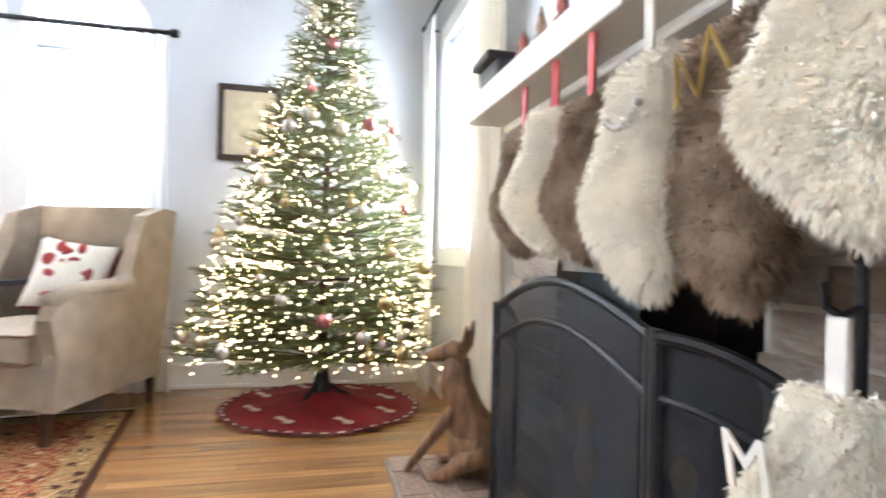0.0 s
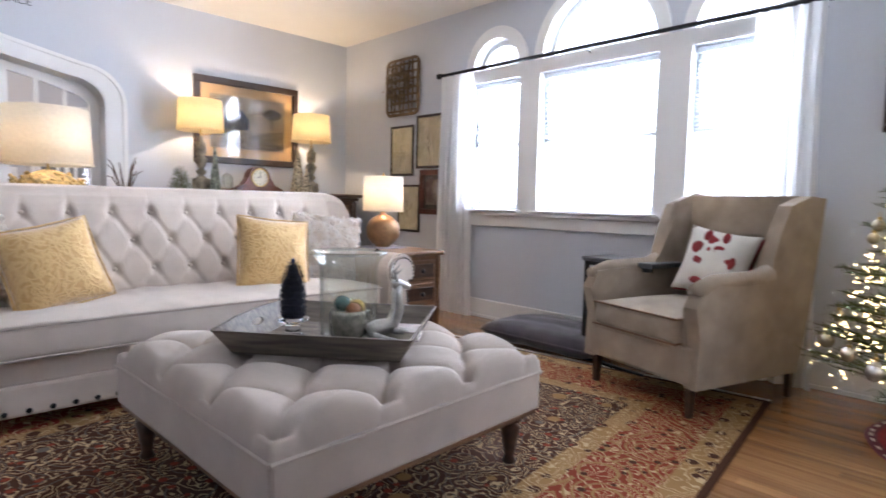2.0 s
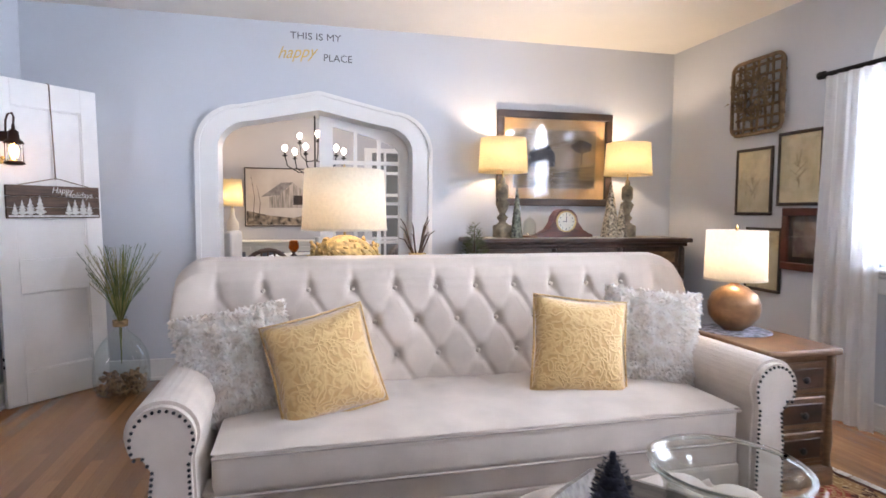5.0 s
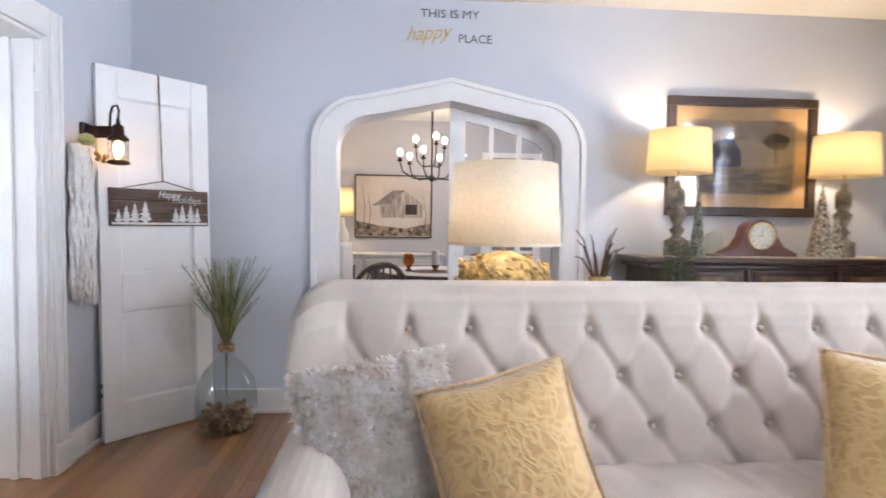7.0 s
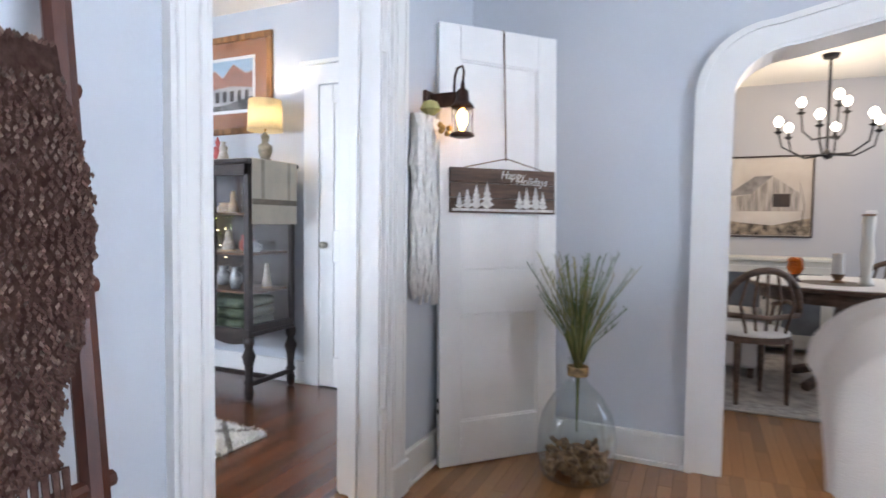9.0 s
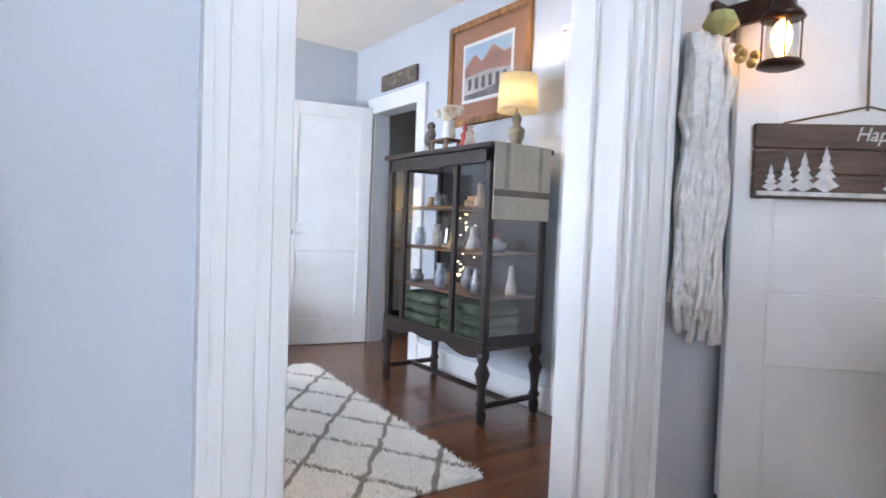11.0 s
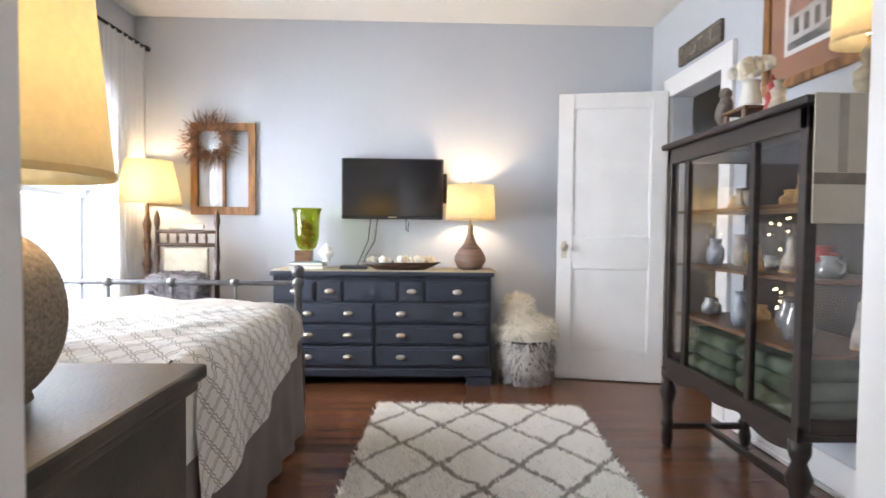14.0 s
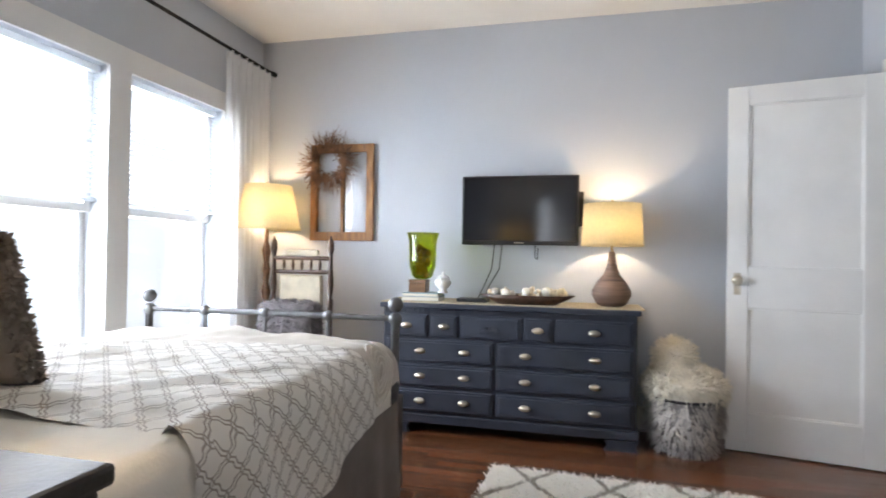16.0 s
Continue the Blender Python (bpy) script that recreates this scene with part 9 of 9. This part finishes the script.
br_ = thing("shag_rug", pose(-1.96, 4.92, 0, 0, 0, -3), "white shag rug with grey diamond lattice", "rug")
M_MOR = moroccan()
RL, RW = 1.03, 0.60
part("backing", bx(-RL, -RW, 0.0, RL, RW, 0.016, 0.004), M_MOR, br_)
gq = random.Random(13)
vs, fs_ = [], []
for k in range(42000):
    x, y = gq.uniform(-RL, RL), gq.uniform(-RW, RW)
    h = gq.uniform(0.010, 0.024)
    a = gq.uniform(0, 6.283)
    dx, dy = 0.0055 * math.cos(a), 0.0055 * math.sin(a)
    lx, ly = gq.uniform(-0.024, 0.024), gq.uniform(-0.024, 0.024)
    i = len(vs)
    vs.extend(((x - dx, y - dy, 0.014), (x + dx, y + dy, 0.014), (x + lx, y + ly, 0.014 + h)))
    fs_.append((i, i + 1, i + 2))
me = bpy.data.meshes.new("shag")
me.from_pydata(vs, [], fs_)
me.materials.append(M_MOR)
o = new("shag", me)
o.parent = br_
o["kind"] = "stuff"
curtain("sheer_curtain", "x", -3.86, -3.34, 0.004, 2.34, YC + 0.10, 7, 0.022, "white sheer curtain with rings in bedroom", 0.05, 12)
rod("x", -3.88, -0.60, 2.36, YC + 0.10, "black metal curtain rod over bedroom windows", 0.011)
fan = thing("ceiling_fan", pose(-2.05, 4.42, H - 0.001), "white ceiling fan with two pull chains", "ceiling fan")
part("canopy", lathe([(0.07, 0), (0.065, -0.03), (0.02, -0.05)], 16), M_TRIM, fan)
part("rod", lathe([(0.012, -0.04), (0.012, -0.14)], 10), M_TRIM, fan)
part("motor", lathe([(0.03, -0.13), (0.10, -0.15), (0.11, -0.20), (0.06, -0.24), (0.03, -0.25)], 20), M_TRIM, fan, smooth=True)
for k in range(5):
    part("blade", bx(0.12, -0.06, -0.182, 0.58, 0.06, -0.174, 0.003), M_TRIM, fan, m=pose(0, 0, 0, 0, 0, 72 * k + 20))
for y in (-0.06, 0.06):
    part("pull_chain", tube([(0.02, y, -0.24), (0.02, y, -0.40)], 0.0015, 4), M_BRASS, fan)
    bm = bmesh.new()
    bmesh.ops.create_uvsphere(bm, u_segments=8, v_segments=6, radius=0.010)
    part("chain_knob", bm, M_IRON, fan, smooth=True, m=pose(0.02, y, -0.405))

# ---------- dining room ----------
M_WOODT = mat("grey_brown_oak", (0.13, 0.08, 0.055), 0.5, var=0.3, scale=6, bump=0.06, stretch=(1, 6, 6))
M_CLOTH = mat("white_tablecloth", (0.74, 0.72, 0.70), 0.9, var=0.03, scale=5, bump=0.06, bscale=200)
dt = thing("dining_table", pose(2.05, 7.95, 0), "round wooden pedestal dining table", "table")
part("tabletop", lathe([(0.60, 0.70), (0.62, 0.712), (0.62, 0.728), (0.001, 0.73)], 40), M_WOODT, dt)
part("apron", shell([(0.54, 0.62), (0.54, 0.70)], 36, 0.02), M_WOODT, dt)
part("pedestal", lathe([(0.10, 0.02), (0.09, 0.1), (0.06, 0.2), (0.10, 0.4), (0.07, 0.55), (0.14, 0.69)], 18), M_WOODT, dt, smooth=True)
for k in range(4):
    a = radians(90 * k + 45)
    part("foot", tube([(0.06 * math.cos(a), 0.06 * math.sin(a), 0.16), (0.25 * math.cos(a), 0.25 * math.sin(a), 0.08), (0.38 * math.cos(a), 0.38 * math.sin(a), 0.035)], 0.035, 8), M_WOODT, dt)
tagged(mesh_ob("table_topper", moved(lathe([(0.60, 0.0), (0.60, 0.004), (0.001, 0.005)], 40), pose(2.05, 7.95, 0.7305)), M_CLOTH), "round white cloth on the dining table", "tablecloth")


def dining_chair(x, y, rz):
    t = thing("dining_chair", pose(x, y, 0, 0, 0, rz), "grey brown wooden chair with open oval back", "chair", "chairs round the dining table")
    part("seat", lathe([(0.20, 0.42), (0.225, 0.43), (0.225, 0.455), (0.19, 0.475), (0.001, 0.48)], 24), M_CLOTH, t, "pale padded seat", True)
    part("seat_frame", shell([(0.228, 0.40), (0.228, 0.44)], 24, 0.03), M_WOODT, t)
    for sx in (-0.16, 0.16):
        for sy in (-0.15, 0.15):
            part("leg", lathe([(0.013, 0), (0.02, 0.2), (0.024, 0.42)], 10), M_WOODT, t, smooth=True, m=pose(sx, sy, 0))
    bow = [(0.235 * math.cos(radians(a)), 0.17 + 0.05 * math.cos(radians(a)) ** 2 * -1, 0.62 + 0.23 * math.sin(radians(a))) for a in range(-15, 196, 15)]
    part("back_bow", tube(bow, 0.022, 8), M_WOODT, t, smooth=True)
    part("back_rail", tube([(-0.22, 0.14, 0.57), (0, 0.19, 0.555), (0.22, 0.14, 0.57)], 0.018, 8), M_WOODT, t)
    for k in range(5):
        xx = -0.12 + 0.06 * k
        part("splat", tube([(xx, 0.17, 0.46), (xx * 1.2 + 0.012 * (k - 2), 0.18, 0.64), (xx, 0.175, 0.62 + 0.22 * math.sqrt(max(0, 1 - (xx / 0.235) ** 2)))], 0.009, 6), M_WOODT, t)
    for sx in (-1, 1):
        part("arm", tube([(sx * 0.225, 0.12, 0.62), (sx * 0.25, -0.02, 0.635), (sx * 0.22, -0.14, 0.60)], 0.015, 8), M_WOODT, t)
        part("arm_post", tube([(sx * 0.22, -0.12, 0.61), (sx * 0.19, -0.12, 0.44)], 0.012, 8), M_WOODT, t)
    return t


c0 = dining_chair(1.42, 7.34, 205)
copy_thing(c0, pose(2.65, 7.65, 0, 0, 0, -120))
copy_thing(c0, pose(2.45, 8.60, 0, 0, 0, -25))
sc = thing("slipcovered_chair", pose(1.30, 8.12, 0, 0, 0, 82), "white slipcovered dining chair", "chair")
part("seat", rounded(-0.24, -0.24, 0.08, 0.24, 0.22, 0.48, 0.03, 3), M_CLOTH, sc)
part("backrest", rounded(-0.24, 0.18, 0.10, 0.24, 0.28, 1.0, 0.04, 3), M_CLOTH, sc)
for x in (-0.2, 0.2):
    for y in (-0.2, 0.22):
        part("leg", bx(x - 0.02, y - 0.02, 0, x + 0.02, y + 0.02, 0.09, 0.002), M_WOODT, sc)
sb = thing("sideboard", pose(1.45, 9.03, 0), "pale painted sideboard with glass doors", "sideboard")
part("body", bx(-0.68, -0.19, 0.08, 0.68, 0.20, 0.82, 0.005), M_MANT, sb)
part("top", bx(-0.71, -0.215, 0.82, 0.71, 0.205, 0.85, 0.006), M_MANT, sb)
for k in range(3):
    x = -0.45 + 0.45 * k
    d = part("cabinet_door", bx(x - 0.20, -0.206, 0.14, x + 0.20, -0.1905, 0.78, 0.004), M_MANT, sb)
    part("door_glass", bx(x - 0.14, -0.2085, 0.20, x + 0.14, -0.2065, 0.72, 0), mat("grey_door_glass_%s" % "abc"[k], (0.16, 0.17, 0.19), 0.15), d)
    part("knob", moved(lathe([(0.005, 0), (0.012, 0.012), (0.001, 0.02)], 10), pose(x + 0.17, -0.2065, 0.5, 90)), M_IRON, d)
for x in (-0.62, 0.62):
    part("foot", bx(x - 0.03, -0.17, 0, x + 0.03, 0.18, 0.08, 0.003), M_MANT, sb)
barn = picture("barn_picture", "x", DY1, -1, 1.10, 2.02, 1.02, 1.77, 0.014, 0.03, M_BLKF, 0.0, mat("pale_winter_print", (0.62, 0.57, 0.52), 0.8, var=0.2, scale=3, second=(0.48, 0.42, 0.37)), "pale barn landscape picture in thin frame", glazed=False)
yb = DY1 - 0.0142
part("painted_barn_wall", plate([(1.40, 1.26), (1.92, 1.26), (1.92, 1.42), (1.70, 1.58), (1.52, 1.42), (1.40, 1.40)], [], lambda u, v, d: Vector((u, yb + d, v)), 0.0008), mat("grey_barn_boards", (0.44, 0.39, 0.35), 0.8, var=0.3, scale=5, stretch=(14, 1, 1)), barn)
part("painted_roof", plate([(1.30, 1.40), (1.52, 1.42), (1.70, 1.59), (1.55, 1.585)], [], lambda u, v, d: Vector((u, yb - 0.001 + d, v)), 0.0008), mat("grey_barn_roof", (0.28, 0.26, 0.25), 0.8, var=0.2, scale=20), barn)
part("painted_opening", plate(rect(1.70, 1.30, 1.84, 1.42), [], lambda u, v, d: Vector((u, yb - 0.001 + d, v)), 0.0008), M_BLKF, barn)
part("painted_grass", plate([(1.12, 1.04), (2.0, 1.04), (2.0, 1.2), (1.7, 1.13), (1.4, 1.16), (1.12, 1.22)], [], lambda u, v, d: Vector((u, yb + d, v)), 0.0008), mat("brown_grass_ink", (0.30, 0.24, 0.18), 0.8, var=0.5, scale=18), barn)
for x, h in ((1.20, 0.55), (1.27, 0.42), (1.93, 0.40)):
    part("painted_tree", tube([(x, yb, 1.12), (x + 0.02, yb, 1.12 + h * 0.5), (x - 0.02, yb, 1.12 + h)], 0.006, 4, None, 0.002), M_BLKF, barn)
drum_lamp("sideboard_lamp", pose(0.98, 8.98, 0.851), "pale turned lamp with lit yellow shade", [(0.06, 0), (0.07, 0.02), (0.04, 0.05), (0.075, 0.15), (0.07, 0.22), (0.03, 0.30), (0.02, 0.40)], M_MANT, 0.42, 0.125, 0.115, 0.33, M_SHADE, 12)
ch_l = thing("chandelier", pose(1.96, 8.35, -0.06), "dark iron chandelier with nine lit candle bulbs", "chandelier")
part("stem", tube([(0, 0, 1.74), (0, 0, 2.1), (0, 0, DH + 0.055)], 0.010, 8), M_IRON, ch_l)
part("hub", lathe([(0.004, 1.69), (0.03, 1.71), (0.035, 1.735), (0.012, 1.77)], 14), M_IRON, ch_l, smooth=True)
part("canopy", lathe([(0.06, DH + 0.059), (0.05, DH + 0.03), (0.01, DH + 0.02)], 16), M_IRON, ch_l)
M_CBULB = glow("chandelier_bulb", (1.0, 0.86, 0.62), 14)
for k in range(9):
    up = k >= 6
    a = radians(60 * k + 12) if not up else radians(120 * k + 40)
    R, zc = (0.34, 1.90) if not up else (0.18, 2.06)
    z0 = 1.73 if not up else 1.86
    ar = part("arm", tube([(0.01 * math.cos(a), 0.01 * math.sin(a), z0), (R * 0.55 * math.cos(a), R * 0.55 * math.sin(a), z0 - 0.01), (R * 0.92 * math.cos(a), R * 0.92 * math.sin(a), z0 + 0.06), (R * math.cos(a), R * math.sin(a), zc)], 0.007, 6), M_IRON, ch_l)
    m = pose(R * math.cos(a), R * math.sin(a), zc)
    part("candle_cup", lathe([(0.008, -0.012), (0.028, 0.0), (0.03, 0.008), (0.012, 0.012), (0.012, 0.045)], 12), M_IRON, ar, smooth=True, m=m)
    part("bulb", lathe([(0.010, 0.045), (0.027, 0.07), (0.03, 0.09), (0.018, 0.115), (0.001, 0.125)], 12), M_CBULB, ar, "lit frosted bulb", True, m)
bulb(1.96, 8.35, 1.92, 13, (1.0, 0.82, 0.58), 0.2)
dr_rug = thing("dining_rug", pose(2.05, 8.0, 0), "grey and cream patterned dining rug", "rug")
part("rug_body", bx(-1.15, -0.98, 0, 1.15, 1.05, 0.009, 0.002), mat("grey_cream_damask_rug", (0.30, 0.27, 0.24), 0.95, var=0.4, scale=9, second=(0.55, 0.50, 0.44), bump=0.2), dr_rug)
part("rug_border", plate(rect(-1.12, -0.95, 1.12, 1.02), [rect(-0.95, -0.78, 0.95, 0.85)], lambda u, v, d: Vector((u, v, 0.0095 + d)), 0.001), mat("cream_rug_border", (0.52, 0.48, 0.43), 0.95, var=0.4, scale=22, second=(0.30, 0.27, 0.25)), dr_rug)
jr_ = thing("amber_jar", pose(1.72, 7.85, 0.7365), "footed amber glass candle jar", "jar")
part("foot", lathe([(0.04, 0), (0.035, 0.01), (0.012, 0.03), (0.03, 0.05)], 16), M_DARKWOOD, jr_, smooth=True)
part("glass_bowl", shell([(0.03, 0.05), (0.055, 0.09), (0.05, 0.15), (0.035, 0.17)], 18, 0.003), glass("amber_glass", (0.85, 0.55, 0.22)), jr_, "amber glass", True)
wc = thing("pillar_candle", pose(1.98, 7.9, 0.7365), "white pillar candle on wooden stand", "candle")
part("stand", lathe([(0.05, 0), (0.02, 0.02), (0.045, 0.06)], 14), M_BROWN, wc)
part("wax", lathe([(0.036, 0.0605), (0.036, 0.20), (0.03, 0.203)], 18), M_CLOTH, wc)
bts = thing("driftwood_candle", pose(2.12, 7.8, 0.7365), "tall pale wooden candle stand", "candle stand")
part("column", lathe([(0.05, 0), (0.035, 0.02), (0.03, 0.1), (0.045, 0.2), (0.03, 0.3), (0.04, 0.42), (0.03, 0.46)], 12), M_MANT, bts, smooth=True)
part("pricket", lathe([(0.035, 0.46), (0.04, 0.47), (0.004, 0.475)], 12), M_BROWN, bts)
ctr = thing("table_tray", pose(1.95, 7.85, 0.7362), "dark woven centre mat on the table", "mat")
part("mat_body", lathe([(0.22, 0.0), (0.22, 0.0002), (0.001, 0.0003)], 24), M_TRAY, ctr)
swp = tagged(mesh_ob("light_switch", bx(2.41, DY1 - 0.008, 1.15, 2.49, DY1 - 0.001, 1.27, 0.003), M_TRIM), "white light switch plate on the wall", "switch")
od2 = tagged(new("door_4"), "white glazed door in the dining room", "door", "", "structure")
hl2 = [rect(2.72 + 0.19 * i, 0.3 + 0.29 * j, 2.88 + 0.19 * i, 0.55 + 0.29 * j) for i in range(3) for j in range(6)]
part("door_frame", plate(rect(2.62, 0.01, 3.38, 2.06), hl2, lambda u, v, d: Vector((u, DY1 - 0.04 + d, v)), 0.036), M_DOOR, od2)
for h in hl2:
    part("pane", plate(h, [], lambda u, v, d: Vector((u, DY1 - 0.02 + d, v)), 0.003), mat("dim_door_glass", (0.20, 0.20, 0.19), 0.1) if "dim_door_glass" not in bpy.data.materials else bpy.data.materials["dim_door_glass"], od2)

# ---------- floors of boards ----------
fl_liv = tagged(new("floor_living"), "honey oak strip floor", "", "", "structure")
fl_bed = tagged(new("floor_bedroom"), "dark red brown oak strip floor", "", "", "structure")
fl_din = tagged(new("floor_dining"), "honey oak strip floor", "", "", "structure")
M_OAK_I = M_OAK
PW = 0.057


def plank_mesh(material):
    bm = bx(-0.5, -0.5, -0.012, 0.5, 0.5, 0.0, 0)
    for v in bm.verts:
        if v.co.z > -0.001:
            v.co.x *= 0.982
            v.co.y *= 0.9995
    me = bpy.data.meshes.new("plank")
    bm.to_mesh(me)
    bm.free()
    me.materials.append(material)
    return me


def island_variant(src_mat, name):
    m = src_mat.copy()
    m.name = name
    nt = m.node_tree
    oi = [n for n in nt.nodes if n.type == "OBJECT_INFO"][0]
    geo = nt.nodes.new("ShaderNodeNewGeometry")
    mr = oi.outputs["Random"].links[0].to_socket
    nt.links.new(geo.outputs["Random Per Island"], mr)
    return m


def boards(parent, x0, x1, y0, y1, material, near, seed):
    """Strips along y; those inside the stretch near = (xa, xb, ya, yb) are parts, at most 300, the rest one mesh."""
    q = random.Random(seed)
    me = plank_mesh(material)
    vs, fs = [], []
    made = 0
    n = int((x1 - x0) / PW) + 1
    for i in range(n):
        xa, xb = x0 + i * PW, min(x1, x0 + (i + 1) * PW)
        y = y0 - q.uniform(0, 0.9)
        while y < y1:
            ln = q.uniform(0.7, 1.9)
            a, b = max(y, y0), min(y + ln, y1)
            y += ln
            if b - a < 0.02 or xb - xa < 0.01:
                continue
            z = q.uniform(-0.0006, 0.0)
            c = ((xa + xb) / 2, (a + b) / 2)
            if made < 300 and near[0] < c[0] < near[1] and near[2] < c[1] < near[3]:
                o = new("plank", me)
                o.parent = parent
                o.matrix_basis = pose(c[0], c[1], z) @ Matrix.Diagonal((xb - xa, b - a - 0.001, 1, 1))
                made += 1
            else:
                g = 0.0006
                k = len(vs)
                for zz, e in ((-0.012, 0), (z, g)):
                    vs.extend(((xa + e, a + e, zz), (xb - e, a + e, zz), (xb - e, b - e, zz), (xa + e, b - e, zz)))
                fs.extend(((k + 4, k + 5, k + 6, k + 7), (k, k + 1, k + 5, k + 4), (k + 1, k + 2, k + 6, k + 5), (k + 2, k + 3, k + 7, k + 6), (k + 3, k, k + 4, k + 7)))
    if fs:
        m2 = bpy.data.meshes.new("plank_rest")
        m2.from_pydata(vs, [], fs)
        m2.materials.append(island_variant(material, material.name + "_rest"))
        o = new("plank_rest", m2)
        o.parent = parent
        o["kind"] = "stuff"


boards(fl_liv, XB - 0.02, XE, YS, YN + 0.02, M_OAK, (-0.3, 5.0, 0.2, 6.1), 1)
boards(fl_din, DX0, DX1, YN + 0.02, DY1, M_OAK, (0.8, 3.2, 6.0, 8.0), 2)
boards(fl_bed, XD - 0.4, XB - 0.02, YC, YB + 1.5, M_OAKD, (-3.9, -0.2, 3.9, 6.4), 3)

# ---------- bricks of the fireplace and hearth ----------
bme = bx(-0.5, -0.5, -0.5, 0.5, 0.5, 0.5, 0)
bm2 = bpy.data.meshes.new("brick")
bmesh.ops.bevel(bme, geom=bme.edges[:], offset=0.035, segments=1, affect="EDGES")
bme.to_mesh(bm2)
bme.free()
bm2.materials.append(M_BRICK)
bq = random.Random(5)
BL, BH, G = 0.20, 0.060, 0.012
row, z = 0, 0.034
while z + BH < BTOP - 0.002:
    x = BX0 - (BL / 2 if row % 2 else 0)
    while x < BX1:
        a, b = max(x, BX0 + 0.001), min(x + BL, BX1)
        x += BL + G
        segs = [(a, b)]
        if z < FBZ + 0.02 and b > FB0 - 0.01 and a < FB1 + 0.01:
            segs = [(a, min(b, FB0 - 0.006)), (max(a, FB1 + 0.006), b)]
        for p, q2 in segs:
            if q2 - p > 0.025:
                o = new("brick", bm2)
                o.parent = chim
                d = 0.024 + bq.uniform(0, 0.008)
                o.matrix_basis = pose((p + q2) / 2, FY - 0.012 + d / 2 - 0.004, z + BH / 2, bq.uniform(-1, 1), 0, bq.uniform(-0.6, 0.6)) @ Matrix.Diagonal((q2 - p, d, BH, 1))
    z += BH + G
    row += 1
hearth = struct("floor_hearth", bx(1.20, FY + 0.001, 0.0, 3.55, 0.45, 0.020, 0.002), M_MORTAR, "brick paved hearth")
M_HBRICK = mat("pinkish_hearth_brick", (0.34, 0.23, 0.17), 0.85, var=0.2, scale=9, bump=0.2, bscale=60, rand=0.2)
hme = bm2.copy()
hme.materials.clear()
hme.materials.append(M_HBRICK)
for i in range(4):
    y = FY + 0.008 + i * 0.102
    x = 1.21 - (0.1 if i % 2 else 0)
    while x < 3.54:
        a, b = max(x, 1.205), min(x + 0.2, 3.545)
        x += 0.208
        if b - a > 0.03:
            o = new("brick", hme)
            o.parent = hearth
            o.matrix_basis = pose((a + b) / 2, y + 0.047, 0.018 + bq.uniform(0, 0.002)) @ Matrix.Diagonal((b - a, 0.094, 0.022, 1))
